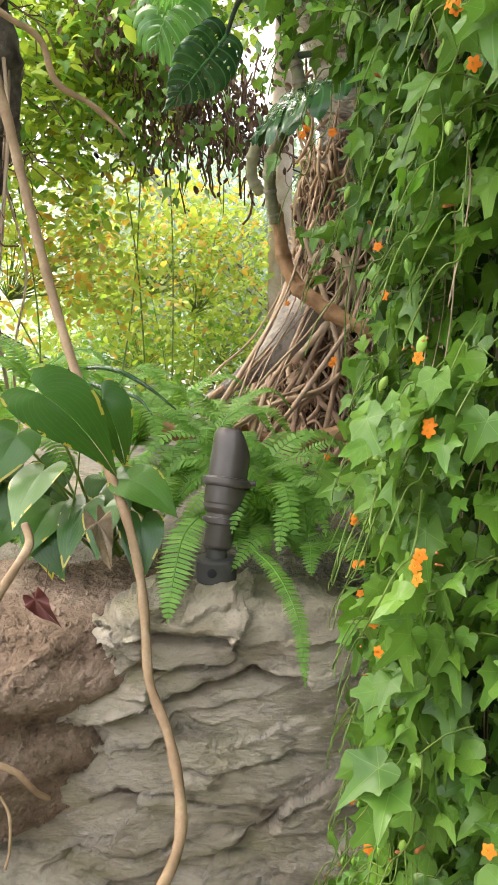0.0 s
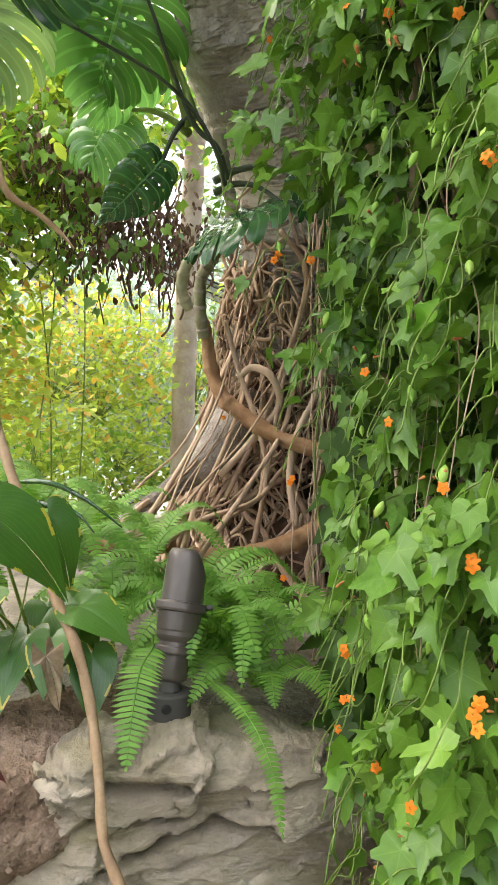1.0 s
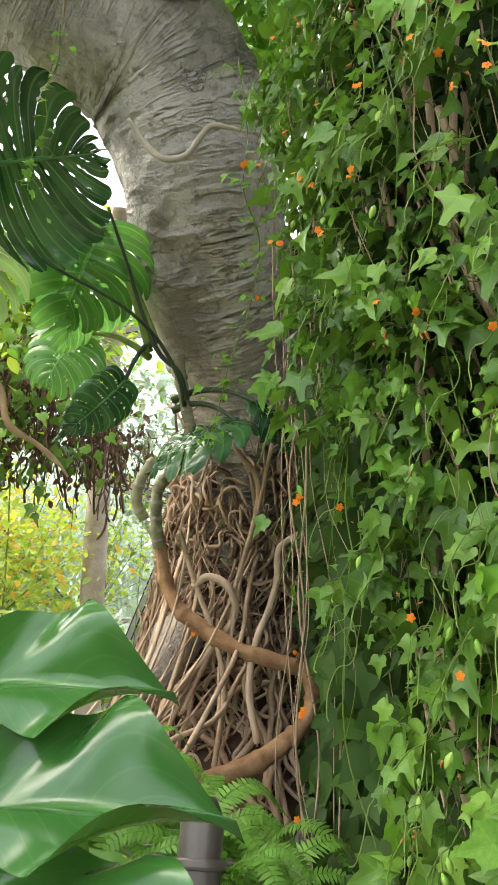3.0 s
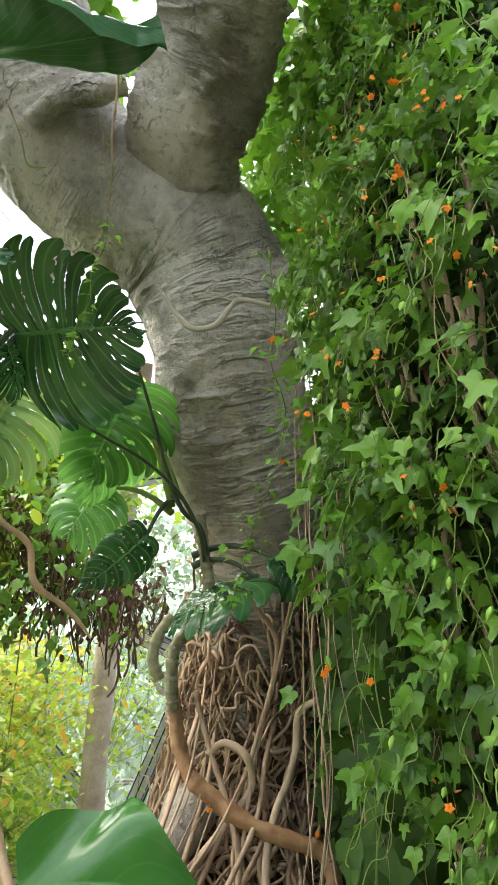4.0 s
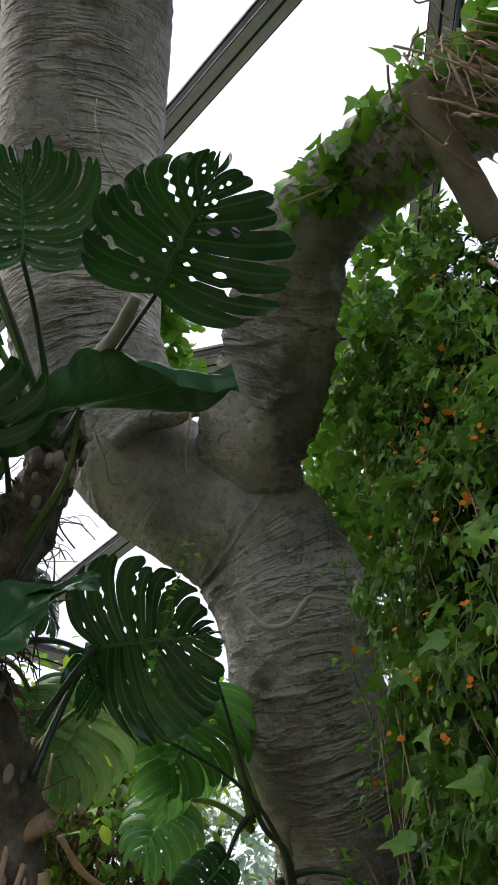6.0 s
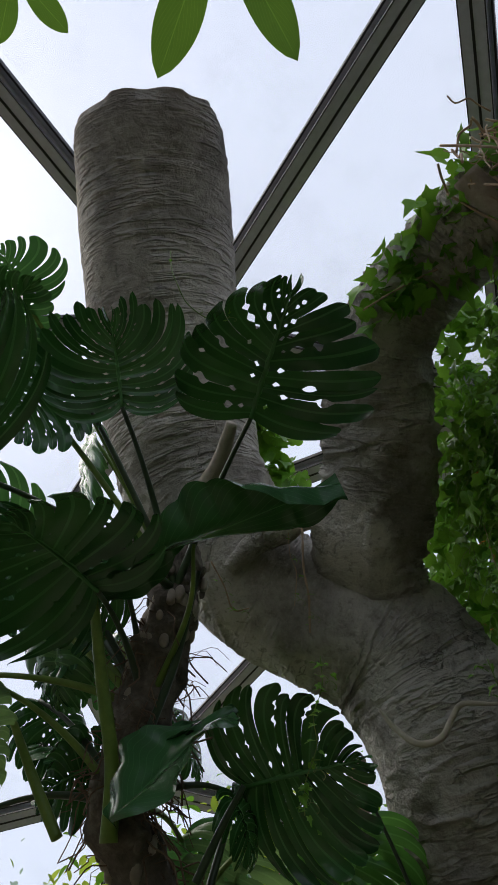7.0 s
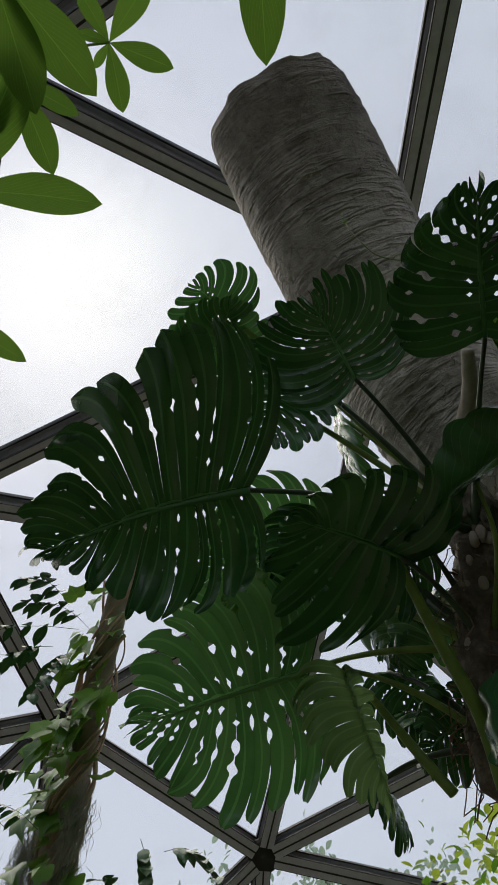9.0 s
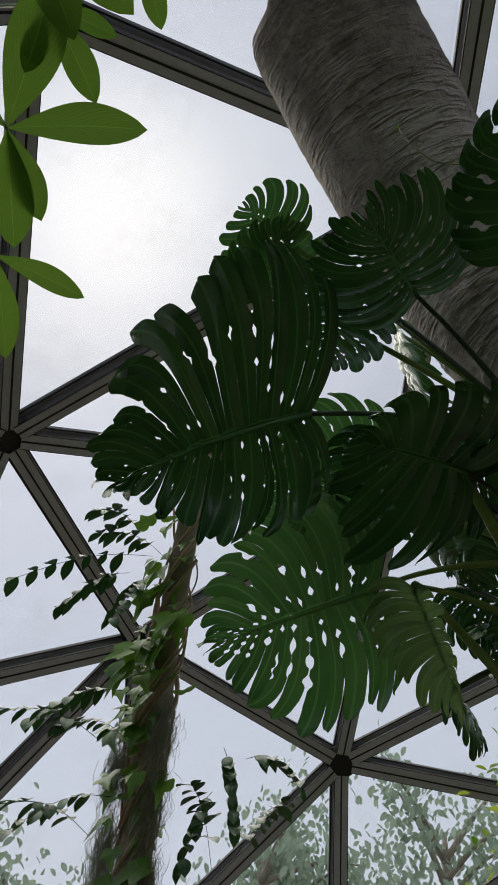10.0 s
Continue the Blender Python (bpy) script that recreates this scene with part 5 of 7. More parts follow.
# leaves that climb over the arched branch, and ones behind the fork in the backlit tone
arch = Geo()
for i in range(420):
    u = vine_rnd.random()
    c = spline([(-0.197, 1.296, 4.472), (-0.099, 1.150, 4.519), (0.008, 1.022, 4.546), (0.108, 0.887, 4.566), (0.213, 0.725, 4.581), (0.314, 0.660, 4.566), (0.448, 0.596, 4.533)], 60)[int(u * 59)]
    p = Vector(c) + Vector((vine_rnd.gauss(0, 0.05), vine_rnd.gauss(0, 0.06), vine_rnd.gauss(0, 0.05))) + Vector((0.10, 0.05, -0.10)) * vine_rnd.random() * (1 + 2.0 * u)
    put(arch, LEAVES[i % 6], basis(p, (vine_rnd.uniform(-0.6, 0.4), vine_rnd.uniform(-0.6, 0.4), vine_rnd.uniform(-0.9, 0.2)), (vine_rnd.uniform(-0.5, 0.5), vine_rnd.uniform(-0.9, 0.2), 0.6), vine_rnd.uniform(0.07, 0.14)))
part("arch_leaves", arch, IVY_YOUNG_LIT, vine, "", "stuff")
mess = Geo()
for i in range(80):
    a = Vector((0.239, 0.783, 4.42)) + Vector((vine_rnd.gauss(0, 0.10), vine_rnd.gauss(0, 0.08), vine_rnd.gauss(0, 0.07)))
    b = a + Vector((vine_rnd.uniform(-0.1, 0.45), vine_rnd.uniform(-0.15, 0.1), vine_rnd.uniform(-0.35, 0.04)))
    tube(mess, sag(a, b, vine_rnd.uniform(-0.05, 0.05), 5, 0.012, vine_rnd), vine_rnd.choice((0.002, 0.003, 0.005)), 14, 5)
part("dry_stem", mess, ROOT, vine, "", "stuff")
behind = Geo()
for i in range(900):
    c = spline([(0.203, 2.527, 4.726), (0.274, 2.770, 4.511), (0.422, 2.968, 4.279), (0.539, 2.806, 3.954), (0.486, 2.349, 4.132), (0.308, 2.100, 4.624), (0.563, 2.227, 4.166)], 60)[vine_rnd.randrange(60)]
    p = Vector(c) + Vector((vine_rnd.gauss(0.05, 0.13), vine_rnd.gauss(0, 0.12), vine_rnd.gauss(0, 0.13)))
    put(behind, LEAVES[i % 6], basis(p, (vine_rnd.uniform(-0.6, 0.6), vine_rnd.uniform(-0.6, 0.4), vine_rnd.uniform(-0.9, 0.1)), (vine_rnd.uniform(-0.5, 0.5), vine_rnd.uniform(-0.9, 0.2), 0.6), vine_rnd.uniform(0.09, 0.16)))
for i in range(150):
    c = spline([(-0.738, 2.101, 5.107), (-0.661, 2.293, 4.999), (-0.569, 2.419, 4.861), (-0.524, 2.498, 4.744)], 30)[vine_rnd.randrange(30)]
    p = Vector(c) + Vector((vine_rnd.gauss(0, 0.06), vine_rnd.gauss(0.05, 0.06), vine_rnd.gauss(0, 0.05)))
    put(behind, LEAVES[i % 6], basis(p, (vine_rnd.uniform(-0.6, 0.6), vine_rnd.uniform(-0.6, 0.4), vine_rnd.uniform(-0.9, 0.1)), (vine_rnd.uniform(-0.5, 0.5), vine_rnd.uniform(-0.9, 0.2), 0.6), vine_rnd.uniform(0.08, 0.14)))
for i in range(420):
    c = spline([(0.127, 1.685, 4.637), (0.234, 1.879, 4.491), (0.207, 2.167, 4.351), (0.181, 2.461, 4.236), (0.265, 1.491, 4.529), (0.352, 1.447, 4.288), (0.323, 2.032, 4.289), (0.250, 2.515, 4.011)], 80)[vine_rnd.randrange(80)]
    p = Vector(c) + Vector((vine_rnd.gauss(0.05, 0.09), vine_rnd.gauss(0.05, 0.10), vine_rnd.gauss(-0.05, 0.12)))
    put(behind, LEAVES[i % 6], basis(p, (vine_rnd.uniform(-0.6, 0.6), vine_rnd.uniform(-0.6, 0.4), vine_rnd.uniform(-0.9, 0.1)), (vine_rnd.uniform(-0.5, 0.5), vine_rnd.uniform(-0.9, 0.2), 0.6), vine_rnd.uniform(0.06, 0.12)))
for i in range(260):
    c = spline([(0.327, 2.285, 3.285), (0.357, 2.348, 3.089), (0.385, 2.430, 2.954), (0.411, 2.414, 2.761)], 40)[vine_rnd.randrange(40)]
    p = Vector(c) + Vector((vine_rnd.gauss(0.04, 0.05), vine_rnd.gauss(0.05, 0.06), vine_rnd.gauss(0, 0.08)))
    put(behind, LEAVES[i % 6], basis(p, (vine_rnd.uniform(-0.6, 0.6), vine_rnd.uniform(-0.6, 0.4), vine_rnd.uniform(-0.9, 0.1)), (vine_rnd.uniform(-0.5, 0.5), vine_rnd.uniform(-0.9, 0.2), 0.6), vine_rnd.uniform(0.05, 0.09)))
for i in range(110):
    c = spline([(0.186, 1.860, 4.671), (0.204, 1.695, 4.754), (0.252, 1.564, 4.804), (0.347, 1.481, 4.816), (0.330, 1.662, 4.740)], 60)[vine_rnd.randrange(60)]
    p = Vector(c) + Vector((vine_rnd.gauss(0, 0.06), vine_rnd.gauss(0.05, 0.05), vine_rnd.gauss(0, 0.07)))
    put(behind, LEAVES[i % 6], basis(p, (vine_rnd.uniform(-0.6, 0.6), vine_rnd.uniform(-0.6, 0.4), vine_rnd.uniform(-0.9, 0.1)), (vine_rnd.uniform(-0.5, 0.5), vine_rnd.uniform(-0.9, 0.2), 0.6), vine_rnd.uniform(0.07, 0.12)))
part("far_leaves", behind, IVY_YOUNG_LIT, vine, "", "stuff")

# the thin strand of vine that hangs over the trunk
strand = thing("hanging_vine", (0.054, 1.918, 2.874), "thin flowering vine strand hanging before the trunk", "vine")
sp = [(0.012, 1.804, 3.107), (0.056, 1.877, 2.926), (0.057, 1.929, 2.803), (0.123, 2.007, 2.706), (0.125, 2.071, 2.589), (0.110, 2.119, 2.498), (0.077, 2.173, 2.391), (0.059, 2.216, 2.282), (0.028, 2.259, 2.158)]
g = Geo()
path = tube(g, sp, 0.0018, 80, 5)
part("stem", g, GREEN_STEM, strand)
for i in range(85):
    p = Vector(path[vine_rnd.randrange(80)]) + Vector((vine_rnd.gauss(0, 0.025), vine_rnd.gauss(0, 0.02), vine_rnd.gauss(0, 0.02)))
    piece("leaf", young_mesh[i % 6], basis(p, (vine_rnd.uniform(-0.8, 0.8), vine_rnd.uniform(-0.6, 0.2), vine_rnd.uniform(-0.6, 0.2)), (vine_rnd.uniform(-0.4, 0.4), -0.5, 0.7), vine_rnd.uniform(0.018, 0.042)), strand)


# ---- spotlight on the rock ----
def make_spotlight():
    base = Vector((-0.069, 1.892, 0.950))
    lamp = thing("garden_spotlight", base, "dark bronze bullet garden spotlight standing on the rock", "spotlight")
    up = Vector((0, 0, 1))

    def turned(name, prof, m, mat, parent=lamp, label="", seg=40):
        g = Geo()
        crisp = [prof[0]]
        for a, b in zip(prof, prof[1:]):
            e = min(0.3, 0.0004 / max(math.dist(a, b), 1e-6))
            crisp += [tuple(p + (q - p) * f for p, q in zip(a, b)) for f in (e, 1 - e)] + [b]
        vs, fs, uv = lathe(crisp, seg)
        g.add([m @ Vector(v) for v in vs], fs, uv)
        return part(name, g, mat, parent, label)

    m0 = Matrix.Translation(base)
    foot = turned("base", [(0.0, -0.01), (0.046, -0.01), (0.048, -0.004), (0.048, 0.040), (0.045, 0.045), (0.030, 0.047), (0.0, 0.047)], m0, LAMP_GREY, lamp, "grey round junction box base")
    turned("screw", [(0.0, 0.0), (0.010, 0.0), (0.011, 0.003), (0.006, 0.005), (0.0, 0.005)], m0 @ pose(-0.005, -0.047, 0.020, 90, 0, 0), GASKET, foot, "", 16)
    turned("knuckle", [(0.0, 0.044), (0.026, 0.046), (0.023, 0.062), (0.016, 0.078), (0.012, 0.092), (0.0, 0.094)], m0, LAMP_GREY)
    axis = Vector((0.13, 0.22, 1)).normalized()
    m = basis(base + Vector((0.0, 0, 0.062)), axis.orthogonal(), axis)
    turned("neck", [(0.0, 0.0), (0.026, 0.002), (0.0335, 0.008), (0.0345, 0.012), (0.0355, 0.058), (0.0356, 0.0605), (0.043, 0.061), (0.0445, 0.0635), (0.0445, 0.074), (0.043, 0.0765), (0.037, 0.077), (0.036, 0.095), (0.0, 0.0951)], m, LAMP)
    turned("housing", [(0.0, 0.084), (0.036, 0.085), (0.043, 0.094), (0.0455, 0.099), (0.0455, 0.108), (0.047, 0.112), (0.049, 0.155), (0.0, 0.156)], m, LAMP)
    ring = turned("collar", [(0.049, 0.150), (0.0565, 0.152), (0.0585, 0.157), (0.0585, 0.168), (0.056, 0.172), (0.048, 0.173)], m, LAMP)
    # the hood, cut off on a slant and hollow
    g = Geo()
    seg, rows = 48, 16
    vs = []
    for r in (0.0485, 0.0445):
        for i in range(rows + 1):
            u = i / rows
            for k in range(seg):
                a = 2 * math.pi * k / seg
                x = (m.to_3x3() @ Vector((math.cos(a), math.sin(a), 0))).dot(Vector((0.85, 0.5, 0)))
                top = 0.288 - 0.055 * max(0.0, x + 0.15) ** 1.4
                bulge = r - 0.009 * max(0, u - 0.8) / 0.2 * (u > 0.8) * max(0, u - 0.8) * 4
                q = 0.170 + (top - 0.170) * u
                p = m @ Vector((bulge * 0.97 * math.cos(a), bulge * 0.97 * math.sin(a), q))
                vs.append(p)
    n = (rows + 1) * seg
    fs = []
    for o in (0, n):
        for i in range(rows):
            for k in range(seg):
                q = (o + i * seg + k, o + i * seg + (k + 1) % seg, o + (i + 1) * seg + (k + 1) % seg, o + (i + 1) * seg + k)
                fs.append(q if o == 0 else q[::-1])
    fs += [(rows * seg + k, rows * seg + (k + 1) % seg, n + rows * seg + (k + 1) % seg, n + rows * seg + k) for k in range(seg)]
    g.add(vs, fs)
    part("hood", g, LAMP, lamp)
    g = Geo()
    vs = [m @ Vector((0.043 * math.cos(2 * math.pi * k / 32), 0.043 * math.sin(2 * math.pi * k / 32), 0.20)) for k in range(32)] + [m @ Vector((0, 0, 0.207))]
    g.add(vs, [(k, (k + 1) % 32, 32) for k in range(32)])
    part("lens", g, GASKET, lamp)
    side = m @ Vector((0, 0, 0.162)) + Vector((0.058, -0.01, 0))
    turned("clamp_screw", [(0.0, -0.004), (0.006, -0.004), (0.006, 0.012), (0.0, 0.013)], basis(side, (0, 1, 0), (1, 0, 0)), LAMP_GREY, ring, "", 12)


make_spotlight()

liana = thing("long_liana", (-0.127, 1.461, 0.487), "long tan liana hanging down over the rock", "liana")
g = Geo()
tube(g, [(-0.710, 2.146, 2.304), (-0.663, 2.178, 2.122), (-0.607, 2.173, 1.893), (-0.520, 2.116, 1.610), (-0.423, 2.003, 1.396), (-0.324, 1.868, 1.220), (-0.252, 1.760, 1.113), (-0.215, 1.716, 1.000), (-0.193, 1.662, 0.897), (-0.176, 1.616, 0.808),
         (-0.135, 1.575, 0.735), (-0.105, 1.525, 0.660), (-0.091, 1.476, 0.601), (-0.095, 1.438, 0.566), (-0.116, 1.403, 0.525), (-0.140, 1.365, 0.485)],
     [0.014, 0.014, 0.0135, 0.013, 0.012, 0.0112, 0.011, 0.0105, 0.010, 0.010, 0.0105, 0.011, 0.0115, 0.011, 0.011, 0.010], 220, 12, lambda q, v, u: 0.0011 * noise.noise((v * 25, 3 * math.cos(q), 3 * math.sin(q))) + 0.0008 * math.sin(v * 60))
part("stem", g, LIANA, liana)
hook = thing("bare_branch", (-0.364, 2.286, 2.066), "curved bare pale branch end among the leaves", "branch")
g = Geo()
tube(g, [(-0.680, 2.020, 2.350), (-0.621, 2.070, 2.296), (-0.541, 2.118, 2.250), (-0.514, 2.160, 2.164), (-0.436, 2.198, 2.120), (-0.383, 2.224, 2.080), (-0.354, 2.240, 2.049)], [0.008, 0.008, 0.008, 0.009, 0.007, 0.006, 0.003], 70, 10, lambda q, v, u: 0.003 * noise.noise((v * 20, q, 1)))
part("stem", g, LIANA, hook)
for pts, r, nm in ((((-0.448, 1.680, 1.115), (-0.428, 1.646, 1.082), (-0.445, 1.605, 1.040), (-0.467, 1.557, 0.992)), 0.009, "surface_root"), (((-0.464, 1.474, 0.715), (-0.408, 1.494, 0.677), (-0.381, 1.508, 0.635), (-0.368, 1.548, 0.592)), 0.006, "surface_root"),
                   (((-0.441, 1.479, 0.645), (-0.416, 1.468, 0.613), (-0.410, 1.455, 0.555), (-0.417, 1.447, 0.514)), 0.003, "surface_root")):
    r0 = thing(nm, pts[0], "short bare brown root on the soil bank", "root", "roots on the bank")
    g = Geo()
    tube(g, list(pts), r, 30, 9, lambda q, v, u, r=r: 0.2 * r * noise.noise((v * 25, q, 1)))
    part("stem", g, LIANA, r0)

# ---- anthurium ----
anth = thing("anthurium", (-0.358, 1.801, 1.049), "glossy green anthurium with heart-shaped leaves and a red bloom", "plant")
ant_rnd = random.Random(6)
crown_leaves = []
for k in range(16):
    b = (ant_rnd.uniform(-0.66, -0.24), ant_rnd.uniform(1.84, 2.10), ant_rnd.uniform(1.06, 1.20))
    crown_leaves.append((b, (b[0] + ant_rnd.uniform(-0.08, 0.10), b[1] - ant_rnd.uniform(0.07, 0.13), b[2] - ant_rnd.uniform(0.03, 0.10)), (ant_rnd.uniform(-0.3, 0.3), -0.7, ant_rnd.uniform(0.45, 0.8)), ant_rnd.uniform(0.42, 0.55), 20 + k))
for b, t, nrm, w, seed in (((-0.430, 1.747, 1.385), (-0.239, 1.729, 1.272), (0.1, -0.45, 0.9), 0.58, 1), ((-0.343, 1.920, 1.367), (-0.258, 1.884, 1.225), (0.4, -0.7, 0.5), 0.42, 2), ((-0.459, 1.824, 1.204), (-0.498, 1.689, 1.142), (-0.3, -0.7, 0.7), 0.5, 3),
                           ((-0.259, 1.836, 1.187), (-0.145, 1.769, 1.157), (0.1, -0.5, 0.85), 0.55, 4), ((-0.229, 1.803, 1.097), (-0.209, 1.700, 1.012), (0.2, -0.8, 0.5), 0.45, 5), ((-0.309, 1.792, 1.130), (-0.319, 1.707, 1.056), (-0.2, -0.8, 0.5), 0.5, 6),
                           ((-0.367, 1.838, 1.125), (-0.406, 1.720, 1.044), (-0.3, -0.8, 0.5), 0.42, 7), ((-0.523, 1.844, 1.285), (-0.555, 1.742, 1.197), (0.3, -0.7, 0.6), 0.5, 8)) + tuple(crown_leaves):
    leaf = leaf_part("leaf", heart(w, seed=seed, droop=0.25 + 0.05 * (seed % 3)), ANTHURIUM, b, t, nrm, anth)
    g = Geo()
    tube(g, sag(b, Vector((-0.363, 1.911, 0.985)) + Vector((0.02 * (seed % 4), 0.02 * (seed % 3), 0)), -0.02, 4), [0.003, 0.0035, 0.004, 0.0045], 16, 6)
    part("stalk", g, GREEN_STEM, leaf)
leaf_part("withered_leaf", heart(0.4, 16, 7, fold=0.9, droop=0.9, wave=0.32, seed=3), DRY_LEAF, (-0.308, 1.725, 1.113), (-0.268, 1.679, 1.059), (0.3, -0.8, 0.4), anth, "curled brown withered leaf")
leaf_part("spathe", blade(0.22, 6, 3, 0.7, 0.1), RED, (-0.349, 1.741, 1.262), (-0.351, 1.746, 1.304), (0.2, -1, 0.2), anth, "small red bloom")
g = Geo()
tube(g, [(-0.348, 1.741, 1.262), (-0.367, 1.776, 1.182), (-0.401, 1.819, 1.083)], 0.002, 14, 5)
part("bloom_stalk", g, GREEN_STEM, anth)
strap = thing("strap_leaf_plant", (-0.463, 2.137, 1.390), "arching dark strap-shaped leaves behind the anthurium", "plant")
for pts in (((-0.505, 2.178, 1.426), (-0.391, 2.158, 1.428), (-0.294, 2.128, 1.392), (-0.195, 2.091, 1.329)), ((-0.520, 2.225, 1.402), (-0.419, 2.201, 1.373), (-0.319, 2.172, 1.352), (-0.265, 2.129, 1.311))):
    g = Geo()
    path = spline(list(pts), 20)
    vs = []
    for i, p in enumerate(path):
        w = 0.022 * math.sin(math.pi * (0.15 + 0.83 * i / 19)) ** 0.7
        vs += [(p[0] - 0.2 * w, p[1] + w, p[2] + 0.5 * w), tuple(p - np.array((0, 0, 0.003))), (p[0] + 0.2 * w, p[1] - w, p[2] + 0.1 * w)]
    g.add(vs, [(3 * i + j, 3 * i + j + 1, 3 * i + j + 4, 3 * i + j + 3) for i in range(19) for j in range(2)], [((k % 3 - 1), k / 60) for k in range(60)])
    part("leaf", g, PLAIN_LEAF, strap)
fallen = thing("fallen_leaf", (-0.369, 1.555, 0.973), "curled dark red dead leaf caught on the soil", "leaf")
leaf_part("blade", heart(0.4, fold=0.7, droop=0.5, wave=0.2, seed=5), plain_mat("dark_red_leaf", (0.12, 0.025, 0.018), 0.6), (-0.387, 1.557, 0.998), (-0.341, 1.528, 0.967), (0.1, -0.9, 0.5), fallen)
g = Geo()
tube(g, [(-0.384, 1.629, 1.046), (-0.376, 1.592, 1.023), (-0.373, 1.561, 0.994)], 0.0012, 12, 4)
part("stalk", g, DEAD, fallen)

# ---- ferns ----
fern_rnd = random.Random(31)


def fern(at, n, length, label, tilt=0.0, spread=math.pi * 2, start=0.0, width=0.043):
    ob = thing("sword_fern", at, label, "fern", "ferns on the bank")
    at = Vector(at)
    n = max(6, int(n * 0.6))
    for k in range(n):
        a = start + spread * (k + fern_rnd.random() * 0.7) / n
        l = length * fern_rnd.uniform(0.7, 1.1)
        d = Vector((math.cos(a), math.sin(a), 0))
        rise = fern_rnd.uniform(0.35, 0.75)
        pts = [at, at + d * l * 0.3 + Vector((0, 0, l * rise * 0.6)), at + d * l * 0.68 + Vector((0, 0, l * rise * 0.75)), at + d * l + Vector((0, 0, l * (rise * 0.75 - 0.3)))]
        part("frond", frond(k, l, [tuple(p) for p in pts], width * fern_rnd.uniform(0.8, 1.15), 30), FERN, ob)
    return ob


fern((-0.216, 2.101, 1.066), 14, 0.30, "bright green sword fern arching behind the spotlight")
fern((0.031, 2.116, 1.022), 15, 0.30, "lush green sword fern beside the vine")
fern((0.146, 2.274, 1.037), 12, 0.30, "lush green sword fern under the roots")
fern((-0.144, 2.389, 1.197), 9, 0.26, "upright green sword fern before the trunk", width=0.03)
fern((-0.623, 2.243, 1.384), 10, 0.24, "green sword fern behind the anthurium")
fern((-0.473, 2.547, 1.338), 10, 0.26, "green sword fern behind the anthurium")
fern((-0.597, 1.978, 0.997), 7, 0.2, "small dark green fern at the edge of the soil")
fern((-0.324, 2.876, 1.239), 11, 0.3, "pale green sword fern on the planted bank")
fern((-0.354, 2.818, 1.148), 10, 0.3, "green sword fern on the bank")
fern((-0.624, 2.060, 1.171), 12, 0.32, "green sword fern among the anthurium leaves")
fern((-0.201, 2.314, 1.089), 14, 0.32, "bright green sword fern arching beside the spotlight")
fern((-0.017, 2.277, 1.066), 16, 0.36, "bright green sword fern arching beside the spotlight")
fern((0.078, 2.484, 1.064), 14, 0.34, "lush green sword fern under the roots")
fern((0.114, 2.059, 0.993), 12, 0.28, "lush green sword fern beside the vine")
fern((-0.380, 2.451, 1.186), 14, 0.34, "green sword fern on the planted bank")
fern((-0.609, 2.500, 1.231), 14, 0.34, "green sword fern on the planted bank")
fern((-0.124, 2.747, 1.213), 12, 0.3, "green sword fern before the trunk")
fern((-0.807, 2.540, 1.261), 12, 0.34, "green sword fern on the planted bank")
fern((0.149, 1.990, 0.969), 11, 0.22, "small green sword fern on the rock edge")
fern((-0.033, 2.073, 0.986), 10, 0.2, "small green sword fern on the rock edge")
hang = thing("sword_fern", (-0.087, 1.893, 1.032), "single green fern frond hanging over the rock", "fern", "ferns on the bank")
part("frond", frond(51, 0.25, [(-0.103, 1.827, 1.107), (-0.127, 1.754, 1.079), (-0.138, 1.691, 1.010), (-0.144, 1.641, 0.931)], 0.048, 26), FERN, hang)
hang = thing("sword_fern", (-0.011, 1.958, 1.016), "long green fern frond drooping over the rock edge", "fern", "ferns on the bank")
part("frond", frond(52, 0.36, [(0.006, 1.899, 1.025), (0.076, 1.750, 1.004), (0.123, 1.653, 0.934), (0.138, 1.578, 0.835)], 0.027, 40), FERN, hang)
petals = thing("fallen_petals", (0.119, 2.299, 1.177), "pale pink fallen blossom among the fern fronds", "blossom")
for k in range(5):
    leaf_part("petal", blade(0.4, 4, 2, 0.3, 0.2), PINK, (0.119, 2.299, 1.172), tuple(Vector((0.119, 2.299, 1.172)) + Vector((0.018 * math.cos(k * 1.25), -0.008, 0.018 * math.sin(k * 1.25)))), (0, -1, 0.3), petals)

# ---- broad glossy leaves close by ----
broad = thing("broad_leaf_plant", (-0.72, 0.88, 0.0), "large glossy green leaves close to the path", "plant")
def drip(u):
    """Half width of a broad leaf: widest before the middle, then drawn out to a long point."""
    ripple = 1 + 0.05 * math.sin(13 * u)
    if u < 0.5:
        return ripple * (0.3 + 0.7 * math.sin(math.pi * u))
    q = (1 - u) / 0.5
    return ripple * (0.75 * q ** 1.5 + 0.25 * math.sin(0.5 * math.pi * q)) + 0.003


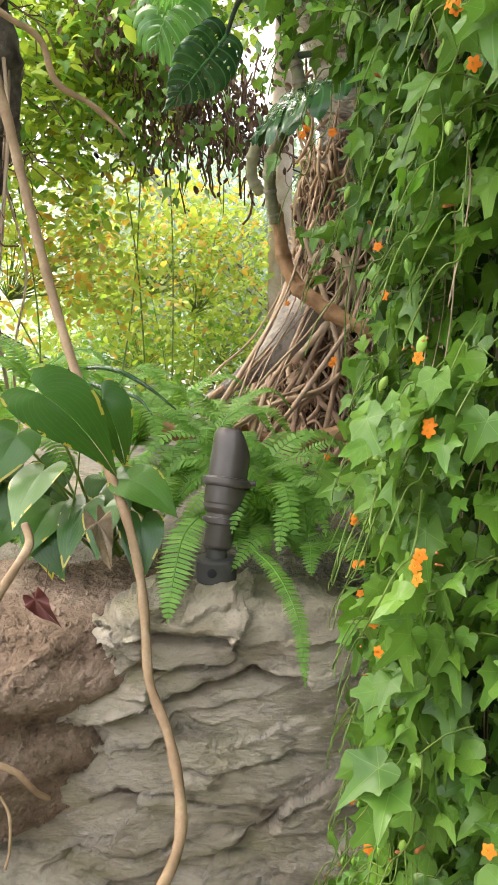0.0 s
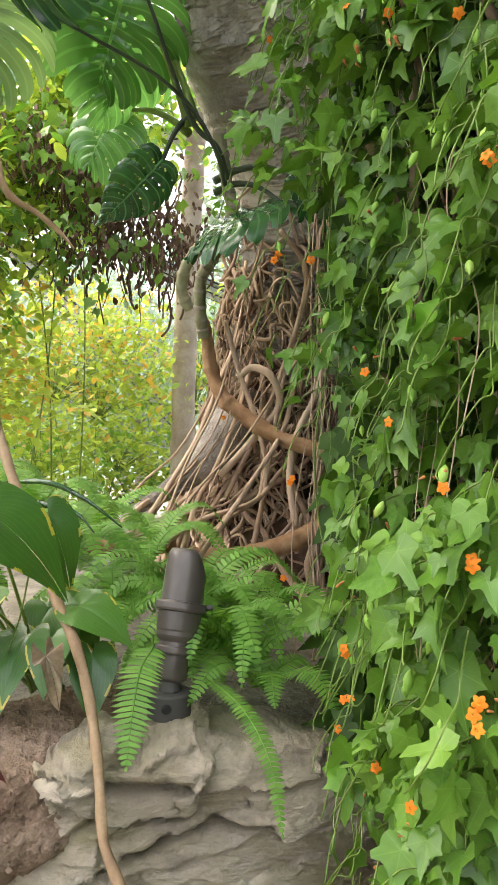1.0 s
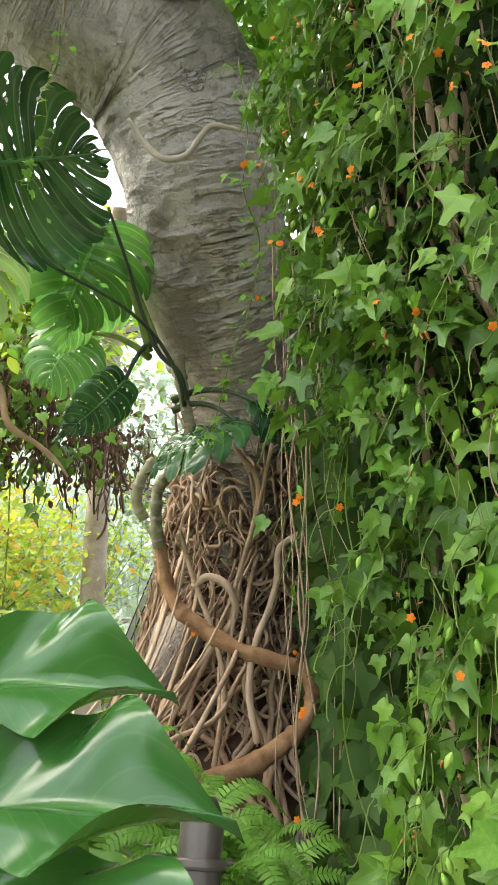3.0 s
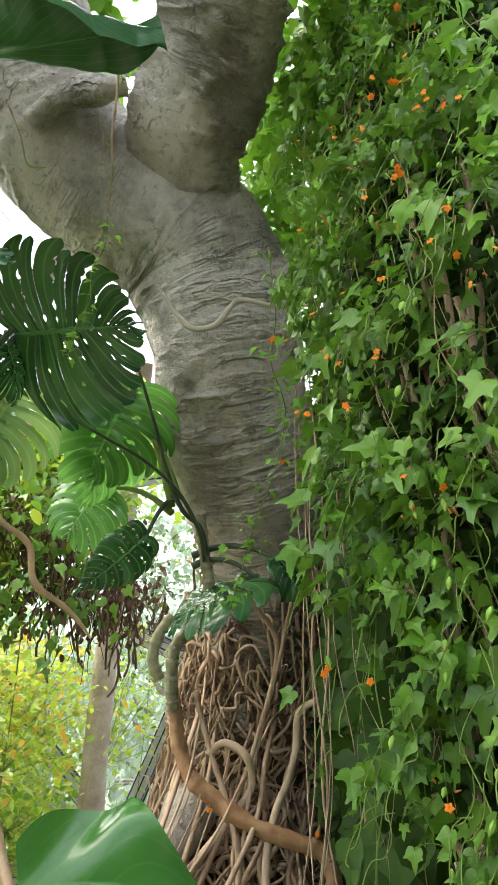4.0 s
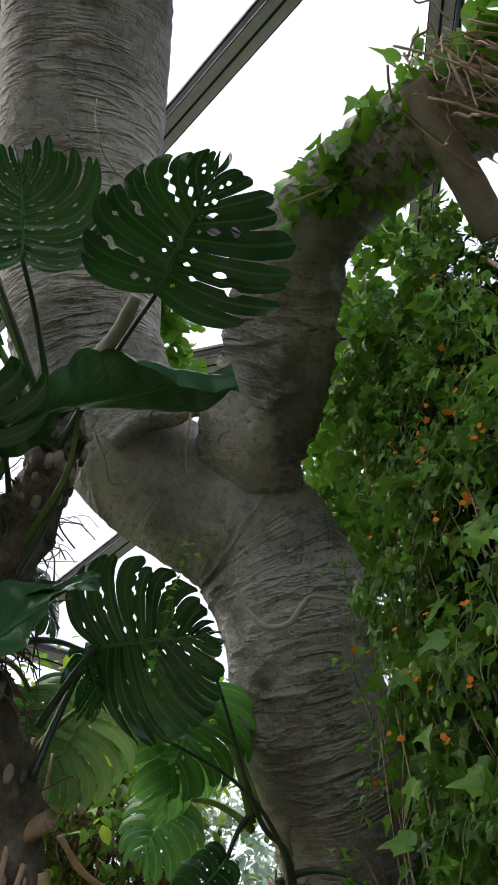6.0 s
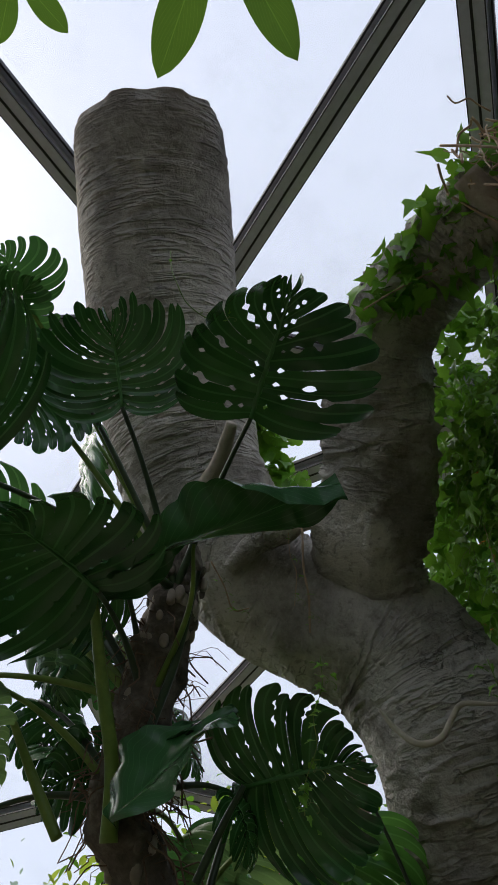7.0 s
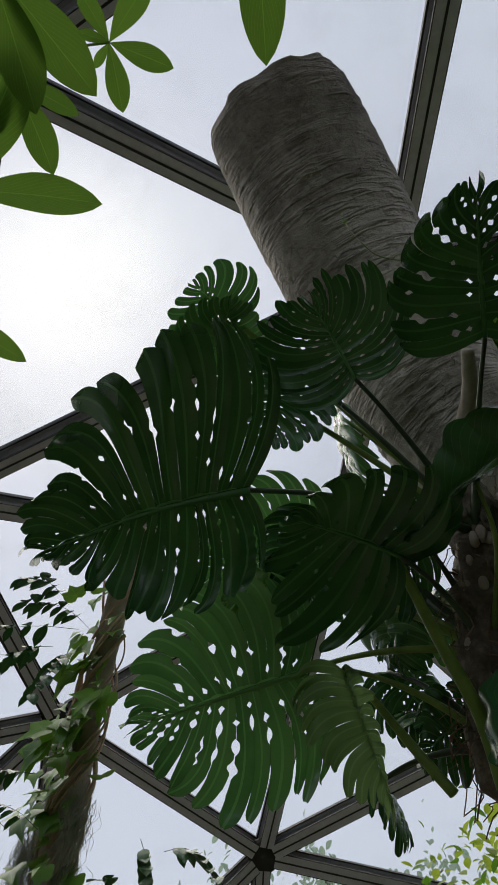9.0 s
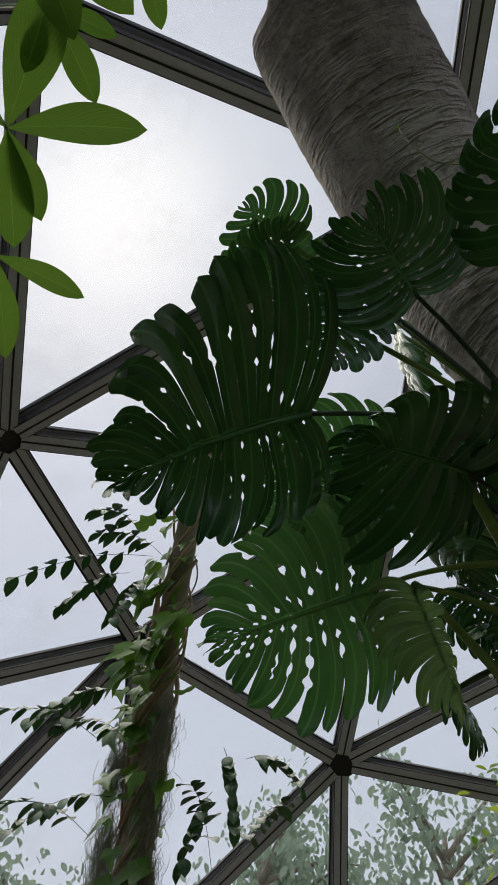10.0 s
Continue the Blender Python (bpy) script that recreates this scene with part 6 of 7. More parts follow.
for b, t, nrm, w in (((-0.448, 1.056, 1.572), (-0.275, 0.970, 1.581), (0.15, -0.75, 0.6), 0.42), ((-0.434, 0.972, 1.473), (-0.249, 0.849, 1.501), (-0.05, -0.55, 0.8), 0.42),
                     ((-0.428, 1.089, 1.439), (-0.315, 1.053, 1.476), (0.0, -0.5, 0.85), 0.26), ((-0.432, 0.914, 1.431), (-0.237, 0.766, 1.389), (0.1, -0.55, 0.8), 0.27), ((-0.431, 0.932, 1.338), (-0.245, 0.828, 1.329), (0.1, -0.6, 0.8), 0.32)):
    leaf = leaf_part("leaf", blade(w, 40, 9, 0.9, 0.16, 0.09, drip, seed=w * 40), BROADLEAF, b, t, nrm, broad)
    g = Geo()
    tube(g, sag(b, (-0.72, 0.90, 0.75), -0.05, 4), [0.004, 0.005, 0.006, 0.008], 16, 8)
    part("stalk", g, GREEN_STEM, leaf)
g = Geo()
tube(g, [(-0.72, 0.88, -0.02), (-0.73, 0.89, 0.4), (-0.72, 0.90, 0.78)], [0.016, 0.013, 0.009], 20, 10)
part("stem", g, GREEN_STEM, broad)

# ---- monstera ----
mon = thing("monstera", (-0.714, 2.155, 1.448), "large climbing monstera with dark split and holed leaves", "plant")
STEM = [(-0.842, 2.318, 1.445), (-0.946, 2.364, 1.725), (-0.850, 2.563, 2.096), (-0.823, 2.467, 2.478), (-1.052, 2.225, 2.862), (-1.031, 2.185, 3.047), (-0.993, 2.104, 3.271), (-0.946, 2.028, 3.535), (-0.911, 1.968, 3.748)]
g = Geo()
tube(g, STEM, [0.06, 0.055, 0.055, 0.07, 0.085, 0.09, 0.095, 0.08, 0.05], 130, 22, lambda q, v, u: 0.022 * noise.noise((v * 14, 2 * math.cos(q), 2 * math.sin(q))) + 0.020 * max(0, math.sin(v * 34 + q)) ** 3)
stem = part("stem", g, SCAR, mon, "knobbly brown stem with pale leaf scars")
mon_rnd = random.Random(41)
sp = spline(STEM, 130)
for i in range(150):
    c = Vector(sp[mon_rnd.randrange(50, 124)])
    a = mon_rnd.uniform(0, 6.28)
    p = c + Vector((0.09 * math.cos(a), 0.09 * math.sin(a), 0))
    g = Geo()
    vs, fs, uv = lathe([(0.0, 0.010), (0.012, 0.011), (0.019, 0.006), (0.022, -0.006), (0.0, -0.01)], 10)
    m = basis(p, (0, 0, 1), p - c, mon_rnd.uniform(0.7, 1.4))
    g.add([m @ Vector((x * 0.7, y * 1.3, z)) for x, y, z in vs], fs, uv)
    part("leaf_scar", g, PALE_BARK if i % 2 else SCAR, stem)
fibres = Geo()
for i in range(260):
    c = Vector(sp[mon_rnd.randrange(4, 112) if i % 2 else mon_rnd.randrange(50, 105)])
    a = mon_rnd.uniform(0, 6.28)
    p = c + Vector((0.085 * math.cos(a), 0.085 * math.sin(a), 0))
    q = p + Vector((0.09 * math.cos(a) + mon_rnd.uniform(-0.05, 0.08), 0.06 * math.sin(a), mon_rnd.uniform(-0.2, 0.05)))
    tube(fibres, sag(p, q, -0.02, 4, 0.03, mon_rnd), mon_rnd.choice((0.0012, 0.002, 0.003)), 8, 4)
part("fibre", fibres, DEAD, mon, "", "stuff")
for i in range(16):
    g = Geo()
    a = Vector(STEM[3]) + Vector((mon_rnd.uniform(-0.08, 0.06), mon_rnd.uniform(-0.08, 0.05), mon_rnd.uniform(-0.1, 0.3)))
    tube(g, [tuple(a + Vector((mon_rnd.uniform(-0.03, 0.03) - 0.0 * k, mon_rnd.uniform(-0.03, 0.03), -0.28 * k))) for k in range(6)], mon_rnd.choice((0.004, 0.006, 0.009)), 40, 7)
    part("aerial_root", g, ROOT, mon)


def split_leaf(seed, b, t, nrm, crown, mat=MONSTERA, width=0.5, fold=0.2, droop=0.3, curl=0.25, lobes=11, split=0.62, drop=-0.05, thick=0.011, holes=1.0, wide=0.18, half=1.0, bow=0.0, back=150.0):
    leaf = leaf_part("leaf", monstera(seed, width, lobes, split, fold, droop, curl, holes, wide, half, bow, back), mat, b, t, nrm, mon)
    if crown:
        g = Geo()
        tube(g, sag(b, crown, drop, 5), [thick * 0.75, thick * 0.8, thick, thick * 1.2, thick * 1.5], 28, 9)
        part("petiole", g, DARK_PETIOLE if mat == MONSTERA else GREEN_STEM, leaf)
    return leaf


C1, C2, C3 = (-0.937, 1.981, 3.543), (-1.005, 2.120, 3.158), (-1.041, 2.214, 2.888)
split_leaf(1, (-0.703, 2.391, 3.059), (-0.230, 2.163, 3.062), (-0.1, 0.62, 0.75), (-0.817, 2.365, 2.602), width=0.54, lobes=13, split=0.66, fold=0.05, droop=0.1, curl=0.1, wide=0.10, holes=0.6)
split_leaf(2, (-0.659, 1.497, 3.896), (-0.472, 0.973, 4.057), (-0.25, 0.45, 0.8), C1, width=0.54, lobes=10, split=0.62, fold=0.3, droop=0.0, curl=0.5, wide=0.24, holes=1.5, back=125)
split_leaf(3, (-1.099, 1.425, 3.875), (-1.148, 1.200, 4.150), (-0.1, 0.45, 0.85), C1, width=0.66, lobes=12, split=0.75, fold=0.1, wide=0.10)
split_leaf(4, (-1.429, 1.306, 3.369), (-1.900, 0.810, 2.975), (-0.45, 0.3, 0.8), C1, width=0.33, lobes=17, split=0.76, fold=-0.1, droop=0.16, curl=0.25, wide=0.18, half=1.75, bow=0.06, back=138, holes=0.5)
split_leaf(5, (-1.566, 1.906, 3.137), (-2.116, 1.592, 2.889), (-0.45, 0.4, 0.75), C2, MONSTERA_LIGHT, width=0.50, lobes=14, split=0.62, fold=0.08, droop=0.05, curl=0.12, wide=0.22, holes=1.5)
split_leaf(6, (-1.435, 1.921, 3.119), (-1.292, 2.033, 2.598), (0.5, -0.75, 0.15), C3, MONSTERA_OLD, width=0.30, lobes=13, split=0.5, fold=0.3, droop=0.15, half=0.3, wide=0.26, holes=0)
split_leaf(7, (-1.118, 1.713, 3.293), (-1.374, 1.362, 3.363), (-0.15, 0.3, 0.9), C2, width=0.66, lobes=8, split=0.42, fold=0.1, wide=0.34)
leaf_part("leaf", blade(0.17, 90, 9, 0.35, 0.03, 0.10, lambda u: math.sin(math.pi * u ** 0.8) ** 0.6 * (0.82 + 0.22 * abs(math.sin(27 * u + 0.4)))), PLAIN_LEAF, (-1.199, 1.781, 3.373), (-0.381, 1.527, 3.595), (0.15, -0.45, 0.85), mon)
g = Geo()
tube(g, [(-0.840, 1.690, 3.470), (-0.860, 1.850, 3.330), C2], [0.006, 0.009, 0.013], 24, 8)
part("petiole", g, GREEN_STEM, mon)
leaf = leaf_part("leaf", blade(0.2, 44, 8, 0.35, 0.12, 0.07, lambda u: math.sin(math.pi * u ** 0.75) ** 0.55 * (1 + 0.12 * math.sin(46 * u))), PLAIN_LEAF, (-1.034, 2.142, 2.917), (-0.740, 1.956, 3.102), (-0.5, -0.6, 0.5), mon)
g = Geo()
tube(g, sag(Vector((-0.90, 2.06, 3.0)), C3, -0.03, 4), [0.005, 0.006, 0.008, 0.011], 20, 8)
part("petiole", g, GREEN_STEM, leaf)
split_leaf(9, (-1.497, 1.196, 4.273), (-1.565, 0.975, 4.334), (-0.3, -0.2, 0.9), C1, MONSTERA_LIGHT, width=0.7, lobes=7, split=0.3)
split_leaf(10, (-1.316, 1.729, 4.154), (-1.421, 2.039, 3.866), (-0.2, -0.8, 0.5), C1, MONSTERA_LIGHT, width=0.5, lobes=11)
split_leaf(11, (-0.277, 2.785, 3.165), (-0.436, 2.972, 2.720), (0.2, -0.85, 0.3), (-0.057, 2.956, 2.728), MONSTERA_BACKLIT, width=0.46, lobes=11, split=0.45, holes=1.6)
split_leaf(12, (-0.343, 3.153, 2.847), (-0.489, 3.133, 2.614), (0.0, -0.8, 0.5), (-0.055, 2.963, 2.708), MONSTERA_BACKLIT, width=0.6, lobes=8)
split_leaf(13, (0.279, 2.873, 2.439), (-0.147, 2.840, 2.286), (0.0, -0.35, 0.9), (0.049, 3.011, 2.511), width=0.42, lobes=8, split=0.6, fold=0.1)
split_leaf(14, (0.342, 2.784, 2.490), (0.498, 2.721, 2.329), (0.2, -0.5, 0.85), (0.046, 3.000, 2.551), width=0.5, lobes=7, split=0.7)
split_leaf(15, (-0.930, 2.699, 3.034), (-0.740, 2.784, 2.665), (0.2, -0.8, 0.4), C3, MONSTERA_LIGHT, width=0.6, lobes=10)
leaf_part("leaf", blade(0.34, 44, 8, 0.45, 0.15, 0.08, lambda u: math.sin(math.pi * u ** 0.8) ** 0.6 * (1 + 0.10 * math.sin(31 * u + 1.0))), PLAIN_LEAF, (-1.001, 1.934, 2.708), (-0.744, 1.933, 3.095), (-0.25, -0.75, 0.6), mon)
split_leaf(17, (-1.250, 2.521, 3.181), (-1.450, 2.377, 3.303), (0.0, -0.5, 0.8), C3, width=0.6, lobes=9)
split_leaf(18, (-1.360, 2.140, 3.480), (-1.402, 2.298, 3.245), (-0.2, -0.8, 0.4), C2, MONSTERA_LIGHT, width=0.5, lobes=9)
split_leaf(19, (-1.621, 1.942, 3.562), (-2.014, 1.724, 3.497), (-0.2, -0.3, 0.9), C2, MONSTERA_LIGHT, width=0.45, lobes=9, split=0.3)
split_leaf(20, (-0.270, 2.901, 3.193), (-0.354, 3.013, 2.622), (0.45, -0.7, 0.5), (-0.032, 2.935, 2.757), MONSTERA_BACKLIT, width=0.40, lobes=10, split=0.6)
split_leaf(21, (-0.148, 2.965, 2.604), (-0.428, 3.012, 2.287), (0.55, -0.8, 0.1), (-0.032, 2.935, 2.757), width=0.22, lobes=9, split=0.85)
split_leaf(22, (0.173, 2.957, 2.427), (-0.093, 2.892, 2.285), (0.0, -0.4, 0.9), None, width=0.3, lobes=7, split=0.7)
split_leaf(23, (-1.477, 2.230, 2.893), (-1.361, 2.343, 2.750), (0, -0.5, 0.8), C3, width=0.6, lobes=8)
split_leaf(25, (-1.383, 2.097, 3.616), (-1.450, 2.308, 3.225), (-0.3, -0.8, 0.3), C2, width=0.4, lobes=10, split=0.6)
split_leaf(26, (-1.171, 2.383, 3.156), (-1.434, 2.327, 2.997), (-0.2, 0.4, 0.85), C3, width=0.5, lobes=9, split=0.6)
split_leaf(33, (-1.564, 2.025, 3.829), (-2.108, 1.820, 3.666), (-0.3, 0.35, 0.85), C1, MONSTERA_LIGHT, width=0.5, lobes=10, split=0.5)
split_leaf(34, (-1.226, 2.265, 3.567), (-1.513, 2.221, 3.401), (0.0, -0.5, 0.8), C2, width=0.5, lobes=9, split=0.6)
split_leaf(35, (-1.463, 2.384, 3.386), (-1.278, 2.526, 3.166), (0.1, -0.8, 0.4), C3, width=0.5, lobes=9, split=0.6)
split_leaf(36, (-1.624, 1.274, 4.133), (-1.446, 1.103, 4.339), (-0.3, 0.1, 0.9), C1, MONSTERA_LIGHT, width=0.5, lobes=8, split=0.5)
split_leaf(37, (-1.344, 1.354, 4.083), (-1.574, 1.549, 3.801), (-0.35, 0.4, 0.8), C1, width=0.5, lobes=12, split=0.65)
split_leaf(38, (-0.738, 2.359, 3.024), (-0.602, 2.458, 2.840), (0.0, -0.6, 0.7), C3, width=0.5, lobes=9, split=0.6)
split_leaf(39, (-1.098, 1.881, 3.497), (-1.397, 1.768, 3.415), (-0.1, 0.4, 0.85), C2, width=0.6, lobes=11, split=0.6)
split_leaf(40, (-1.431, 1.850, 3.693), (-1.639, 1.989, 3.352), (-0.3, 0.35, 0.85), C2, width=0.5, lobes=11, split=0.6)
split_leaf(41, (-0.988, 2.367, 3.340), (-0.778, 2.462, 3.142), (0.2, -0.6, 0.7), C2, width=0.45, lobes=9, split=0.6)
split_leaf(31, (-1.223, 2.252, 3.576), (-1.409, 2.326, 3.309), (0.2, -0.8, 0.4), C2, MONSTERA_LIGHT, width=0.45, lobes=10, split=0.5)
split_leaf(42, (-0.697, 2.693, 3.015), (-0.860, 2.740, 2.630), (0.25, -0.9, 0.15), (-0.919, 2.565, 2.634), MONSTERA_OLD, width=0.5, lobes=11, split=0.25, holes=1.6, fold=0.1, droop=0.1)
for a, b, r in (((-0.865, 2.492, 2.419), (-0.746, 2.385, 2.500), 0.030), ((-1.044, 2.328, 2.627), (-0.918, 2.252, 2.634), 0.026)):
    g = Geo()
    a, b = Vector(a), Vector(b)
    tube(g, [tuple(a), tuple(a.lerp(b, 0.5) + Vector((0, 0, 0.012))), tuple(a.lerp(b, 0.96)), tuple(b), tuple(b + (b - a) * 0.01)], [r * 0.85, r * 0.9, r, r * 0.9, 0.002], 26, 16, lambda q, v, u: 0.004 * noise.noise((v * 9, 2 * math.cos(q), 2 * math.sin(q))))
    part("cut_stem", g, ROOT, mon, "brown sawn-off stem end")
for pts, r in ((((-0.735, 1.591, 4.009), (-0.798, 1.747, 3.953), (-0.895, 1.845, 3.861), (-0.968, 1.933, 3.770)), 0.03),):
    g = Geo()
    tube(g, list(pts), [r * 0.75, r, r, r * 0.9], 40, 12, lambda q, v, u: 0.003 * noise.noise((v * 20, q, 1)))
    part("side_stem", g, PALE_BARK, mon, "pale brown bare side stem")

# ---- palmate leaves overhead ----
umb = thing("umbrella_tree", (-1.55, 0.15, 0.0), "overhanging branch tips with bright green palmate leaflets", "tree")
UL = blade(0.15, 14, 4, 0.2, 0.12, 0.006, lambda u: math.sin(math.pi * u ** 1.35) ** 0.72)
for node, tips, w in (((-0.617, 0.076, 2.789), ((-0.693, 0.238, 2.749), (-0.517, 0.222, 2.761), (-0.783, 0.083, 2.795), (-0.489, 0.102, 2.769), (-0.713, -0.017, 2.804)), 1.0),
                      ((-0.982, 0.136, 3.204), ((-0.974, 0.040, 3.207), (-0.866, 0.092, 3.235), (-0.909, 0.229, 3.217), (-1.025, 0.240, 3.182), (-1.017, 0.090, 3.194), (-1.027, 0.153, 3.188)), 1.25),
                      ((-0.966, -0.031, 2.889), ((-0.942, 0.166, 2.899), (-0.824, 0.049, 2.936), (-1.025, 0.141, 2.869), (-0.850, -0.044, 2.924), (-1.080, 0.010, 2.850)), 1.25),
                      ((-1.048, 0.091, 2.915), ((-1.073, 0.224, 2.895), (-0.996, 0.175, 2.932), (-1.127, 0.129, 2.876)), 1.3),
                      ((-1.194, 0.162, 2.839), ((-1.017, 0.074, 2.931), (-1.037, 0.285, 2.903), (-1.232, 0.289, 2.797), (-1.285, 0.287, 2.760), (-1.197, 0.065, 2.841)), 1.3),
                      ((-1.311, 0.273, 2.743), ((-1.247, 0.408, 2.755), (-1.375, 0.394, 2.655), (-1.376, 0.297, 2.684)), 1.1)):
    for k, t in enumerate(tips):
        g = Geo()
        d = aim(node, t)
        m = basis(node, d, (0.15 * math.sin(k * 2), 0.2 * math.cos(k * 3) - 0.15, 1), d.length)
        put(g, UL, m @ Matrix.Diagonal((w, 1, 1, 1)))
        part("leaflet", g, UMBRELLA, umb)
    g = Geo()
    tube(g, sag(node, (-1.5, -0.05, 3.35), -0.05, 4), [0.0025, 0.003, 0.004, 0.006], 20, 6)
    part("leaf_stalk", g, GREEN_STEM, umb)
g = Geo()
tube(g, [(-1.55, 0.15, -0.1), (-1.6, 0.05, 1.2), (-1.55, -0.05, 2.4), (-1.5, -0.05, 3.4)], [0.045, 0.04, 0.03, 0.012], 60, 12, lambda q, v, u: 0.004 * noise.noise((v * 10, q, 1)))
part("trunk", g, PALE_BARK, umb)


# ---- background planting ----
far_rnd = random.Random(51)
SMALL = [blade(0.30, 4, 2, 0.3, 0.25, 0.0, lambda u: math.sin(math.pi * min(1, 0.04 + 0.96 * u)) ** 0.7, seed=s) for s in range(3)]


def shrub(centre, radius, n, mats, size, label, twigs=40):
    """A loose crown of leaves on thin branching stems that rise from the ground."""
    c = Vector(centre)
    base = (c.x, c.y + 0.1, ground_z(c.x, c.y + 0.1) - 0.03)
    ob = thing("shrub", base, label, "shrub", "shrubs inside the dome")
    tips = []
    for s in range(1):
        wood = Geo()
        knee = c + Vector((far_rnd.uniform(-0.4, 0.4) * radius[0], far_rnd.uniform(-0.4, 0.4) * radius[1], -0.75 * radius[2]))
        foot = (base[0] + far_rnd.uniform(-0.1, 0.1), base[1] + far_rnd.uniform(-0.1, 0.1), base[2])
        tube(wood, [foot, tuple(Vector(foot).lerp(knee, 0.5) + Vector((0.04, 0.03, 0))), tuple(knee)], [0.006, 0.005, 0.004], 12, 6)
        for k in range(twigs):
            d = Vector((far_rnd.gauss(0, 1), far_rnd.gauss(0, 1), far_rnd.gauss(0, 1))).normalized() * far_rnd.random() ** 0.4
            p = c + Vector((d.x * radius[0], d.y * radius[1], d.z * radius[2]))
            tips.append(p)
            mid = knee.lerp(p, 0.55) + Vector((far_rnd.uniform(-0.1, 0.1), far_rnd.uniform(-0.1, 0.1), 0.05))
            tube(wood, [tuple(knee), tuple(mid), tuple(p)], [0.004, 0.0025, 0.0012], 9, 4)
        part("stem", wood, GREEN_STEM, ob)
    geos = [Geo() for _ in mats]
    for k in range(int(n * 1.25)):
        t = tips[far_rnd.randrange(len(tips))]
        p = t + Vector((far_rnd.gauss(0, 0.2), far_rnd.gauss(0, 0.2), far_rnd.gauss(0, 0.17)))
        put(geos[0 if far_rnd.random() < 0.75 else -1], SMALL[k % 3], basis(p, (far_rnd.uniform(-1, 1), far_rnd.uniform(-1, 1), far_rnd.uniform(-0.6, 0.3)), (far_rnd.uniform(-0.6, 0.4), far_rnd.uniform(-0.9, 0.3), 1.0), size * 0.9 * far_rnd.uniform(0.6, 1.3)))
    for g, m in zip(geos, mats):
        part("foliage", g, m, ob, "", "stuff")


YG = "loose yellow-green leafy shrub growing inside the dome"
shrub((-1.230, 4.057, 2.883), (0.55, 0.5, 0.6), 2200, (SHRUB, IVY_YOUNG_LIT), 0.075, YG)
shrub((-0.801, 4.365, 3.251), (0.6, 0.5, 0.5), 1800, (SHRUB, IVY), 0.075, YG)
shrub((-1.322, 4.542, 2.147), (0.6, 0.5, 0.5), 2000, (SHRUB, SHRUB_RED), 0.07, "yellow-green shrub with reddish young leaves")
shrub((-0.910, 6.833, 2.464), (0.64, 0.71, 0.64), 1000, (SHRUB, SHRUB_RED), 0.081, "yellow-green shrub with reddish young leaves")
shrub((-1.393, 7.096, 1.726), (1.14, 0.71, 0.57), 2200, (SHRUB, IVY_YOUNG_LIT), 0.081, YG)
shrub((-0.414, 8.116, 1.838), (0.85, 0.71, 0.64), 1200, (SHRUB, IVY), 0.075, YG)
shrub((-0.356, 8.889, 2.721), (0.71, 0.71, 0.57), 300, (SHRUB, IVY_YOUNG_LIT), 0.075, YG)
shrub((-0.918, 8.638, 1.346), (1.42, 0.71, 0.50), 1500, (SHRUB, IVY_YOUNG_LIT), 0.088, YG)
shrub((-2.280, 8.326, 1.274), (1.42, 0.71, 0.50), 1500, (SHRUB, IVY_YOUNG_LIT), 0.088, YG)
shrub((0.560, 8.736, 4.703), (0.71, 0.71, 1.28), 900, (TREE_HAZED, IVY), 0.125, "leafy shrub near the glass, its leaves coloured pale to imitate haze")
shrub((-0.818, 6.666, 2.369), (0.85, 0.71, 0.71), 900, (SHRUB, SHRUB_RED), 0.081, "yellow-green shrub with reddish young leaves")
shrub((0.283, 7.474, 2.501), (0.50, 0.71, 0.71), 450, (SHRUB, IVY), 0.075, YG)
shrub((-0.896, 4.335, 3.094), (0.4, 0.4, 0.45), 1400, (SHRUB, IVY), 0.075, YG)
shrub((-0.639, 4.533, 3.730), (0.5, 0.5, 0.45), 1200, (IVY_YOUNG_LIT, SHRUB), 0.08, "bright green shrub beside small pink blossoms")
pinks = thing("pink_blossoms", (-0.641, 4.053, 3.604), "small pink blossoms among the yellow-green shrubs", "blossom")
for k in range(26):
    p = Vector((-0.630, 3.972, 3.544)) + Vector((far_rnd.gauss(0, 0.14), far_rnd.gauss(0, 0.1), far_rnd.gauss(0, 0.08)))
    leaf_part("petal", SMALL[0], PINK, p, p + Vector((far_rnd.uniform(-0.04, 0.04), -0.02, far_rnd.uniform(-0.04, 0.04))), (0, -1, 0.3), pinks)

thatch = thing("hanging_thatch", (-0.571, 3.801, 3.147), "dark brown mass of dead hanging roots and leaves", "dead foliage")
g = Geo()
for i in range(380):
    c = spline([(-0.688, 3.841, 2.975), (-0.516, 3.940, 2.805), (-0.245, 4.005, 2.718), (-0.134, 4.058, 2.572), (-0.720, 3.967, 2.604)], 40)[far_rnd.randrange(40)]
    a = Vector(c) + Vector((far_rnd.gauss(0, 0.12), far_rnd.gauss(0, 0.12), far_rnd.gauss(0, 0.10)))
    tube(g, sag(a, a + Vector((far_rnd.uniform(-0.06, 0.06), far_rnd.uniform(-0.06, 0.06), -far_rnd.uniform(0.03, 0.22))), 0, 4, 0.02, far_rnd), far_rnd.choice((0.002, 0.004, 0.006)), 6, 4)
part("dead_root", g, DEAD, thatch, "", "stuff")
g = Geo()
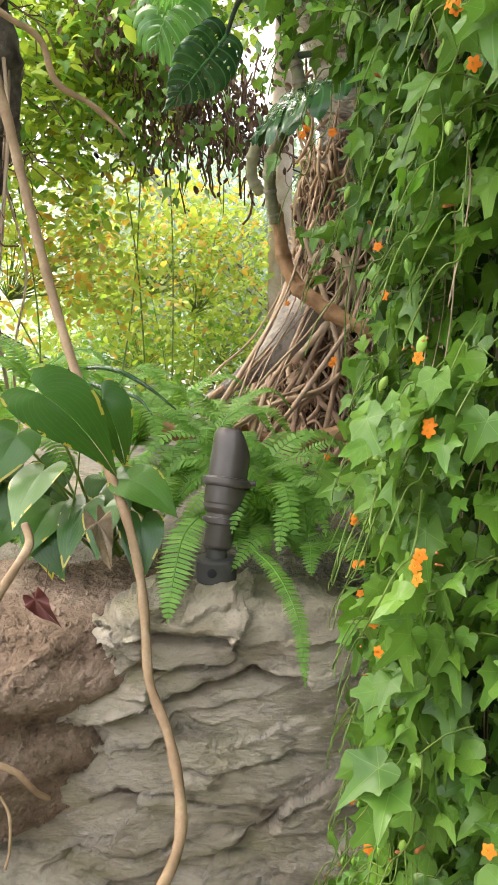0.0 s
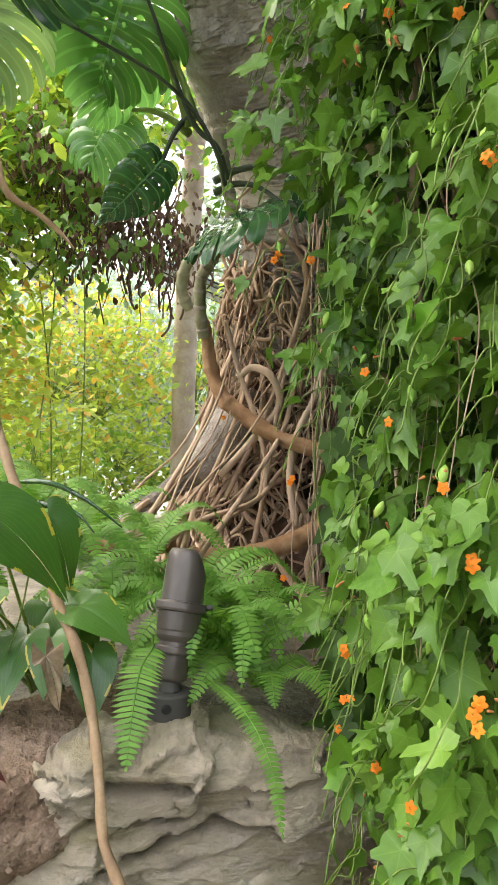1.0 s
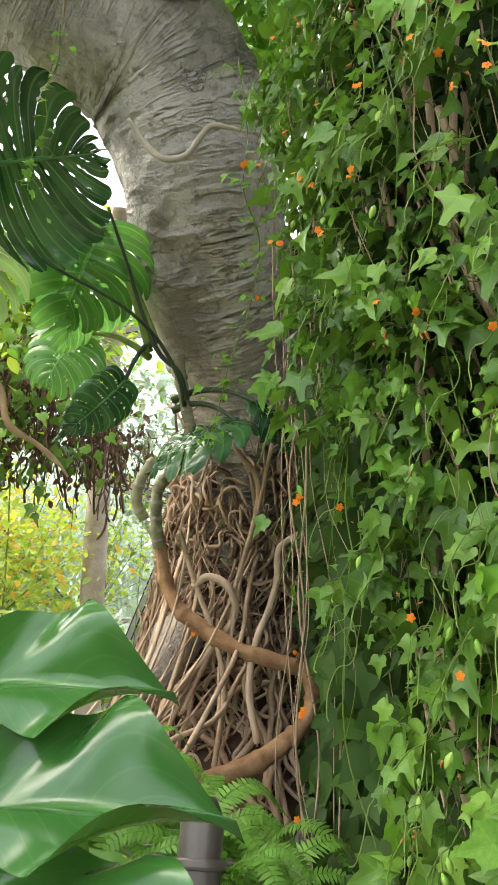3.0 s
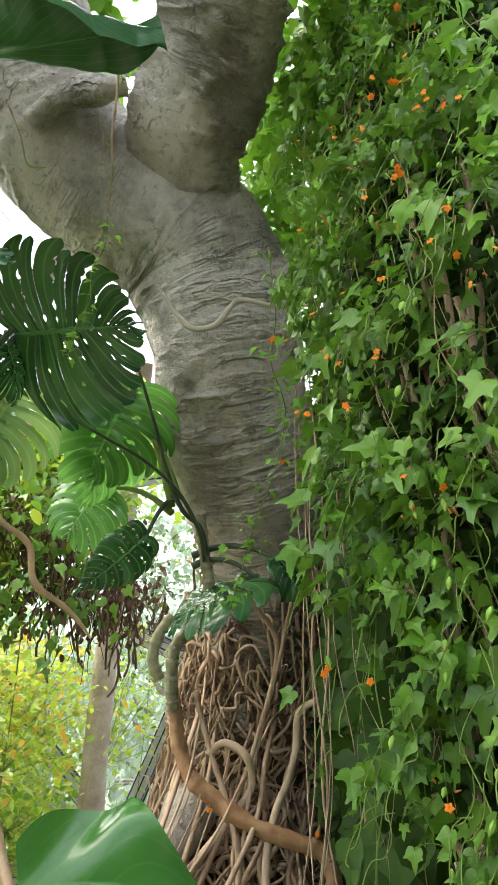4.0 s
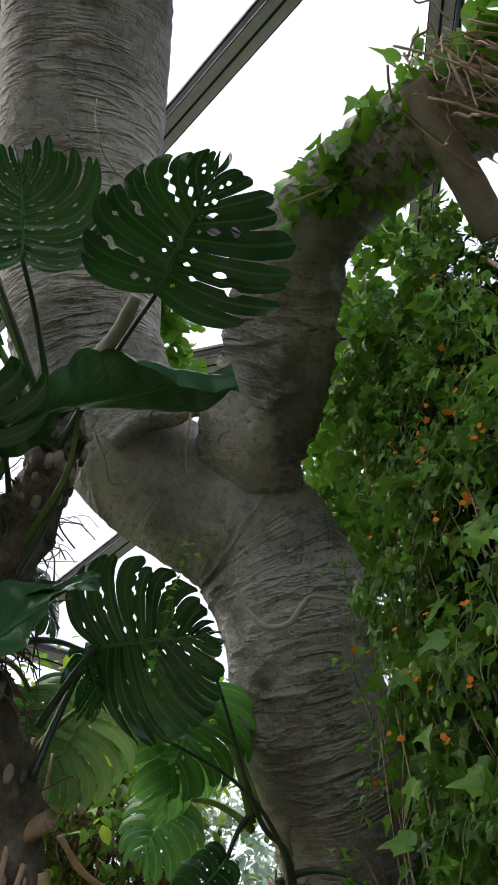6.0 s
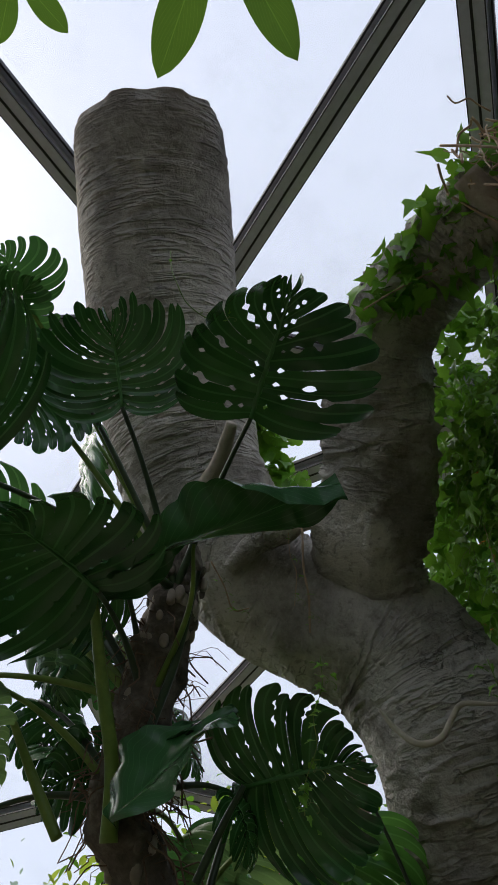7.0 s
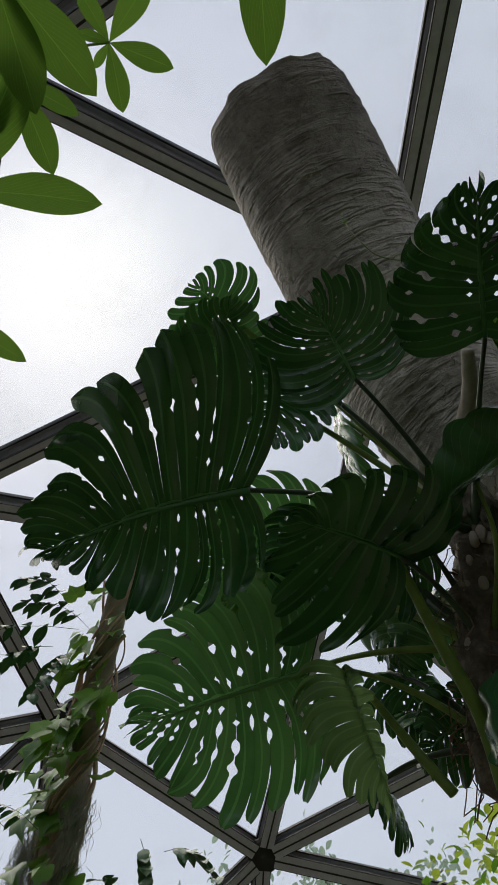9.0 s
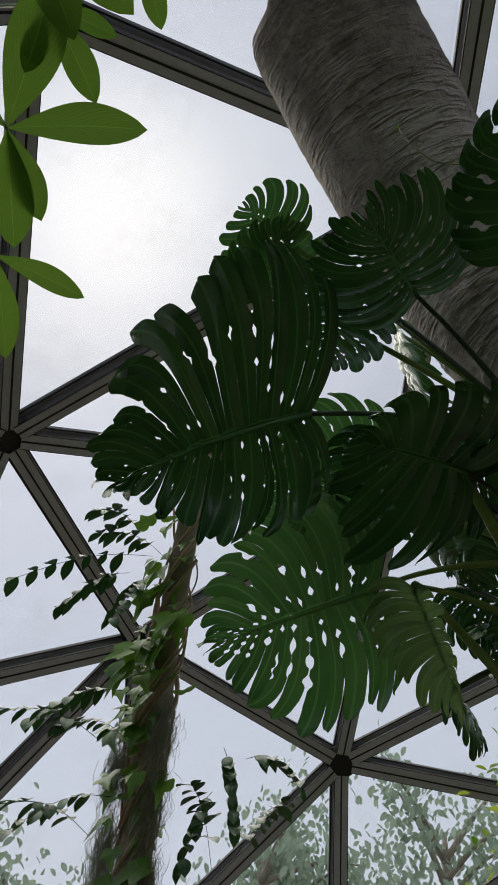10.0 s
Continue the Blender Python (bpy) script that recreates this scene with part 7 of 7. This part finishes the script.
for i in range(900):
    c = spline([(-0.749, 3.764, 2.994), (-0.506, 3.877, 2.834), (-0.185, 3.954, 2.727), (-0.131, 4.010, 2.558), (-0.738, 3.922, 2.564)], 40)[far_rnd.randrange(40)]
    p = Vector(c) + Vector((far_rnd.gauss(0, 0.13), far_rnd.gauss(0, 0.14), far_rnd.gauss(0, 0.10)))
    put(g, SMALL[i % 3], basis(p, (far_rnd.uniform(-1, 1), far_rnd.uniform(-1, 1), -1), (far_rnd.uniform(-1, 1), -0.6, 0.5), far_rnd.uniform(0.022, 0.05)))
part("dead_leaves", g, DEAD, thatch, "", "stuff")
g = Geo()
for i in range(260):
    c = spline([(-0.770, 3.639, 3.012), (-0.481, 3.736, 2.929), (-0.424, 3.879, 2.549), (-0.763, 3.797, 2.604)], 40)[far_rnd.randrange(40)]
    p = Vector(c) + Vector((far_rnd.gauss(0, 0.18), far_rnd.gauss(0, 0.12), far_rnd.gauss(0, 0.14)))
    put(g, LEAVES[i % 6], basis(p, (far_rnd.uniform(-1, 1), far_rnd.uniform(-1, 1), -1), (far_rnd.uniform(-1, 1), -0.6, 0.5), far_rnd.uniform(0.05, 0.1)))
part("green_leaves", g, IVY, thatch, "", "stuff")

slim = thing("slender_tree", (-0.002, 6.757, 0.75), "slim pale grey tree trunk behind the roots", "tree")
g = Geo()
tube(g, [(-0.002, 6.757, 0.75), (-0.012, 6.707, 1.774), (-0.014, 6.646, 2.467), (-0.008, 6.511, 3.149), (0.014, 6.38, 3.824), (0.024, 6.169, 4.503), (0.02, 5.841, 5.227)], [0.11, 0.105, 0.10, 0.094, 0.09, 0.083, 0.075], 110, 18, lambda q, v, u: 0.006 * noise.noise((v * 5, q, 2)) + 0.004 * max(0, math.sin(v * 9)) ** 20)
part("trunk", g, PALE_BARK, slim)

# slender mossy tree by the glass
mossy = thing("mossy_tree", (-2.90, 2.35, 0.0), "slender brown tree hung with vines and grey moss", "tree")
MT = [(-2.90, 2.35, -0.05), (-2.990, 2.420, 2.326), (-3.016, 2.438, 2.539), (-2.953, 2.348, 2.917), (-2.863, 2.253, 3.241), (-2.736, 2.130, 3.573), (-2.584, 1.990, 3.881), (-2.480, 1.900, 4.200)]
g = Geo()
tube(g, MT, [0.09, 0.078, 0.074, 0.07, 0.064, 0.058, 0.052, 0.045], 120, 18, lambda q, v, u: 0.006 * noise.noise((v * 9, 2 * math.cos(q), 2 * math.sin(q))))
part("trunk", g, PALE_BARK, mossy)
mt = spline(MT, 120)
for i in range(24):
    g = Geo()
    k0 = far_rnd.randrange(25, 80)
    ph = far_rnd.uniform(0, 6)
    tube(g, [tuple(mt[min(119, k0 + 5 * j)] + 0.085 * np.array((math.cos(ph + 0.7 * j), math.sin(ph + 0.7 * j), 0))) for j in range(7)], far_rnd.choice((0.004, 0.006, 0.009)), 40, 6)
    part("climbing_stem", g, ROOT, mossy)
g = Geo()
for i in range(1300):
    hang_z = far_rnd.choice((0, 1, 2, 3, 4, 5))
    c = Vector(mt[30 + 6 * hang_z]) + Vector(((-0.15, 0.10)[hang_z % 2] + far_rnd.gauss(0, 0.022), far_rnd.gauss(-0.03, 0.03), far_rnd.gauss(0, 0.05)))
    tube(g, [tuple(c + Vector((far_rnd.gauss(0, 0.014), far_rnd.gauss(0, 0.014), -0.045 * j))) for j in range(5)], 0.0009, 11, 3, None, False)
part("moss", g, MOSS, mossy, "tufts of stringy grey-green hanging moss", "stuff")
g = Geo()
for i in range(110):
    c = Vector(mt[far_rnd.randrange(30, 100)]) + Vector((far_rnd.gauss(0, 0.09), far_rnd.gauss(-0.08, 0.06), far_rnd.gauss(0, 0.06)))
    put(g, LEAVES[i % 6], basis(c, (far_rnd.uniform(-0.6, 0.6), -0.4, far_rnd.uniform(-1, 0)), (far_rnd.uniform(-0.4, 0.4), -0.7, 0.5), far_rnd.uniform(0.06, 0.19)))
part("vine_leaves", g, IVY, mossy, "", "stuff")


def spray(a, b, n, size, parent, mat):
    """A compound leaf: a thin stalk with leaflets in pairs."""
    g = Geo()
    pts = spline(sag(a, b, -0.05, 4), n)
    tube(g, sag(a, b, -0.05, 4), 0.0014, 12, 4)
    d = aim(a, b).normalized()
    for i in range(2, n):
        for s in (-1, 1):
            side = d.cross(Vector((0, 0, 1))).normalized() * s
            put(g, SMALL[i % 3], basis(tuple(pts[i]), side + d * 0.5 + Vector((0, 0, far_rnd.uniform(-0.7, 0.1))), (far_rnd.uniform(-0.3, 0.3), -0.3, 1), size * far_rnd.uniform(0.75, 1.15)))
    part("compound_leaf", g, mat, parent)


for a, b in (((-2.631, 1.850, 3.618), (-2.959, 1.441, 3.376)), ((-2.638, 1.764, 3.690), (-2.676, 1.528, 3.671)), ((-2.721, 1.819, 3.542), (-2.875, 1.635, 3.321)), ((-2.596, 1.883, 3.626), (-2.690, 1.597, 3.601)),
             ((-2.844, 2.031, 3.115), (-3.020, 1.755, 2.921)), ((-2.856, 2.127, 2.940), (-2.955, 1.847, 2.921)), ((-2.923, 2.156, 2.738), (-3.097, 1.851, 2.549)), ((-2.567, 2.399, 2.964), (-2.508, 2.443, 2.668)),
             ((-2.501, 2.471, 2.932), (-2.291, 2.541, 2.835)), ((-2.626, 2.425, 2.803), (-2.665, 2.350, 2.542)), ((-2.862, 1.986, 2.889), (-2.933, 1.544, 2.853)), ((-2.842, 2.014, 2.547), (-2.877, 1.626, 2.541)),
             ((-2.805, 1.992, 3.641), (-2.818, 1.862, 3.369)), ((-2.523, 2.355, 2.493), (-2.555, 2.228, 2.751)), ((-2.518, 2.473, 2.559), (-2.340, 2.539, 2.756))):
    spray(a, b, 9, 0.085, mossy, PLAIN_LEAF)

# ---- outside ----
def outside_tree(at, height, spread, seed):
    rnd = random.Random(seed)
    ob = thing("outside_tree", at, "leafy tree outside the glass, its leaves coloured pale to imitate haze", "tree", "trees outside")
    at = Vector(at)
    g = Geo()
    tube(g, [tuple(at), tuple(at + Vector((0.1, 0, height * 0.4))), tuple(at + Vector((0, 0.1, height * 0.85)))], [0.22, 0.16, 0.04], 20, 10)
    limbs = []
    for k in range(26):
        s = at + Vector((0, 0, height * rnd.uniform(0.25, 0.8)))
        a = rnd.uniform(0, 6.28)
        r = spread * rnd.uniform(0.4, 1.0)
        e = s + Vector((r * math.cos(a), r * math.sin(a), height * rnd.uniform(0.05, 0.25)))
        tube(g, [tuple(s), tuple((s + e) / 2 + Vector((0, 0, 0.15))), tuple(e)], [0.06, 0.035, 0.012], 10, 6)
        limbs.append((s, e))
    part("trunk", g, PALE_BARK, ob)
    g = Geo()
    for i in range(5200):
        s, e = limbs[rnd.randrange(26)]
        p = s.lerp(e, rnd.uniform(0.3, 1.1)) + Vector((rnd.gauss(0, 0.3), rnd.gauss(0, 0.3), rnd.gauss(0, 0.3)))
        put(g, SMALL[i % 3], basis(p, (rnd.uniform(-1, 1), rnd.uniform(-1, 1), -0.6), (rnd.uniform(-1, 1), rnd.uniform(-1, 1), 0.8), rnd.uniform(0.09, 0.19)))
    part("crown", g, TREE_HAZED, ob, "", "stuff")


for k, (x, y, h) in enumerate(((-0.6, 12.2, 4.6), (3.6, 11.5, 5.0), (-8.5, 10.5, 6.2), (-6.3, 12.5, 6.8), (-11.5, 8.5, 5.0), (-2.5, 13.0, 5.5), (1.5, 13.5, 5.8))):
    outside_tree((x, y, 0.1), h, 2.0, 60 + k)


buttress = Geo()
tube(buttress, [(0.155, 3.415, 1.639), (0.062, 3.269, 1.515), (-0.049, 3.166, 1.411), (-0.168, 3.104, 1.333), (-0.290, 3.085, 1.255)], [0.11, 0.075, 0.045, 0.024, 0.008], 60, 24, crinkle(0.35, 12))
part("buttress", buttress, BARK, tree, "grey root running out over the bank")


for pts, r in ((((-1.144, 1.761, 3.314), (-1.110, 1.920, 3.135), (-1.066, 2.060, 2.943), (-1.059, 2.156, 2.768)), 0.02), (((-0.837, 1.822, 3.481), (-0.901, 1.974, 3.249), (-0.977, 2.075, 3.049), (-1.035, 2.151, 2.856)), 0.013),
               (((-0.688, 2.177, 2.946), (-0.755, 2.228, 2.839), (-0.821, 2.278, 2.717)), 0.012), (((-1.402, 2.035, 3.091), (-1.319, 2.155, 2.951), (-1.223, 2.207, 2.804)), 0.016)):
    g = Geo()
    tube(g, list(pts), [r * 0.7, r, r * 1.1, r * 1.3][:len(pts)], 40, 10, lambda q, v, u: 0.001 * noise.noise((v * 20, q, 1)))
    part("petiole", g, GREEN_STEM if r > 0.015 else DARK_PETIOLE, mon, "thick green leaf stalk")


# ---- thin vines on the fork and over the monstera ----
fine_rnd = random.Random(77)


def thin_vine(pts, label, leaves, size, r=0.0022, mat=None):
    """A thin winding stem with a few small leaves and curled tendrils."""
    ob = thing("thin_vine", pts[-1], label, "vine", "thin vines")
    g = Geo()
    path = tube(g, pts, r, 60, 6, lambda q, v, u: 0.2 * r * math.sin(v * 90))
    part("stem", g, mat or GREEN_STEM, ob)
    for i in range(leaves):
        p = Vector(path[fine_rnd.randrange(4, 60)]) + Vector((fine_rnd.gauss(0, 0.012), fine_rnd.gauss(-0.01, 0.01), fine_rnd.gauss(0, 0.012)))
        piece("leaf", young_mesh[i % 6], basis(p, (fine_rnd.uniform(-0.8, 0.8), fine_rnd.uniform(-0.6, 0.1), fine_rnd.uniform(-0.6, 0.3)), (fine_rnd.uniform(-0.4, 0.4), -0.6, 0.6), size * fine_rnd.uniform(0.6, 1.2)), ob)
    for i in range(max(2, leaves // 8)):
        p = Vector(path[fine_rnd.randrange(6, 58)])
        g = Geo()
        tube(g, [tuple(p + Vector((0.012 * k * 0.5 + 0.010 * math.sin(1.6 * k), -0.01, 0.010 * math.cos(1.6 * k) - 0.006 * k))) for k in range(8)], 0.0009, 40, 4)
        part("tendril", g, GREEN_STEM, ob)


thin_vine([(-0.920, 0.993, 4.183), (-0.906, 1.011, 4.070), (-0.879, 1.028, 3.980), (-0.848, 1.077, 3.940), (-0.781, 1.117, 3.907), (-0.726, 1.121, 3.911), (-0.769, 1.148, 3.894)], "thin curling green vine tip on a monstera leaf", 10, 0.02, 0.0018)
thin_vine([(-0.484, 2.046, 4.045), (-0.478, 2.110, 3.961), (-0.477, 2.192, 3.854), (-0.460, 2.261, 3.766), (-0.459, 2.351, 3.662)], "dry brown vine hanging over the tree fork", 9, 0.03, 0.005, ROOT)
thin_vine([(-0.840, 2.118, 3.824), (-0.791, 2.202, 3.773), (-0.757, 2.265, 3.708), (-0.697, 2.288, 3.733)], "dry brown vine clinging to the tree fork", 8, 0.03, 0.003, ROOT)
thin_vine([(-0.535, 2.117, 3.982), (-0.529, 2.184, 3.920), (-0.506, 2.233, 3.870), (-0.516, 2.308, 3.761)], "dry brown vine hanging over the tree fork", 6, 0.025, 0.002, ROOT)
thin_vine([(-0.451, 1.895, 3.193), (-0.450, 1.931, 3.111), (-0.478, 1.970, 3.040), (-0.472, 2.014, 2.971), (-0.507, 2.064, 2.889), (-0.512, 2.103, 2.817)], "thin green vine strand hanging over a monstera leaf", 26, 0.035, 0.0016)
thin_vine([(-0.237, 1.300, 4.320), (-0.138, 1.242, 4.333), (-0.051, 1.195, 4.338), (0.032, 1.153, 4.339)], "thin dark vine lying over the arched branch", 6, 0.05, 0.004, ROOT)
